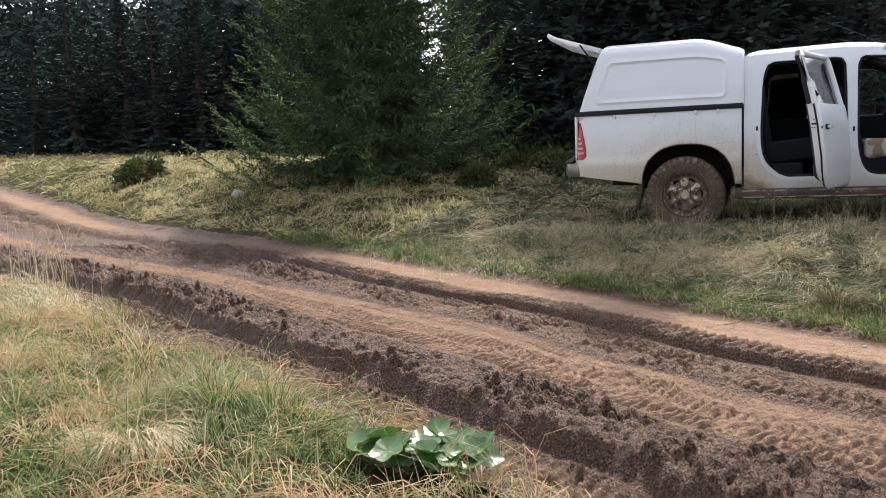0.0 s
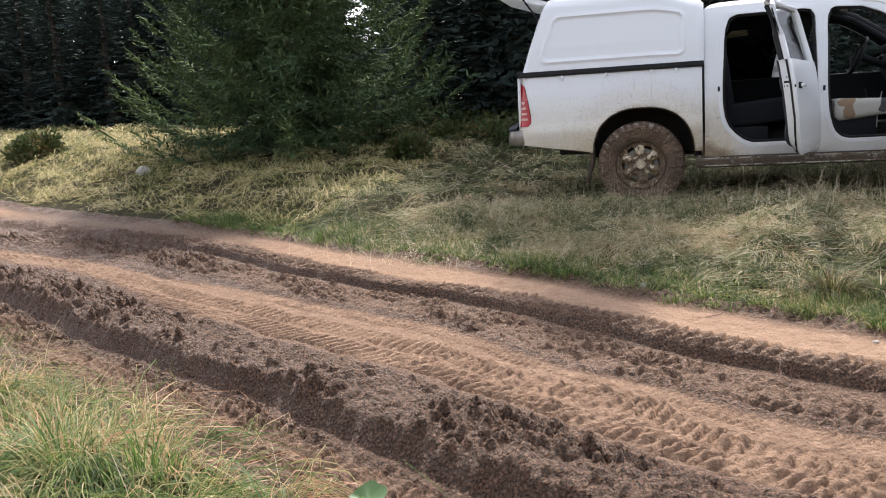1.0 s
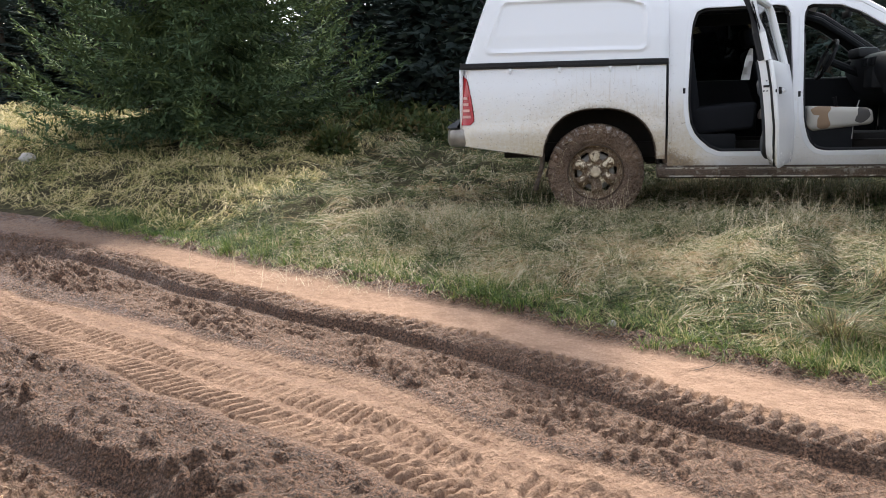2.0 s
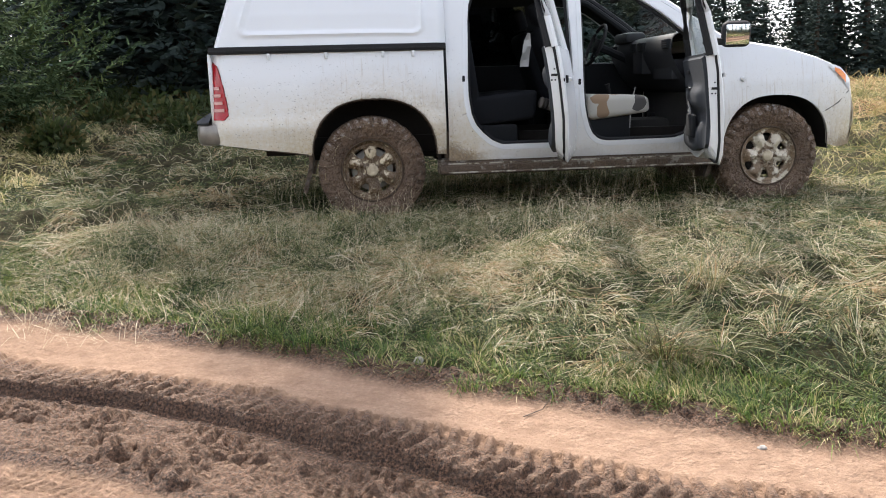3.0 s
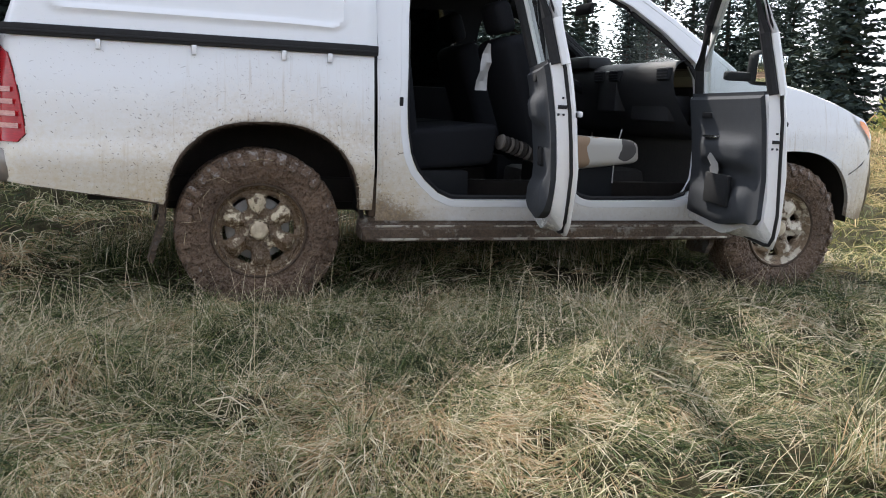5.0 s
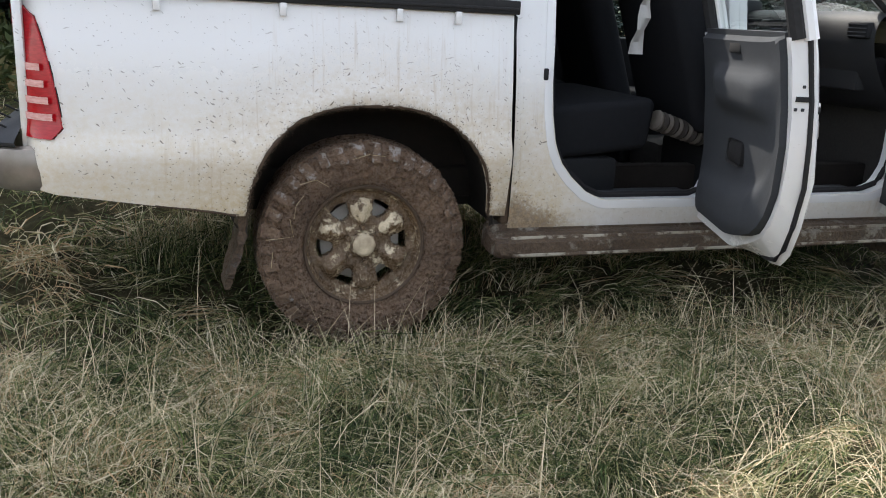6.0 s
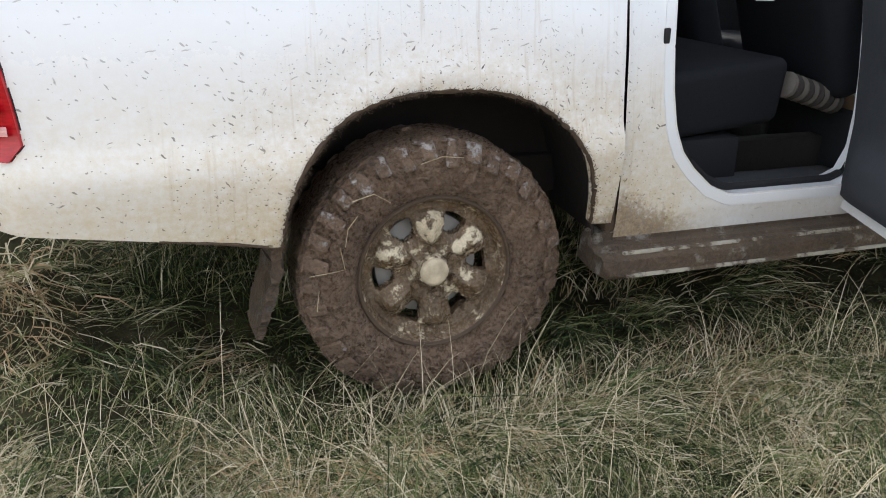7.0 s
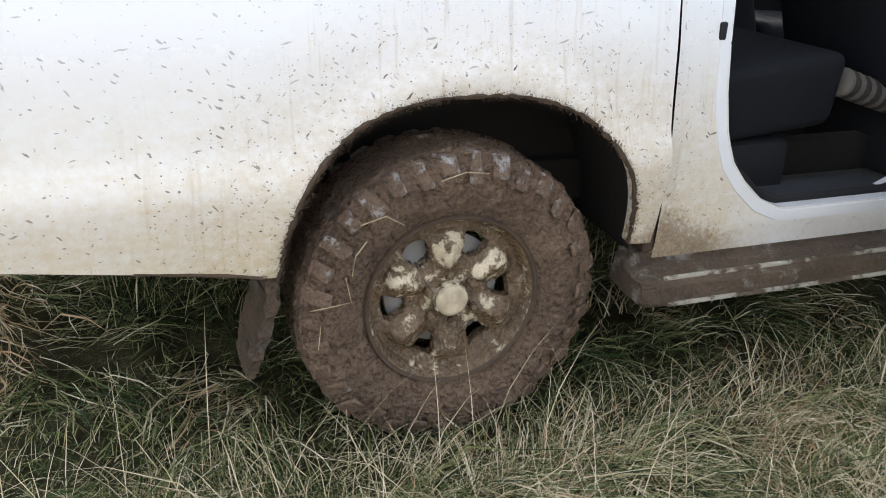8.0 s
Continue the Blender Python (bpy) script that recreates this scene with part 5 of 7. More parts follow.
door("rear_door", 1.525, 71.5, 0.915, rear_low, rear_win, 1.033, 1.215, 1.02, "rear passenger door swung open, grey inside")
front_low = [(0.0, 0.455), (0.50, 0.432), (0.90, 0.412), (0.945, 0.418), (0.968, 0.455), (0.976, 0.56), (0.978, 1.0)]
front_win = [(0.06, 1.13), (0.12, 1.28), (0.36, 1.50), (0.56, 1.62), (0.70, 1.68), (0.91, 1.69), (0.948, 1.65), (0.965, 1.40), (0.973, 1.13)]
fd, fm, fdy = door("front_door", 2.50, 76.0, 0.978, front_low, front_win, 0.918, 1.13, 0.85, "front passenger door swung open, grey inside, with mirror")
bm = bmesh.new()
rr = random.Random(4)
add_grid(bm, [[fm @ Vector((-0.42 - 0.045 * i + rr.uniform(-0.01, 0.01), fdy(0.75) + 0.165 + rr.uniform(-0.012, 0.012), 0.74 + 0.035 * j - 0.015 * i + rr.uniform(-0.008, 0.008))) for j in range(4)] for i in range(4)])
part("paper", bm, PAPER, fd, "crumpled pale paper in the door pocket")
mirror = empty("mirror", "", "")
mirror.parent = fd
bm = bmesh.new()
mm = fm @ pose(-0.25, -0.22, 1.29, 0, -6, 4)
add_box(bm, (0.035, 0, 0), (0.10, 0.205, 0.185), 0.045, mm, 4)
add_box(bm, (0.04, 0.15, -0.05), (0.06, 0.16, 0.05), 0.015, mm)
part("housing", bm, BLACK, mirror)
bm = bmesh.new()
add_box(bm, (-0.018, 0, 0), (0.006, 0.165, 0.140), 0.002, mm)
part("mirror_glass", bm, MIRROR, mirror)
for x, z in ((0.697, 1.03), (1.572, 0.985)):
    bm = bmesh.new()
    add_box(bm, (x, float(cab_y(z)) - 0.002, z), (0.02, 0.012, 0.045), 0.005)
    part("striker", bm, BLACK, truck)

# side step
for far in (False, True):
    my = (lambda y: W - y) if far else (lambda y: y)
    prof = [(-0.085, 0.375), (-0.08, 0.40), (-0.055, 0.412), (-0.045, 0.404), (-0.01, 0.408), (0.0, 0.416), (0.04, 0.42), (0.05, 0.445), (0.10, 0.45), (0.12, 0.35), (0.02, 0.335), (-0.06, 0.335), (-0.08, 0.35)]
    bm = bmesh.new()
    rows = []
    for x, k in ((0.49, 0.8), (0.505, 0.96), (0.53, 1.0), (1.2, 1.0), (2.0, 1.0), (2.60, 1.0), (2.64, 0.95), (2.66, 0.75)):
        rows.append([(x, my(0.02 + (y - 0.02) * k), 0.385 + (z - 0.385) * k) for y, z in prof])
    vs = add_grid(bm, rows, True)
    bm.faces.new(vs[0]), bm.faces.new(vs[-1])
    st = part("side_step", bm, STEP, truck, "aluminium side step caked with mud")
    for z, y in ((0.352, -0.083), (0.414, -0.055), (0.448, 0.052)):
        bm = bmesh.new()
        add_box(bm, (1.58, my(y), z), (2.05, 0.012, 0.012), 0.004)
        part("step_edge", bm, STEP_EDGE, st, "pale worn edge of the step")
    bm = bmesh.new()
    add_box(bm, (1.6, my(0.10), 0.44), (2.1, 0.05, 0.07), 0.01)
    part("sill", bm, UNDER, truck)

# mud flaps, ragged and crusted
for x, y0 in ((-0.455, 0.03), (2.63, 0.03)):
    for far in (False, True):
        bm = bmesh.new()
        rows = []
        for k in range(25):
            u = k / 24
            cut = 0.10 * max(0.0, u - 0.8) + 0.014 * noise.noise(Vector((u * 17, x, 0.5)))
            row = []
            for w, dx in [(0.0, -0.014), (0.3, -0.016), (0.65, -0.015), (1.0, -0.012), (1.0, 0.012), (0.65, 0.014), (0.3, 0.016), (0.0, 0.014)]:
                y = y0 + 0.02 * u + cut + (0.22 - 2 * cut) * w
                z = 0.56 - 0.33 * u - 0.02 * noise.noise(Vector((w * 5, x, 2))) * u
                row.append((x + dx * (1 + 0.6 * noise.noise(Vector((w * 9, u * 14, x)))) - 0.035 * u * u + 0.012 * math.sin(5 * u), (W - y) if far else y, z))
            rows.append(row)
        vs = add_grid(bm, rows, True)
        bm.faces.new(vs[-1])
        part("mud_flap", bm, FLAP, truck, "black rubber mud flap caked with mud")


# ---- wheels ----
def make_wheel(c, spin, alloy, drum, far=False, name="wheel"):
    root = empty(name, "", "")
    tagged(root, "muddy alloy wheel with a chunky off-road tyre")
    root.location = (0, 0, 0)
    prof = [(0.214, 0.06), (0.222, 0.035), (0.235, 0.022), (0.262, 0.006), (0.30, -0.004), (0.335, -0.004), (0.362, 0.006), (0.384, 0.022), (0.395, 0.046), (0.398, 0.13), (0.394, 0.21), (0.360, 0.25), (0.30, 0.262), (0.225, 0.23)]
    bm = bmesh.new()
    run = np.linspace(0, len(prof) - 1, 58)
    add_lathe(bm, [(float(np.interp(k, range(len(prof)), [q[0] for q in prof])), float(np.interp(k, range(len(prof)), [q[1] for q in prof]))) for k in run], 250, (0, 0, 0))
    rnd = random.Random(5)
    for v in bm.verts:
        r = math.hypot(v.co.x, v.co.z)
        n3 = noise.noise(v.co * 16) * 0.006 + (0.25 - abs(noise.noise(v.co * 34))) * 0.018 + noise.noise(v.co * 85) * 0.009
        n3 *= min(1.0, max(0.15, (r - 0.222) / 0.03))
        v.co += Vector((v.co.x, 0, v.co.z)).normalized() * n3 * 0.6 + Vector((0, -n3, 0))
    tyre = part("tyre", bm, TYRE, root, "mud-caked off-road tyre")
    bm = bmesh.new()
    for k in range(34):
        a = 2 * math.pi * k / 34
        m = Matrix.Rotation(-a, 4, "Y")
        deep = 0.0 if k % 2 else 0.016
        for y0, y1, r0, sk in ((0.004 + deep * 0.6, 0.085, 0.388, 0.010), (0.095, 0.165, 0.391, -0.012), (0.175, 0.256, 0.388, 0.010)):
            mm2 = m @ Matrix.Translation((r0 - 0.005, (y0 + y1) / 2, sk)) @ pose(0, 0, 0, 14 if sk > 0 else -14, 0, 6 if y0 < 0.05 else 0)
            add_box(bm, (0, 0, 0), (0.010, (y1 - y0) * rnd.uniform(0.8, 1.0), rnd.uniform(0.030, 0.052)), 0.007, mm2, 1)
        # side lugs running down the shoulder
        mm2 = m @ Matrix.Translation((0.364 - deep * 0.5, 0.0035 + rnd.uniform(-0.002, 0.002), 0.0)) @ pose(0, 0, 0, 0, 0, 34) @ pose(0, 0, 0, rnd.uniform(-5, 5), rnd.uniform(-8, 8), 0)
        add_box(bm, (0, 0, 0), ((0.064 + deep) * rnd.uniform(0.75, 1.05), 0.012, rnd.uniform(0.030, 0.046)), 0.005, mm2, 1)
    bare = [0.55 * min(1.0, max(0.0, 0.15 + v.co.z / 0.40)) for v in bm.verts]
    tread = part("tread", bm, TREAD, root, "worn tread blocks, mud between")
    tread.data.attributes.new("rubbed", "FLOAT", "POINT").data.foreach_set("value", bare)
    # alloy face
    R = [0.0, 0.020, 0.040, 0.046, 0.050, 0.060, 0.078, 0.092, 0.104, 0.112, 0.120, 0.130, 0.140, 0.150, 0.158, 0.166, 0.174, 0.186, 0.196, 0.202, 0.208, 0.214, 0.221, 0.226, 0.221, 0.205]
    D = [0.030, 0.030, 0.031, 0.034, 0.052, 0.055, 0.054, 0.050, 0.047, 0.045, 0.043, 0.042, 0.041, 0.042, 0.044, 0.048, 0.054, 0.062, 0.064, 0.062, 0.045, 0.028, 0.020, 0.026, 0.05, 0.10]
    K = 240
    bm = bmesh.new()
    rings = []
    for r, dd in zip(R, D):
        ring = []
        for j in range(K):
            a = 2 * math.pi * j / K
            w = ((a + radians(spin)) % (math.pi / 3)) - math.pi / 6           # nought in the middle of a window
            dip = 0.028 * math.exp(-(w / 0.21) ** 2) * float(step(0.085, 0.12, np.array(r))) * (1 - float(step(0.172, 0.190, np.array(r))))
            spoke = 0.019 * math.exp(-((abs(w) - math.pi / 6) / 0.17) ** 2) * float(step(0.06, 0.10, np.array(r))) * (1 - float(step(0.165, 0.188, np.array(r))))
            ring.append(bm.verts.new((r * math.cos(a), dd + dip - spoke, r * math.sin(a))))
        rings.append(ring)
    for i in range(len(R) - 1):
        rm = (R[i] + R[i + 1]) / 2
        for j in range(K):
            a = 2 * math.pi * (j + 0.5) / K
            w = ((a + radians(spin)) % (math.pi / 3)) - math.pi / 6
            hole = i < 18 and ((rm - 0.145) / 0.032) ** 4 + (w / (0.20 + 1.4 * (rm - 0.145))) ** 4 < 1
            if not hole:
                q = [rings[i][j], rings[i][(j + 1) % K], rings[i + 1][(j + 1) % K], rings[i + 1][j]]
                if i == 0:
                    q = [rings[0][j], rings[1][(j + 1) % K], rings[1][j]]
                bm.faces.new(q)
    rim_edges = [e for e in bm.edges if e.is_boundary and 0.10 < Vector((e.verts[0].co.x, e.verts[0].co.z)).length < 0.18]
    ext = bmesh.ops.extrude_edge_only(bm, edges=rim_edges)
    for v in [g for g in ext["geom"] if isinstance(g, bmesh.types.BMVert)]:
        v.co.y += 0.03
    bare = []
    for v in bm.verts:
        r = math.hypot(v.co.x, v.co.z)
        worn = 0.15 + 0.8 * min(1.0, max(0.0, 0.5 + v.co.z / 0.26)) * min(1.0, max(0.2, (0.062 - v.co.y) / 0.02))
        bare.append(worn if r < 0.178 and v.co.y < 0.09 else 0.2 * worn if r < 0.206 else 0.25)
    rim = part("rim", bm, alloy, root, "alloy rim half hidden by dried mud")
    rim.data.attributes.new("rubbed", "FLOAT", "POINT").data.foreach_set("value", bare)
    bm = bmesh.new()
    add_lathe(bm, [(0.2185, 0.022), (0.2225, 0.0145), (0.2275, 0.0135), (0.232, 0.02), (0.232, 0.03)], 120, (0, 0, 0))
    # thin dark ring in the groove between tyre and rim
    part("rim_lip", bm, CRUST, rim, "thin dark ring round the edge of the rim")
    bm = bmesh.new()
    add_lathe(bm, [(0.0, 0.018), (0.030, 0.019), (0.038, 0.022), (0.042, 0.028), (0.044, 0.04)], 32, (0, 0, 0))
    part("centre_cap", bm, CAP, rim)
    for k in range(6):
        a = 2 * math.pi * k / 6 - radians(spin)
        bm = bmesh.new()
        add_lathe(bm, [(0.0, 0.022), (0.007, 0.022), (0.0105, 0.026), (0.011, 0.055)], 6, (0.068 * math.cos(a), 0.0, 0.068 * math.sin(a)))
        part("wheel_nut", bm, alloy, rim, "", False)
    bm = bmesh.new()
    add_lathe(bm, [(0.0, 0.105), (0.13, 0.10), (0.155, 0.115), (0.155, 0.2)], 40, (0, 0, 0))
    part("brake_drum", bm, drum, root)
    root.matrix_basis = pose(*c, 0, 0, 180 if far else 0)
    root.parent = truck
    return root


hub_z = 0.38
w1 = make_wheel((0, 0.012, hub_z), 25, RIM, simple("brake_drum_iron", (0.16, 0.15, 0.135), (0.30, 0.28, 0.25), 12, 0.7))
# shade behind the rim windows put into the front drum's near-black colour
w2 = make_wheel((3.07, 0.012, hub_z), 2, RIM_WASHED, UNDER)


def place(src, m):
    w = copy_thing(src, m)
    w.parent = truck
    return w


place(w1, pose(0, W - 0.012, hub_z, 0, 0, 180))
place(w1, pose(3.085, W - 0.012, hub_z, 0, 0, 180))

for pts in (((-0.37, 0.045), (-0.31, 0.05), (-0.272, 0.055), (-0.285, 0.12)), ((-0.06, 0.335), (0.0, 0.352), (0.06, 0.345)), ((-0.25, 0.245), (-0.19, 0.262), (-0.145, 0.235)), ((-0.27, 0.12), (-0.262, 0.17), (-0.235, 0.205)), ((-0.345, 0.0), (-0.352, -0.06))):
    tube_part("straw", [(x, 0.012 - 0.018, hub_z + z) for x, z in pts], 0.0012, STRAW, w1, "dry straw stuck to the wet tyre", 4).matrix_parent_inverse = w1.matrix_basis.inverted()


# ---- trees ----
def diamonds(root, way, up, length, width):
    """Flat pointed sprigs: arrays of root, direction, up, length and width; two triangles each."""
    side = np.cross(way, up)
    side /= np.linalg.norm(side, axis=1, keepdims=True) + 1e-9
    mid = root + way * (length * 0.45)[:, None]
    return np.stack([root, mid + side * width[:, None], root + way * length[:, None], mid - side * width[:, None]], 1)


def unit(v):
    return v / (np.linalg.norm(v, axis=-1, keepdims=True) + 1e-9)


def spruce_crown(rs, tall, wide, gap, per, twig_gap, sub, start=0.25, bare=0.0, power=0.85, sprig=0.12):
    quads = []
    z = start
    while z < tall - 0.1:
        f = (z - start) / (tall - start)
        reach = wide * (1 - f) ** power * (0.35 + 0.65 * min(1.0, f * 7 + 0.45)) + 0.08
        for k in range(per):
            L = reach * rs.uniform(0.74, 1.10)
            if rs.rand() < bare:
                continue
            az = 2 * np.pi * (k + rs.uniform(-0.35, 0.35)) / per + z * 3.1
            out = np.array([np.cos(az), np.sin(az), 0])
            n = max(4, int(L / twig_gap))
            u = np.linspace(0.12, 1, n)
            droop = -0.42 * L * np.sin(u * 2.0) * (1 - f) * rs.uniform(0.6, 1.25) + 0.26 * L * u ** 3 + 0.25 * L * f * u
            p = out[None] * (u * L)[:, None] + np.array([0, 0, 1])[None] * (z + droop + rs.uniform(-0.1, 0.1))[:, None]
            tang = unit(np.gradient(p, axis=0))
            side = np.cross(tang, [0, 0, 1.0])
            for sgn in (-1, 1, 0):
                way = unit(tang * rs.uniform(0.55, 0.95, (n, 1)) + sgn * side * rs.uniform(0.6, 1.0, (n, 1)) + np.array([0, 0, -0.30])[None] * rs.uniform(0.2, 1.4, (n, 1)))
                ln = (0.10 + 0.34 * L * 0.5 * (1 - u * 0.62)) * rs.uniform(0.6, 1.15, n) * (0.8 if sgn == 0 else 1)
                ln = np.minimum(ln, 0.55 if sub else 0.5 + 2.0 * (sprig - 0.05))
                up = unit(np.array([0, 0, 1.0])[None] + rs.normal(0, 0.3, (n, 3)))
                if sub:
                    m = 4
                    v = np.tile(np.linspace(0.05, 0.95, m), n)
                    root = np.repeat(p, m, 0) + np.repeat(way * ln[:, None], m, 0) * v[:, None]
                    w2 = unit(np.repeat(way, m, 0) * 0.9 + rs.normal(0, 0.55, (n * m, 3)) + np.array([0, 0, -0.12]))
                    quads.append(diamonds(root, w2, np.repeat(up, m, 0), np.repeat(ln, m) * rs.uniform(0.28, 0.5, n * m) * (1.15 - 0.5 * v), rs.uniform(0.010, 0.020, n * m)))
                quads.append(diamonds(p, way, up, ln, np.full(n, 0.016 if sub else sprig) * rs.uniform(0.7, 1.4, n)))
        z += gap * (1.0 - 0.35 * f) * rs.uniform(0.8, 1.2)
    return np.concatenate(quads)


def quads_mesh(name, q, mat):
    me = raw_mesh(name, q.reshape(-1, 3), np.arange(len(q) * 4).reshape(-1, 4), False)
    me.materials.append(mat)
    return me


def spruce(seed, tall, wide, gap, per, twig_gap, sub, mat, label, at, start=0.3, bare=0.0, name="spruce_tree", power=0.85, sprig=0.12):
    rs = np.random.RandomState(seed)
    tree = empty(name, label, "spruce tree", at=(0, 0, 0))
    bm = bmesh.new()
    add_tube(bm, [(0.03 * math.sin(k * 2), 0.03 * math.cos(k * 3), -0.3 + (tall + 0.2) * k / 8) for k in range(9)], [max(0.012, 0.022 * tall * (1 - k / 8) ** 0.9) for k in range(9)], 9)
    if not sub:
        for k in range(14):
            z, a = rs.uniform(0.2, 0.55) * tall, rs.uniform(0, 6.28)
            add_tube(bm, [(0, 0, z), (0.5 * wide * math.cos(a), 0.5 * wide * math.sin(a), z - 0.15)], [0.018, 0.006], 4)
    part("trunk", bm, BARK, tree)
    crown = new("crown", quads_mesh("crown", spruce_crown(rs, tall, wide, gap, per, twig_gap, sub, start, bare, power, sprig), mat))
    crown.parent = tree
    tree.location = at
    return tree


def on_ground(x, y, sink=0.0):
    return (x, y, float(height(x, y)) - sink)


spruce(3, 6.6, 2.95, 0.21, 13, 0.075, True, NEEDLES, "full dark green spruce with branches down to the grass", on_ground(-5.7, 4.7, 0.1), 0.2)
kinds = [spruce(11 + k, (7.8, 7.0, 8.4, 7.4)[k], (1.75, 1.6, 1.9, 1.5)[k], 0.30, 8, 0.12, False, NEEDLES_FAR, "dark spruce in the edge of the plantation", on_ground(*((-10.3, 14.3), (-2.6, 9.6), (0.9, 10.2), (4.2, 10.4))[k], 0.1), 0.3, 0.05, sprig=0.05) for k in range(4)]
for t in kinds:
    tagged(t, group="plantation edge")
rs = np.random.RandomState(21)
spots = []
for row, (y0, gap_x, x0, x1) in enumerate(((9.0, 1.7, -22, 5.5), (10.9, 1.8, -24, 6.5), (13.2, 2.3, -27, 8.0))):
    x = x0
    while x < x1:
        bend = 4.5 * float(step(-6.5, -10.0, np.array(x))) if row < 2 else 3.5 * float(step(-6.5, -10.0, np.array(x)))
        spots.append((x + rs.uniform(-0.5, 0.5), y0 + rs.uniform(-0.6, 0.8) + bend))
        x += gap_x * rs.uniform(0.8, 1.2)
taken = [(-10.3, 14.3), (-2.6, 9.6), (0.9, 10.2), (4.2, 10.4)]
for x, y in spots:
    if min(math.hypot(x - a, y - b) for a, b in taken) < 1.0:
        continue
    if abs(x + 6.2 + 0.315 * (y - 6)) < 0.9 and y > 7.5:      # a gap to the sky
        continue
    k = rs.randint(4)
    s = rs.uniform(0.85, 1.2)
    t = copy_thing(kinds[k], Matrix())
    t.matrix_basis = pose(*on_ground(x, y, 0.1), rs.uniform(-2, 2), rs.uniform(-2, 2), rs.uniform(0, 360)) @ Matrix.Diagonal((s, s, s * rs.uniform(0.9, 1.15) * (0.66 if x < -3.5 else 0.85), 1))
    taken.append((x, y))

# spruces far over the rest, added with unseen tops to shade truck and cab
old = tagged(spruce(15, 12.0, 2.9, 0.30, 9, 0.14, False, NEEDLES_FAR, "tall spruce over the plantation edge, added to shade the truck", on_ground(-2.15, 9.7, 0.1), 0.3, 0.05, sprig=0.06), group="plantation edge")
old.scale = (1.09, 1.09, 1.235)
for x, y, s, tall in ((-2.9, 9.2, 0.845, 0.975), (-1.2, 9.3, 0.965, 0.975), (0.9, 9.3, 0.905, 0.94)):
    t = copy_thing(old, Matrix())
    t.matrix_basis = pose(*on_ground(x, y, 0.1), 0, 0, 70 * x) @ Matrix.Diagonal((s, s, tall, 1))

# the dark depth of the plantation
n = 64000
x, y = rs.uniform(-44, 10, n), rs.uniform(17.5, 27, n)
hgt = (7.0 + 2.0 * vnoise(x * 0.8, y * 0.3) * 2) * rs.rand(n) ** 0.8
keep = ~((np.abs(x + 6.2 + 0.315 * (y - 6)) < 0.8) & (hgt > 2.5)) & ~((np.abs(x + 23.4 + 1.05 * (y - 20)) < 0.6) & (hgt > 5))
x, y, hgt = x[keep], y[keep], hgt[keep]
n = len(x)
root = np.stack([x, y, height(x, y) + hgt], 1)
tagged(new("far_woods", quads_mesh("far_woods", diamonds(root, unit(rs.normal(0, 1, (n, 3)) * np.array([1, 1, 0.5])), unit(rs.normal(0, 1, (n, 3))), rs.uniform(0.35, 0.75, n), rs.uniform(0.07, 0.15, n)), NEEDLES_FAR)), "dense dark spruces deep in the plantation", "woods", "", "stuff")

# open stand of taller spruces far off to the side, sky between them
far_kinds = [spruce(41, 10.5, 2.6, 0.36, 9, 0.27, False, NEEDLES_FAR, "tall thin spruce against the sky", on_ground(26.0, 38.0, 0.1), 0.5, 0.06, sprig=0.17), spruce(42, 9.5, 2.8, 0.30, 10, 0.25, False, NEEDLES_FAR, "tall dense spruce against the sky", on_ground(33.0, 36.0, 0.1), 0.5, 0.05, sprig=0.18),
             spruce(43, 12.0, 2.3, 0.36, 9, 0.27, False, NEEDLES_FAR, "tall thin spruce against the sky", on_ground(22.0, 40.0, 0.1), 0.7, 0.2, sprig=0.17)]
for t in far_kinds:
    tagged(t, group="far stand")
for k in range(64):
    x = 13 + 50 * (k + rs.uniform(0, 1)) / 64
    y = 38 + rs.uniform(-3, 9) - 0.22 * (x - 30)
    bearing = math.degrees(math.atan2(x + 0.4, y + 4.7))
    s = rs.uniform(0.62, 1.05) * (1.0 if bearing < 42.5 else 0.42)
    t = copy_thing(far_kinds[rs.randint(3)], Matrix())
    t.matrix_basis = pose(*on_ground(x, y, 0.1), 0, 0, rs.uniform(0, 360)) @ Matrix.Diagonal((s, s, s, 1))
for x, y, s in ((17.2, 14.9, 0.80), (30.0, 24.0, 0.42), (33.0, 27.5, 0.5)):
    t = copy_thing(far_kinds[1], Matrix())
    t.matrix_basis = pose(*on_ground(x, y, 0.1), 0, 0, 40 * x) @ Matrix.Diagonal((s * 0.9, s * 0.9, s, 1))
for k in range(16):                             # the forest edge behind the walker, seen in the mirror
    t = copy_thing(far_kinds[k % 3], Matrix())
    s = rs.uniform(0.7, 1.0)
    t.matrix_basis = pose(*on_ground(-18 + 3.4 * k + rs.uniform(-1, 1), -30 + rs.uniform(-4, 4), 0.1), 0, 0, rs.uniform(0, 360)) @ Matrix.Diagonal((s * 1.3, s * 1.3, s, 1))


# ---- bushes ----
def leaf_clump(rs, n, size, leaf, lift=0.0):
    """Leaves scattered through a low uneven mound."""
    d = unit(rs.normal(0, 1, (n, 3)))
    d[:, 2] = np.abs(d[:, 2])
    r = rs.uniform(0.35, 1.0, n) ** 0.5 * (0.75 + 0.5 * vnoise(d[:, 0] * 2.5 + 7 + size[0], d[:, 1] * 2.5 + 3))
    root = d * r[:, None] * np.array(size)[None] + np.array([0, 0, lift])
    way = unit(d + rs.normal(0, 0.7, (n, 3)))
    return diamonds(root, way, unit(rs.normal(0, 1, (n, 3))), rs.uniform(0.6, 1.3, n) * leaf, rs.uniform(0.16, 0.3, n) * leaf)


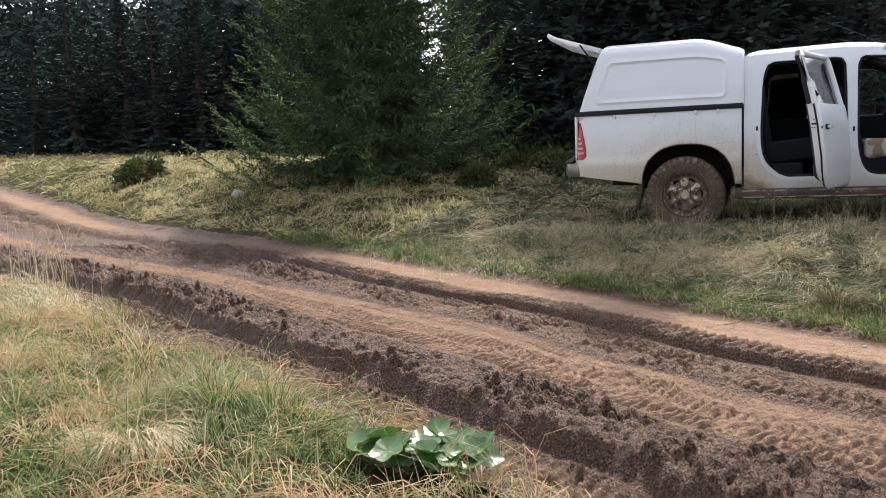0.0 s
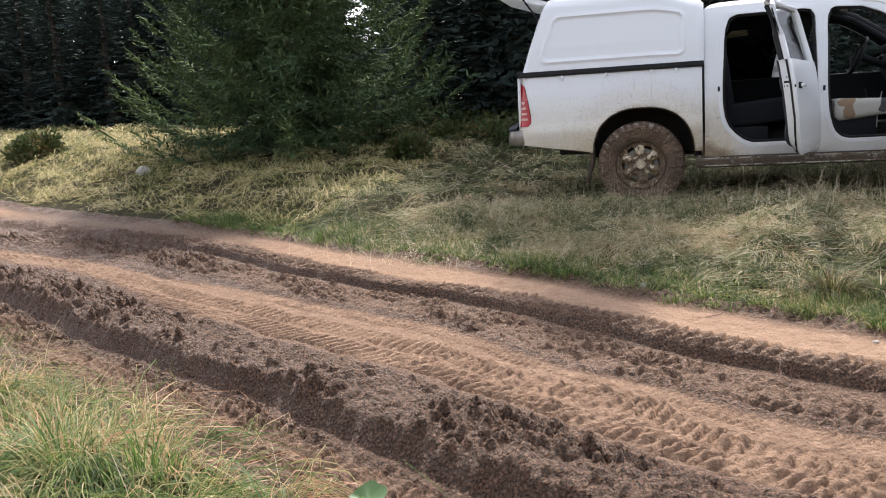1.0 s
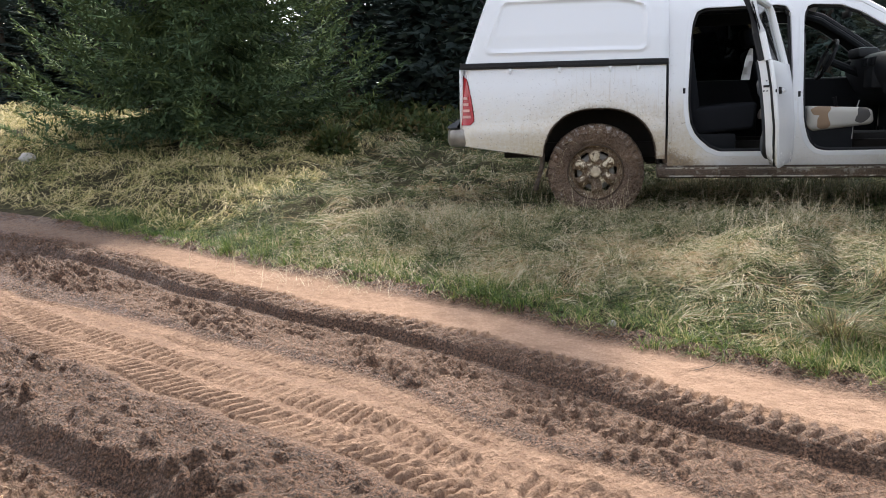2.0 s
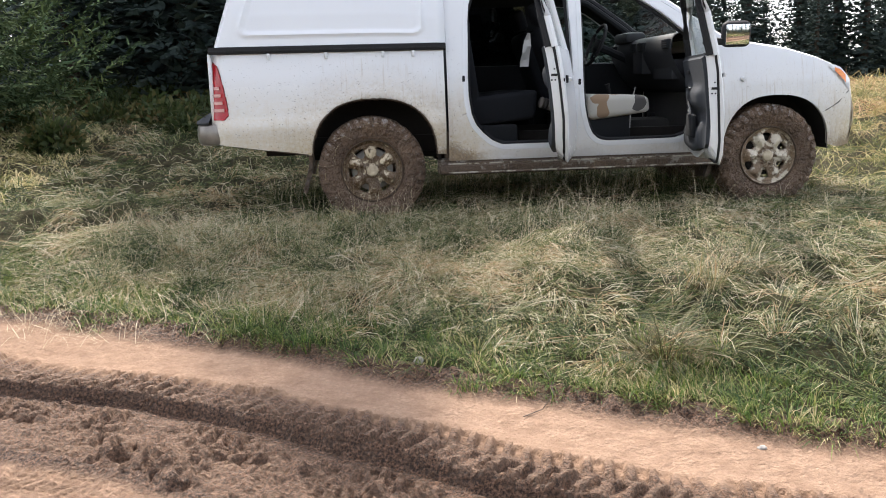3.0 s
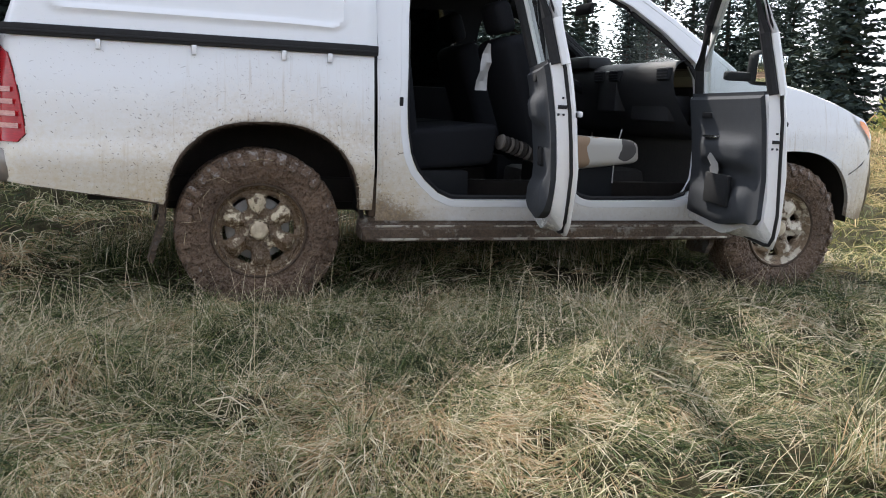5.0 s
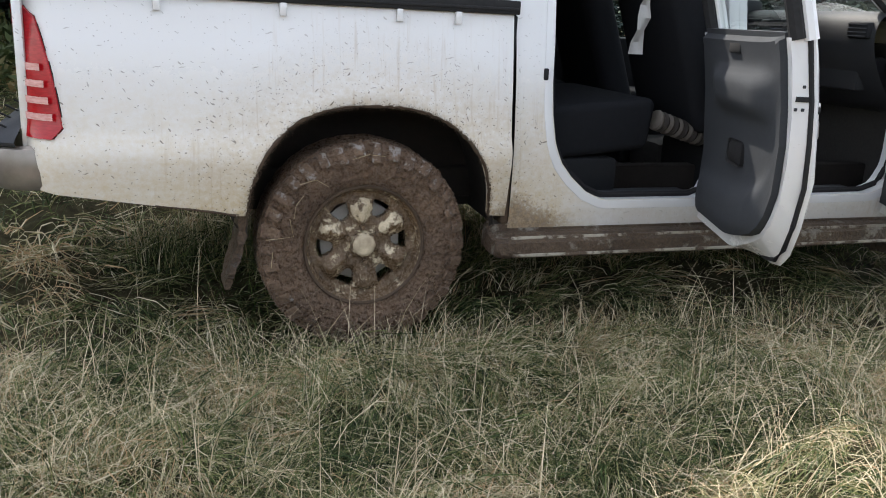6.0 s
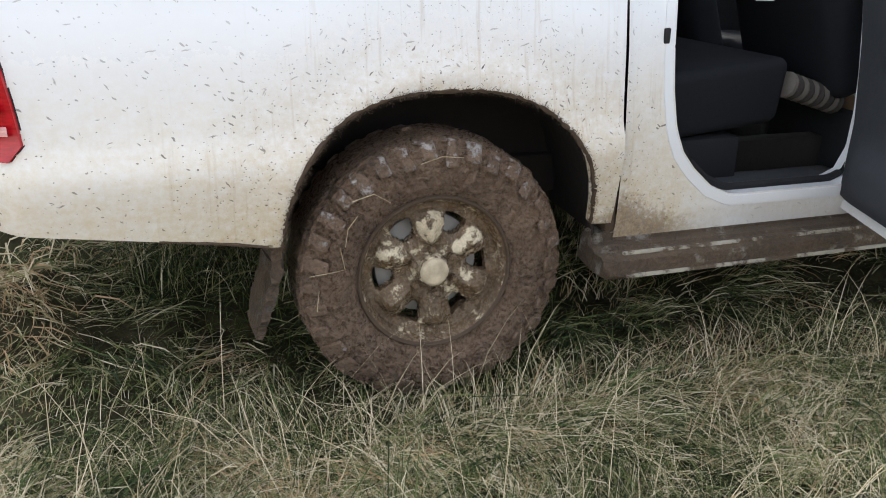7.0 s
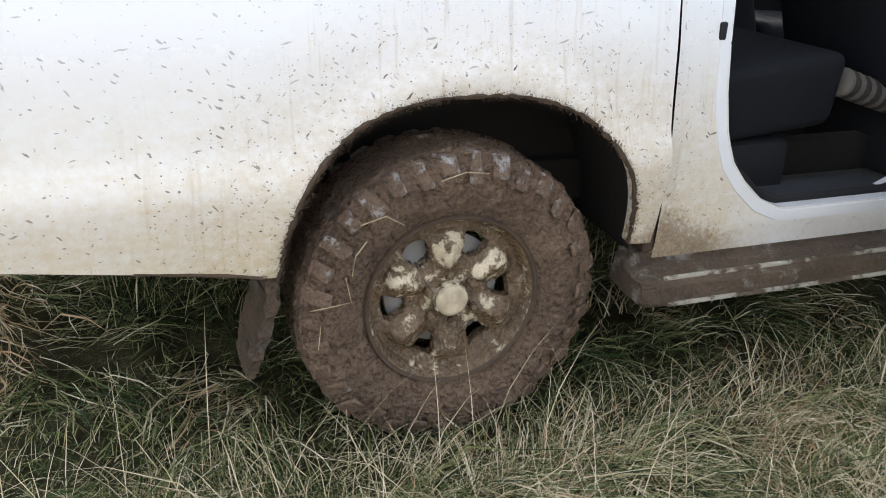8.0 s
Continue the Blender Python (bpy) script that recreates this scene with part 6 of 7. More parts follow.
def bush(name, label, at, size, n, leaf, mat, seed, stems=9):
    rs = np.random.RandomState(seed)
    b = empty(name, label, "bush", at=(0, 0, 0))
    bm = bmesh.new()
    for k in range(stems):
        a, r = rs.uniform(0, 6.28), rs.uniform(0.2, 0.8)
        add_tube(bm, [(0.05 * math.cos(a), 0.05 * math.sin(a), -0.05), (r * size[0] * 0.5 * math.cos(a), r * size[1] * 0.5 * math.sin(a), size[2] * 0.5), (r * size[0] * math.cos(a), r * size[1] * math.sin(a), size[2] * rs.uniform(0.6, 0.95))], [0.012, 0.008, 0.003], 5)
    part("stems", bm, BARK, b)
    lv = new("leaves", quads_mesh("leaves", leaf_clump(rs, n, size, leaf), mat))
    lv.parent = b
    b.location = at
    return b


bush("bramble_bush", "low heather bush, reddish on top, in sunlit grass", on_ground(-10.3, 4.1), (0.75, 0.6, 0.62), 2600, 0.09, BUSH, 61)
bush("fern_clump", "dark green fern clump at the foot of the spruce", on_ground(-3.35, 3.3), (0.45, 0.4, 0.5), 1500, 0.10, BUSH, 62)
bush("sapling", "leafy sapling with yellowing leaves in tall grass", on_ground(12.9, 8.6), (0.8, 0.7, 1.55), 900, 0.12, BRIGHT_BUSH, 63, 14)
bush("sapling", "leafy sapling with yellowing leaves in tall grass", on_ground(15.2, 9.8), (1.1, 0.9, 1.8), 1200, 0.12, BRIGHT_BUSH, 64, 14)
rs = np.random.RandomState(71)
under = []
for k in range(70):
    x, y = rs.uniform(-24, 7), rs.uniform(6.6, 8.6)
    if x < -5:
        continue
    q = leaf_clump(rs, 380, (rs.uniform(0.5, 0.9), rs.uniform(0.4, 0.7), rs.uniform(0.3, 0.75)), 0.13)
    under.append(q + np.array(on_ground(x, y)))
for k in range(16):
    x, y = rs.uniform(-4.2, 0.2), rs.uniform(4.6, 6.6)
    q = leaf_clump(rs, 420, (rs.uniform(0.4, 0.8), rs.uniform(0.4, 0.6), rs.uniform(0.25, 0.5)), 0.11)
    under.append(q + np.array(on_ground(x, y)))
tagged(new("undergrowth", quads_mesh("undergrowth", np.concatenate(under), BUSH)), "dark low undergrowth along the forest edge", "undergrowth", "", "stuff")


# ---- grass ----
def blades(rs, x, y, length, width, lean, heading, curl=1.0, levels=((0.0, 1.0), (0.42, 0.85), (0.75, 0.55), (1.0, 0.08)), base=0.35):
    """Bent tapering blades as one array of quads: three levels and a tip."""
    n = len(x)
    z = height(x, y) - 0.01
    root = np.stack([x, y, z], 1)
    out = np.stack([np.cos(heading), np.sin(heading), np.zeros(n)], 1)
    side = np.stack([-np.sin(heading + rs.normal(0, 0.5, n)), np.cos(heading), np.zeros(n)], 1)
    lev = []
    for u, w in levels:
        ang = lean * (base + (1 - base) * curl * u)
        p = root + out * (length * u * np.sin(ang))[:, None] + np.array([0, 0, 1.0]) * (length * u * np.cos(np.minimum(ang, 1.75)))[:, None]
        lev.append((p - side * (width * w)[:, None], p + side * (width * w)[:, None]))
    v = np.stack([q for pair in lev for q in pair], 1)
    return v


def blade_mesh(name, vs, mat, label, category="grass", tones=None):
    v = np.concatenate(vs)
    n = len(v)
    k = v.shape[1]
    base = (np.arange(n) * k)[:, None, None]
    f = np.array([[2 * i, 2 * i + 1, 2 * i + 3, 2 * i + 2] for i in range(k // 2 - 1)])[None] + base
    me = raw_mesh(name, v.reshape(-1, 3), f.reshape(-1, 4), True)
    me.materials.append(mat)
    tone = np.concatenate(tones) if tones else 0.5 + 1.3 * fbm(v[:, 0, 0], v[:, 0, 1], 3.0, 3)
    me.attributes.new("tone", "FLOAT", "POINT").data.foreach_set("value", np.repeat(np.clip(tone, 0, 1), k).astype(np.float32))
    return tagged(new(name, me), label, category, "", "stuff")


def scatter(rs, n, x0, x1, y0, y1, keep):
    x, y = rs.uniform(x0, x1, n), rs.uniform(y0, y1, n)
    k = keep(x, y) > rs.rand(n)
    return x[k], y[k]


def verge(x, y):
    return -across(x, y)


rs = np.random.RandomState(91)
sets = []
# matted meadow round the truck: tufts whose blades fall outwards, over a short lower layer
LOW = ((0.0, 1.0), (0.55, 0.8), (1.0, 0.08))


def lie_of(x, y):
    """The way the grass has fallen: down the sides of the mounds, swirling from place to place."""
    e = 0.06
    gx, gy = height(x + e, y) - height(x - e, y), height(x, y + e) - height(x, y - e)
    swirl = 2 * np.pi * (vnoise(x * 1.15 + 5, y * 1.15) * 1.7 + 0.85)
    return np.arctan2(-gy / e * 1.6 + np.sin(swirl), -gx / e * 1.6 + np.cos(swirl))


def fallen(rs, n, box, keep, per, length, width, lift=0.03, spread=0.045, loose=0.28, levels=((0.0, 0.8), (0.33, 1.0), (0.68, 0.75), (1.0, 0.08))):
    """Locks of long fallen grass: blades lying side by side over the ground, arched a little, tips trailing. Gives the blades and a tone for each."""
    x, y = scatter(rs, n, *box, keep)
    k = len(x)
    way = lie_of(x, y) + rs.normal(0, 0.45, k)
    rep = lambda q: np.repeat(q, per)
    m = k * per
    px, py = rep(x) + rs.normal(0, spread, m), rep(y) + rs.normal(0, spread, m)
    hd = rep(way) + rs.normal(0, loose, m)
    bend = rep(rs.normal(0, 0.5, k)) + rs.normal(0, 0.3, m)
    ln = length * rep(rs.uniform(0.6, 1.35, k)) * rs.uniform(0.5, 1.15, m)
    up = lift * rep(rs.uniform(0.2, 1.9, k)) * rs.uniform(0.3, 1.4, m)
    twist = rs.uniform(-1.2, 1.2, m)
    wd = width * rs.uniform(0.6, 1.4, m)
    lev = []
    for u, w in levels:
        a = hd + bend * u
        cx, cy = px + np.cos(a) * ln * u, py + np.sin(a) * ln * u
        z = height(cx, cy) + 0.004 + up * (2.9 * u * (1.12 - u)) + 0.25 * up
        side = np.stack([-np.sin(a) * np.cos(twist), np.cos(a) * np.cos(twist), np.sin(twist)], 1) * (wd * w)[:, None]
        p = np.stack([cx, cy, z], 1)
        lev.append((p - side, p + side))
    return np.stack([q for pair in lev for q in pair], 1), rep(np.clip(rs.normal(0.40, 0.27, k) + 0.9 * fbm(x + 3, y, 1.2, 2) + 0.7 * (cells(x + 0.09 * vnoise(x * 5, y * 5), y + 0.09 * vnoise(x * 5 + 30, y * 5), 0.36)[1] - 0.5), 0, 1))


def tufts_of(rs, n, box, keep, per, length, width, spread, mound, lean0=1.48, drift=0.9):
    """Tussocks: each a low mound whose blades fall outwards and with the lie of the grass. Gives the blades and a tone for each."""
    x, y = scatter(rs, n, *box, keep)
    big = (1.0 + 0.9 * np.clip(fbm(x, y, 1.6, 3), -0.45, 0.6)) * rs.uniform(0.65, 1.35, len(x))
    k = len(x)
    sway = 2 * np.pi * (vnoise(x * 0.9 + 5, y * 0.9) * 1.5 + 0.5) + rs.normal(0, 0.5, k)
    a, q = rs.uniform(0, 6.28, k * per), rs.rand(k * per) ** 0.6
    r = q * np.repeat(spread * big, per)
    ox, oy = np.cos(a) + drift * np.cos(np.repeat(sway, per)), np.sin(a) + drift * np.sin(np.repeat(sway, per))
    ln = rs.uniform(0.45, 1.15, k * per) * np.repeat(length * big, per)
    lean = np.clip(np.repeat(rs.normal(lean0, 0.22, k), per) * (0.75 + 0.35 * q) + rs.normal(0, 0.25, k * per), 0.1, 1.95)
    v = blades(rs, np.repeat(x, per) + r * np.cos(a), np.repeat(y, per) + r * np.sin(a), ln, width * rs.uniform(0.6, 1.4, k * per), lean, np.arctan2(oy, ox) + rs.normal(0, 0.22, k * per))
    v[:, :, 2] += (np.repeat(mound * big, per) * (1 - q ** 2))[:, None]
    return v, np.repeat(np.clip(rs.normal(0.48, 0.22, k) + 0.5 * fbm(x + 3, y, 0.8, 2), 0, 1), per)


meadow = lambda a, b: step(0.12, 0.5, verge(a, b) + 0.25 * fbm(a, b, 3, 2))
clear = lambda a, b: meadow(a, b) * (np.hypot(np.clip(np.abs(a - 1.5) - 1.9, 0, 9), np.clip(b + 0.05, -9, 9) * (b < 0.2)) > 0.16)
tones = []
# the last set's darker palette stands for shade on the slope behind
for args in ((4600, (-3.6, 4.8, -4.4, -0.1), clear, 20, 0.20, 0.0017), (1500, (-2.1, 1.8, -1.8, -0.1), clear, 24, 0.20, 0.0011, 0.03, 0.035), (900, (-3.6, 4.8, -4.4, -0.1), clear, 12, 0.34, 0.0014, 0.06, 0.02), (1000, (-1.7, 1.5, -1.15, -0.08), clear, 22, 0.15, 0.0009, 0.045, 0.05, 0.7), (500, (-3.4, 4.4, 0.1, 1.3), meadow, 22, 0.2, 0.0018), (1500, (-3.2, 3.8, 0.9, 6.5), meadow, 14, 0.19, 0.003, 0.05, 0.08, 0.9)):
    v, t = fallen(rs, *args)
    sets.append(v), tones.append(t + (0.22 if args[5] < 0.0012 else -0.17))
for args in ((170, (-3.6, 4.6, -4.4, -0.3), clear, 60, 0.17, 0.0016, 0.05, 0.03, 1.2), (150, (-2.0, 1.7, -1.7, -0.25), clear, 50, 0.13, 0.0011, 0.05, 0.02, 1.1)):
    v, t = tufts_of(rs, *args)
    sets.append(v), tones.append(t)
for n, box, lo, hi, wd in ((17000, (-3.4, 4.2, -4.2, 1.2), 0.04, 0.10, 0.0016), (17000, (-1.9, 1.6, -1.6, 0.4), 0.04, 0.10, 0.0012)):
    x, y = scatter(rs, n, box[0], box[1], box[2], box[3], meadow)
    sets.append(blades(rs, x, y, rs.uniform(lo, hi, len(x)), wd * rs.uniform(0.7, 1.5, len(x)), np.clip(rs.normal(1.3, 0.35, len(x)), 0.1, 1.85), lie_of(x, y) + rs.normal(0, 0.9, len(x))))
    tones.append(rs.uniform(0.0, 0.55, len(x)) + (0.2 if wd < 0.0014 else 0.0))
# uncropped grass against the wheels and under the truck
for n, box, lo, hi, lean in ((2600, (-0.75, 3.6, -0.2, 0.05), 0.08, 0.20, 1.0), (5000, (-0.9, 3.6, 0.75, 1.75), 0.14, 0.30, 0.7)):
    x, y = scatter(rs, n, *box, lambda a, b: a * 0 + 1.0)
    sets.append(blades(rs, x, y, rs.uniform(lo, hi, len(x)), rs.uniform(0.001, 0.002, len(x)), np.clip(rs.normal(lean, 0.35, len(x)), 0.05, 1.8), rs.uniform(0, 6.28, len(x))))
    tones.append(rs.uniform(0.1, 0.8, len(x)))
blade_mesh("meadow_grass", sets, DRY_GRASS, "matted dry and green meadow grass round the truck", "grass", tones)
# clumps of green along the edge of the track, ragged towards the mud
sets, tones = [], []
low = [0, 1, 2, 3, 6, 7]
ragged = lambda a, b: step(-0.12, 0.0, verge(a, b) + 0.16 * fbm(a, b, 3.2, 3)) * (1 - step(0.30, 0.62, verge(a, b) + 0.35 * fbm(a + 5, b, 1.7, 3)))
for args in ((14000, (-5.2, 4.6, -4.8, 0.6), ragged, 30, 0.085, 0.0019, 0.05, 0.015, 1.1, 0.5),):
    v, t = tufts_of(rs, *args)
    sets.append(v[:, low]), tones.append(np.clip(t * 0.75, 0, 1))
x, y = scatter(rs, 9000, -5.2, 4.6, -4.8, 0.6, ragged)
hd = 4.2 + rs.normal(0, 0.7, len(x))
sets.append(blades(rs, x, y, rs.uniform(0.06, 0.19, len(x)), rs.uniform(0.0010, 0.0018, len(x)), np.clip(rs.normal(1.45, 0.25, len(x)), 0.3, 1.9), hd, 1.0, LOW))
tones.append(rs.uniform(0.6, 1.0, len(x)))
x, y = scatter(rs, 22000, -3.4, 4.2, -3.4, 1.2, lambda a, b: step(0.3, 0.7, verge(a, b)) * step(0.05, 0.3, fbm(a + 30, b, 1.5, 3)))
sets.append(blades(rs, x, y, rs.uniform(0.06, 0.15, len(x)), rs.uniform(0.0012, 0.0022, len(x)), np.clip(rs.normal(1.2, 0.4, len(x)), 0.05, 1.7), rs.uniform(0, 6.28, len(x)), 1.0, LOW))
tones.append(rs.uniform(0.1, 0.6, len(x)))
blade_mesh("verge_grass", sets, GREEN_GRASS, "short green grass along the edge of the track", "grass", tones)
# grass beyond, coarser
sets, tones = [], []
SHORT = ((0.0, 0.8), (0.5, 1.0), (1.0, 0.08))
off_track = lambda a, b: step(0.0, 0.4, verge(a, b))
uphill = lambda a, b: step(0.0, 0.4, verge(a, b)) * ((a > 3.8) | (b > 6.0)) * (1 - 0.6 * step(6.0, 10.0, a + 0.5 * b))
for args in ((3600, (-12, -3.0, -2.6, 9.0), off_track, 16, 0.18, 0.0036, 0.06, 0.09, 1.0, SHORT), (900, (-26, -12, 1.0, 13.0), off_track, 14, 0.40, 0.008, 0.08, 0.16, 0.6, SHORT), (3000, (-3.4, 10.0, -3.4, 8.0), uphill, 16, 0.18, 0.0032, 0.05, 0.08, 0.9, SHORT)):
    v, t = fallen(rs, *args)
    # sun on the left slope, shade behind the truck, put into the tone
    sets.append(v), tones.append(np.clip(t + 0.08 - 0.40 * step(-3.4, -1.8, v[:, 0, 0]), 0, 1))
for n, box, keep in ((14000, (-14, -3.0, -3.0, 9.0), off_track), (14000, (-3.4, 12.0, -3.0, 8.0), uphill)):
    x, y = scatter(rs, n, *box, keep)
    sets.append(blades(rs, x, y, rs.uniform(0.05, 0.15, len(x)), rs.uniform(0.0025, 0.0045, len(x)), np.clip(rs.normal(1.2, 0.35, len(x)), 0.05, 1.6), lie_of(x, y) + rs.normal(0, 0.8, len(x)), 1.0, LOW))
    tones.append(np.clip(0.35 + 1.2 * fbm(x, y, 2.0, 3) - 0.28 * step(-3.4, -1.8, x), 0, 1))
blade_mesh("hillside_grass", sets, HILL_GRASS, "rough hillside grass below the forest", "grass", tones)
sets, tones = [], []
sunny = lambda a, b: step(0.0, 0.4, verge(a, b)) * step(5.5, 9.0, a + 0.5 * b)
for args in ((2600, (4.6, 16, -3.0, 15), sunny, 16, 0.34, 0.0042, 0.09, 0.10, 0.7, SHORT), (1300, (12, 46, 6, 36), sunny, 14, 0.75, 0.012, 0.22, 0.3, 0.8, SHORT)):
    v, t = fallen(rs, *args)
    sets.append(v), tones.append(t)
x, y = scatter(rs, 9000, 5.5, 20, -1, 16, sunny)
sets.append(blades(rs, x, y, rs.uniform(0.15, 0.45, len(x)), rs.uniform(0.002, 0.004, len(x)), np.clip(rs.normal(0.6, 0.35, len(x)), 0.05, 1.5), rs.uniform(0, 6.28, len(x)), 1.0, LOW))
tones.append(rs.uniform(0.2, 1.0, len(x)))
blade_mesh("golden_grass", sets, FAR_GRASS, "tall golden grass in open sun", "grass", tones)
# near side of the track
sets = []
near_keep = lambda a, b: step(3.02, 3.4, across(a, b) + 0.12 * fbm(a, b, 3, 2)) * (np.hypot(a + 0.55, b + 6.0) > 0.27)
tones = []
for args in ((240, (-6.0, 0.8, -7.4, -2.8), near_keep, 80, 0.21, 0.0022, 0.11, 0.05, 1.35, 0.7), (340, (-6.0, 0.8, -7.4, -2.8), near_keep, 40, 0.19, 0.002, 0.06, 0.0, 1.1, 0.4)):
    v, t = tufts_of(rs, *args)
    sets.append(v), tones.append(t)
for args in ((700, (-6.0, 0.8, -7.4, -2.8), near_keep, 20, 0.30, 0.0019, 0.07, 0.05, 0.4), (500, (-6.0, 0.8, -7.4, -2.8), near_keep, 10, 0.42, 0.0014, 0.12, 0.03, 0.4)):
    v, t = fallen(rs, *args)
    sets.append(v), tones.append(t)
for n, box, lo, hi, wd in ((20000, (-6.0, 1.2, -7.6, -2.6), 0.06, 0.2, 0.0022), (16000, (-14, -6.0, -6.0, 0.5), 0.1, 0.3, 0.005), (16000, (-7, 6, -12, -7.2), 0.1, 0.25, 0.004)):
    x, y = scatter(rs, n, *box, near_keep)
    hd = 2 * np.pi * (vnoise(x * 1.5 + 9, y * 1.5) * 1.6 + 0.5) + rs.normal(0, 0.8, len(x))
    sets.append(blades(rs, x, y, rs.uniform(lo, hi, len(x)) * (1 + 0.8 * np.clip(fbm(x, y, 2, 3), -0.3, 0.6)), wd * rs.uniform(0.7, 1.4, len(x)), np.clip(rs.normal(1.0, 0.4, len(x)), 0.05, 1.7), hd))
    tones.append(np.clip(0.45 + 1.2 * fbm(x, y, 1.5, 3), 0, 1))
blade_mesh("roadside_grass", sets, LONG_GRASS, "long green and straw-coloured grass beside the track", "grass", tones)


def tussock(name, label, at, n, length, spread, mat, seed, width=0.0022, group=""):
    rs = np.random.RandomState(seed)
    a, r = rs.uniform(0, 6.28, n), rs.rand(n) ** 0.5 * spread
    way, fall = rs.uniform(3.6, 5.8), 0.3 if mat == RUSH else 1.1
    v = blades(rs, at[0] + r * np.cos(a), at[1] + r * np.sin(a), length * rs.uniform(0.5, 1.15, n), width * rs.uniform(0.7, 1.4, n), np.clip((0.75 if mat == RUSH else 1.25) + 0.55 * r / spread + rs.normal(0, 0.25, n), 0.02, 1.85), np.arctan2(np.sin(a) + fall * math.sin(way), np.cos(a) + fall * math.cos(way)) + rs.normal(0, 0.25, n))
    ob = blade_mesh(name, [v], mat, label, "grass tuft")
    del ob["kind"]
    return tagged(ob, group=group)


tufts = [("rush_tuft", "dark rush tuft in matted grass", 1.25, -2.66, 420, 0.26, 0.10, RUSH), ("rush_tuft", "dark rush tuft in matted grass", 1.93, -1.88, 420, 0.26, 0.11, RUSH), ("rush_tuft", "dark rush tuft in matted grass", 3.9, -1.6, 380, 0.28, 0.10, RUSH),
         ("grass_tussock", "pale dry tussock of grass", 1.16, -1.56, 500, 0.24, 0.14, DRY_GRASS), ("grass_tussock", "bleached straw tussock catching the sun", 1.10, -2.25, 320, 0.20, 0.16, DRY_GRASS), ("grass_tussock", "pale dry tussock of grass", 0.72, -2.2, 380, 0.22, 0.13, DRY_GRASS),
         ("grass_tussock", "pale dry tussock of grass", 2.9, -0.75, 520, 0.26, 0.15, DRY_GRASS), ("grass_tussock", "pale upright tuft by the rear wheel", -0.68, -0.33, 160, 0.24, 0.05, STRAW), ("grass_tussock", "pale dry tussock of grass", 2.5, -1.7, 420, 0.22, 0.14, DRY_GRASS),
         ("grass_tussock", "pale dry tussock of grass", 1.75, -1.3, 420, 0.22, 0.14, DRY_GRASS), ("grass_tussock", "straw tussock above the verge", 0.35, -1.95, 340, 0.22, 0.12, DRY_GRASS), ("grass_tussock", "pale dry tussock of grass", 2.6, -2.7, 450, 0.26, 0.14, DRY_GRASS),
         ("grass_tussock", "pale dry tussock of grass", -0.35, -1.5, 400, 0.22, 0.12, DRY_GRASS), ("grass_tussock", "bright green tuft at the verge", 1.0, -2.75, 420, 0.16, 0.12, GREEN_GRASS), ("grass_tussock", "long green tuft beside the track", -2.6, -5.2, 700, 0.36, 0.16, GREEN_GRASS),
         ("grass_tussock", "long green tuft beside the track", -1.7, -5.75, 700, 0.34, 0.16, GREEN_GRASS), ("grass_tussock", "orange-brown feathery tuft of grass", -1.75, -6.25, 500, 0.30, 0.10, STRAW), ("grass_tussock", "green tuft beside the track", -1.1, -5.85, 500, 0.24, 0.14, GREEN_GRASS),
         ("grass_tussock", "tall dry tuft beside the track", -5.2, -3.4, 500, 0.55, 0.3, STRAW), ("grass_tussock", "tall dry tuft beside the track", -4.3, -4.2, 500, 0.5, 0.3, STRAW)]
for k, (nm, lb, x, y, n, ln, sp, mt) in enumerate(tufts):
    tussock(nm, lb, (x, y), int(n * (0.7 if y > -3 and mt != RUSH else 1)), ln * (0.75 if y > -3 and mt != RUSH else 1), sp, mt, 200 + k, group="tufts in the meadow")
q = np.random.RandomState(120)
x, y = np.concatenate([q.normal(-6.5, 0.5, 300), q.normal(-4.9, 0.45, 260)]), np.concatenate([q.normal(-2.0, 0.4, 300), q.normal(-3.2, 0.4, 260)])
keep = across(x, y) > 3.0
x, y = x[keep], y[keep]
blade_mesh("tall_dry_stalks", [blades(q, x, y, q.uniform(0.35, 0.85, len(x)), q.uniform(0.0015, 0.003, len(x)), np.clip(q.normal(0.3, 0.2, len(x)), 0.02, 1.0), q.uniform(0, 6.28, len(x)))], STRAW, "tall bleached stalks at the edge of the track")
# thin upright stalks
rs = np.random.RandomState(131)
x, y = scatter(rs, 420, -3, 4.5, -1.6, 0.1, lambda a, b: a * 0 + 0.8)
x3, y3 = scatter(rs, 420, -1.8, 1.9, -1.3, -0.12, lambda a, b: a * 0 + 1.0)
x2, y2 = scatter(rs, 700, -5.5, 0, -6.6, -3.2, near_keep)
x, y = np.concatenate([x, x2, x3]), np.concatenate([y, y2, y3])
blade_mesh("dry_stalks", [blades(rs, x, y, rs.uniform(0.2, 0.48, len(x)), rs.uniform(0.0009, 0.0016, len(x)), np.clip(rs.normal(0.85, 0.4, len(x)), 0.02, 1.4), rs.uniform(0, 6.28, len(x)))], STRAW, "thin dry flower stalks standing over the grass")

x, y = scatter(rs, 3600, -2.2, 2.6, -2.1, -0.12, lambda a, b: a * 0 + 1.0)
v = blades(rs, x, y, rs.uniform(0.12, 0.32, len(x)), rs.uniform(0.0006, 0.0012, len(x)), np.clip(rs.normal(1.3, 0.25, len(x)), 0.3, 1.75), rs.uniform(0, 6.28, len(x)), 1.0, base=0.6)
v[:, :, 2] += rs.uniform(0.01, 0.09, len(x))[:, None]
blade_mesh("loose_straw", [v], STRAW, "loose bleached straws lying over the matted grass")

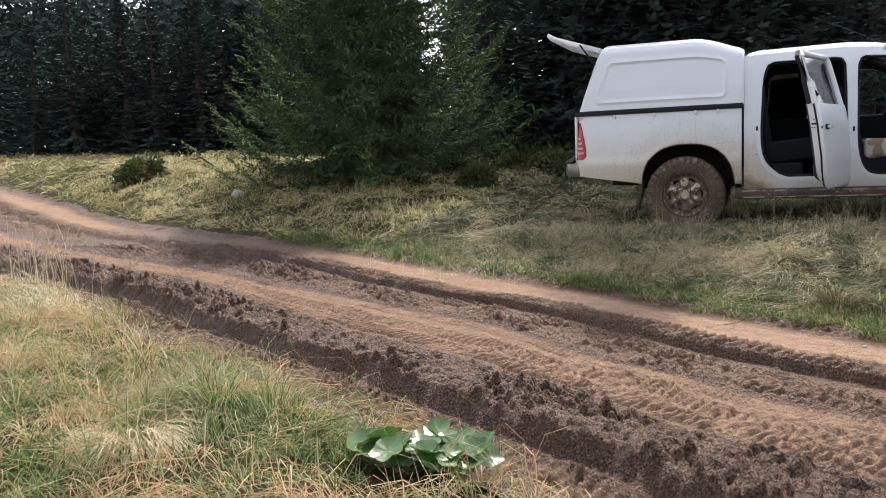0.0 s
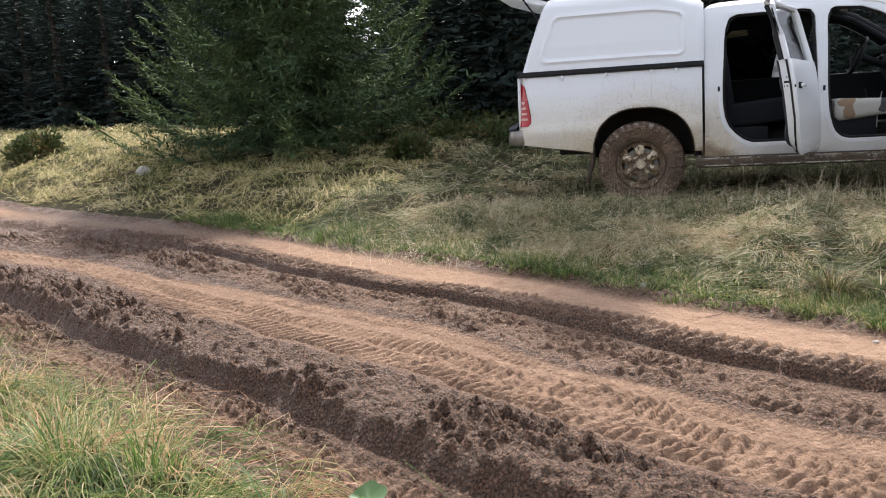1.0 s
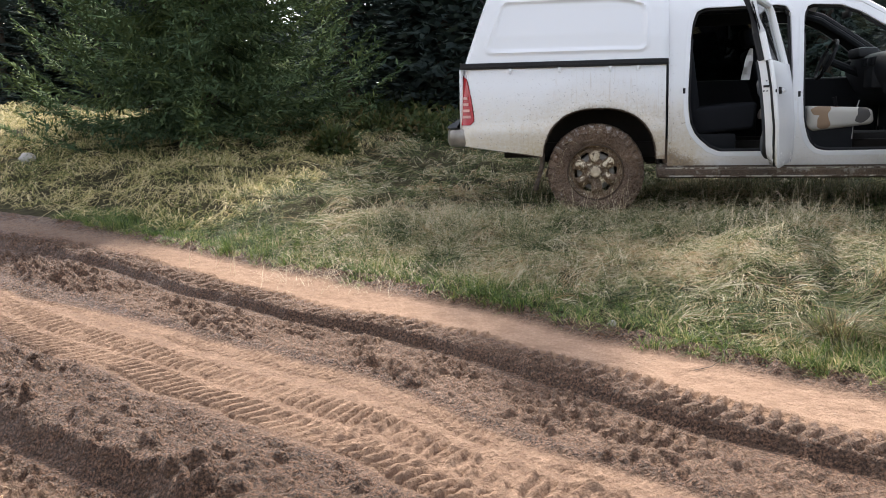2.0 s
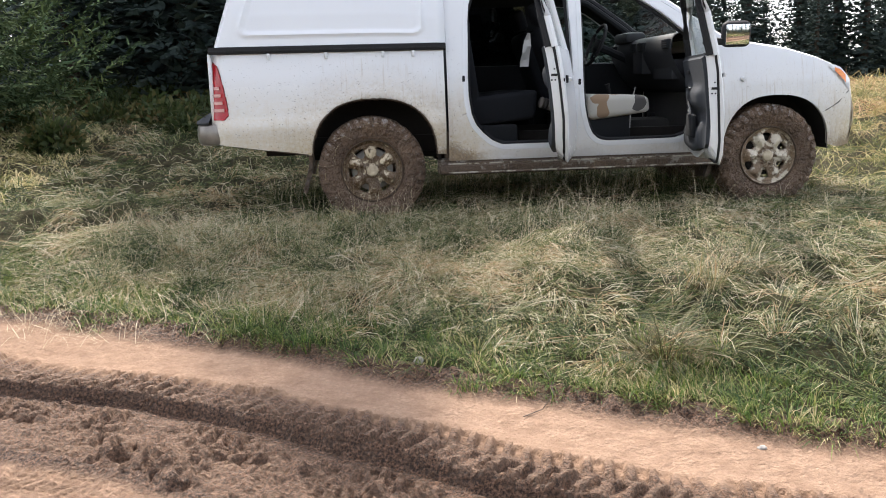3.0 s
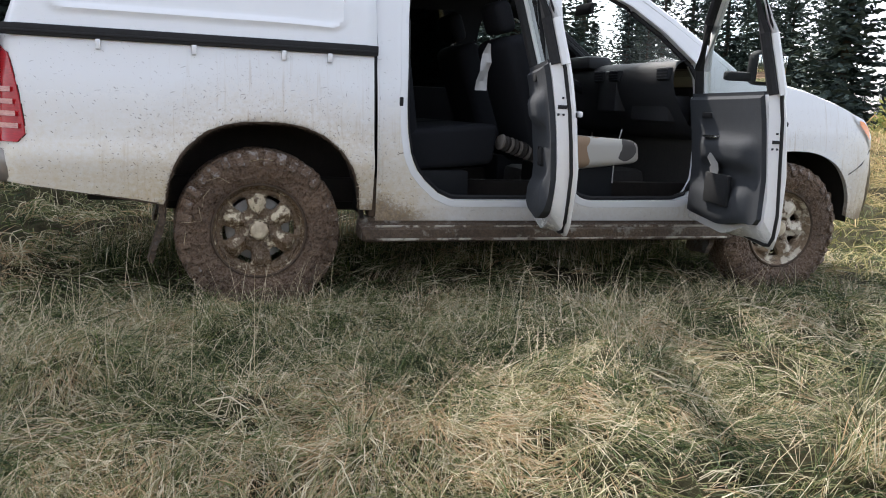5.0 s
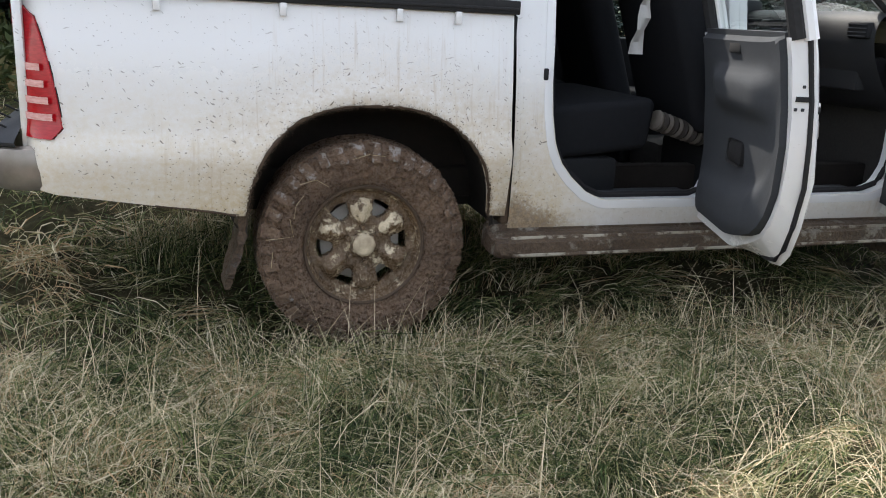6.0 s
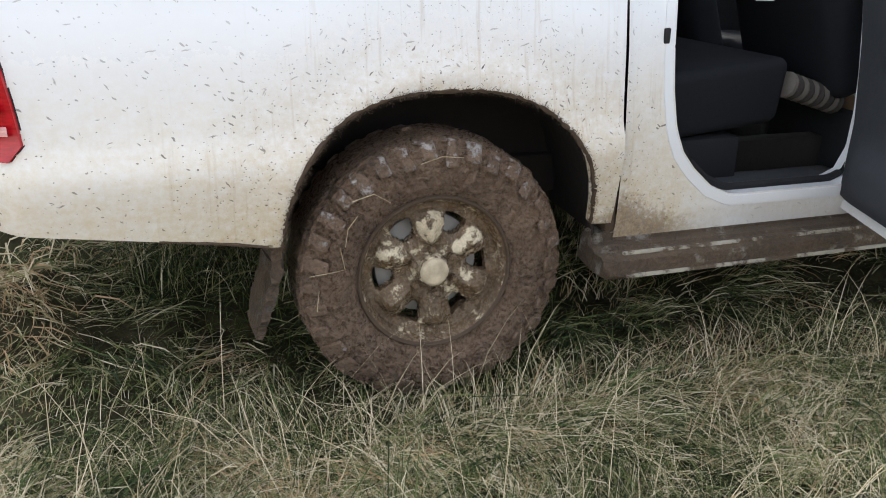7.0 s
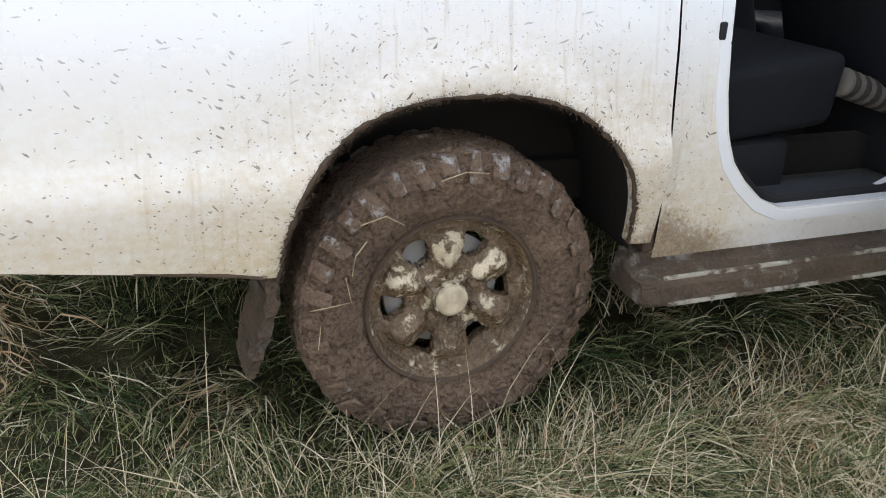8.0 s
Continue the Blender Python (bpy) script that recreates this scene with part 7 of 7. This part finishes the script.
# ---- small things ----
plant = empty("broad_leaf_plant", "low plant with broad glossy green leaves at the track", "plant")
rs = np.random.RandomState(151)
for k in range(40):
    a, r = rs.uniform(0, 6.28), 0.26 * rs.rand() ** 0.5
    c = Vector((-0.55 + r * math.cos(a) * 1.1, -6.0 + r * math.sin(a) * 0.8, 0))
    c.z = float(height(c.x, c.y)) + rs.uniform(0.05, 0.13)
    size = rs.uniform(0.038, 0.08)
    m = Matrix.Translation(c) @ pose(0, 0, 0, rs.uniform(-30, 40), rs.uniform(-32, 32), math.degrees(a))
    bm = bmesh.new()
    rows = []
    for i in range(7):
        q = i / 6
        rows.append([m @ Vector((q * size * (1 + 0.10 * math.sin(5 * b)) * math.cos(b) * 1.15, q * size * (1 + 0.10 * math.sin(5 * b)) * math.sin(b), 0.22 * size * q * q + 0.05 * size * q * math.cos(7 * b))) for b in [2 * math.pi * j / 20 for j in range(20)]])
    add_grid(bm, rows, True)
    part("leaf", bm, BIG_LEAF, plant)
    tube_part("stem", [(c.x, c.y, c.z), (-0.55 + 0.3 * (c.x + 0.55), -6.0 + 0.3 * (c.y + 6.0), float(height(-0.55, -6.0)))], 0.004, BIG_LEAF, plant)


def stone(at, size, seed, label):
    bm = bmesh.new()
    bmesh.ops.create_icosphere(bm, subdivisions=3, radius=1.0)
    for v in bm.verts:
        v.co *= 1 + 0.35 * noise.noise(v.co * 1.3 + Vector((seed, 0, 0)))
        v.co = Vector((v.co.x * size[0], v.co.y * size[1], v.co.z * size[2]))
    ob = part("stone", bm, STONE, None, label)
    ob.location = at
    return tagged(ob, category="stone")


stone(on_ground(-7.1, 2.45, -0.05), (0.11, 0.08, 0.08), 2, "pale grey stone lying under the spruce")
stone(on_ground(0.12, -2.48, -0.01), (0.022, 0.018, 0.018), 5, "small pale stone at the edge of the grass")
stone(on_ground(1.33, -3.42, -0.004), (0.016, 0.013, 0.008), 8, "small pale stone on the track")
tw = tube_part("twig", [(0.62 + dx, -2.80 + dy, float(height(0.62 + dx, -2.80 + dy)) + h) for dx, dy, h in ((0.02, 0.12, 0.05), (0.05, 0.0, 0.012), (0.04, -0.1, 0.008), (-0.03, -0.2, 0.008), (-0.12, -0.25, 0.008))], 0.002, BARK, None, "thin dry root curling over the sand", 5)
tagged(tw, category="twig")
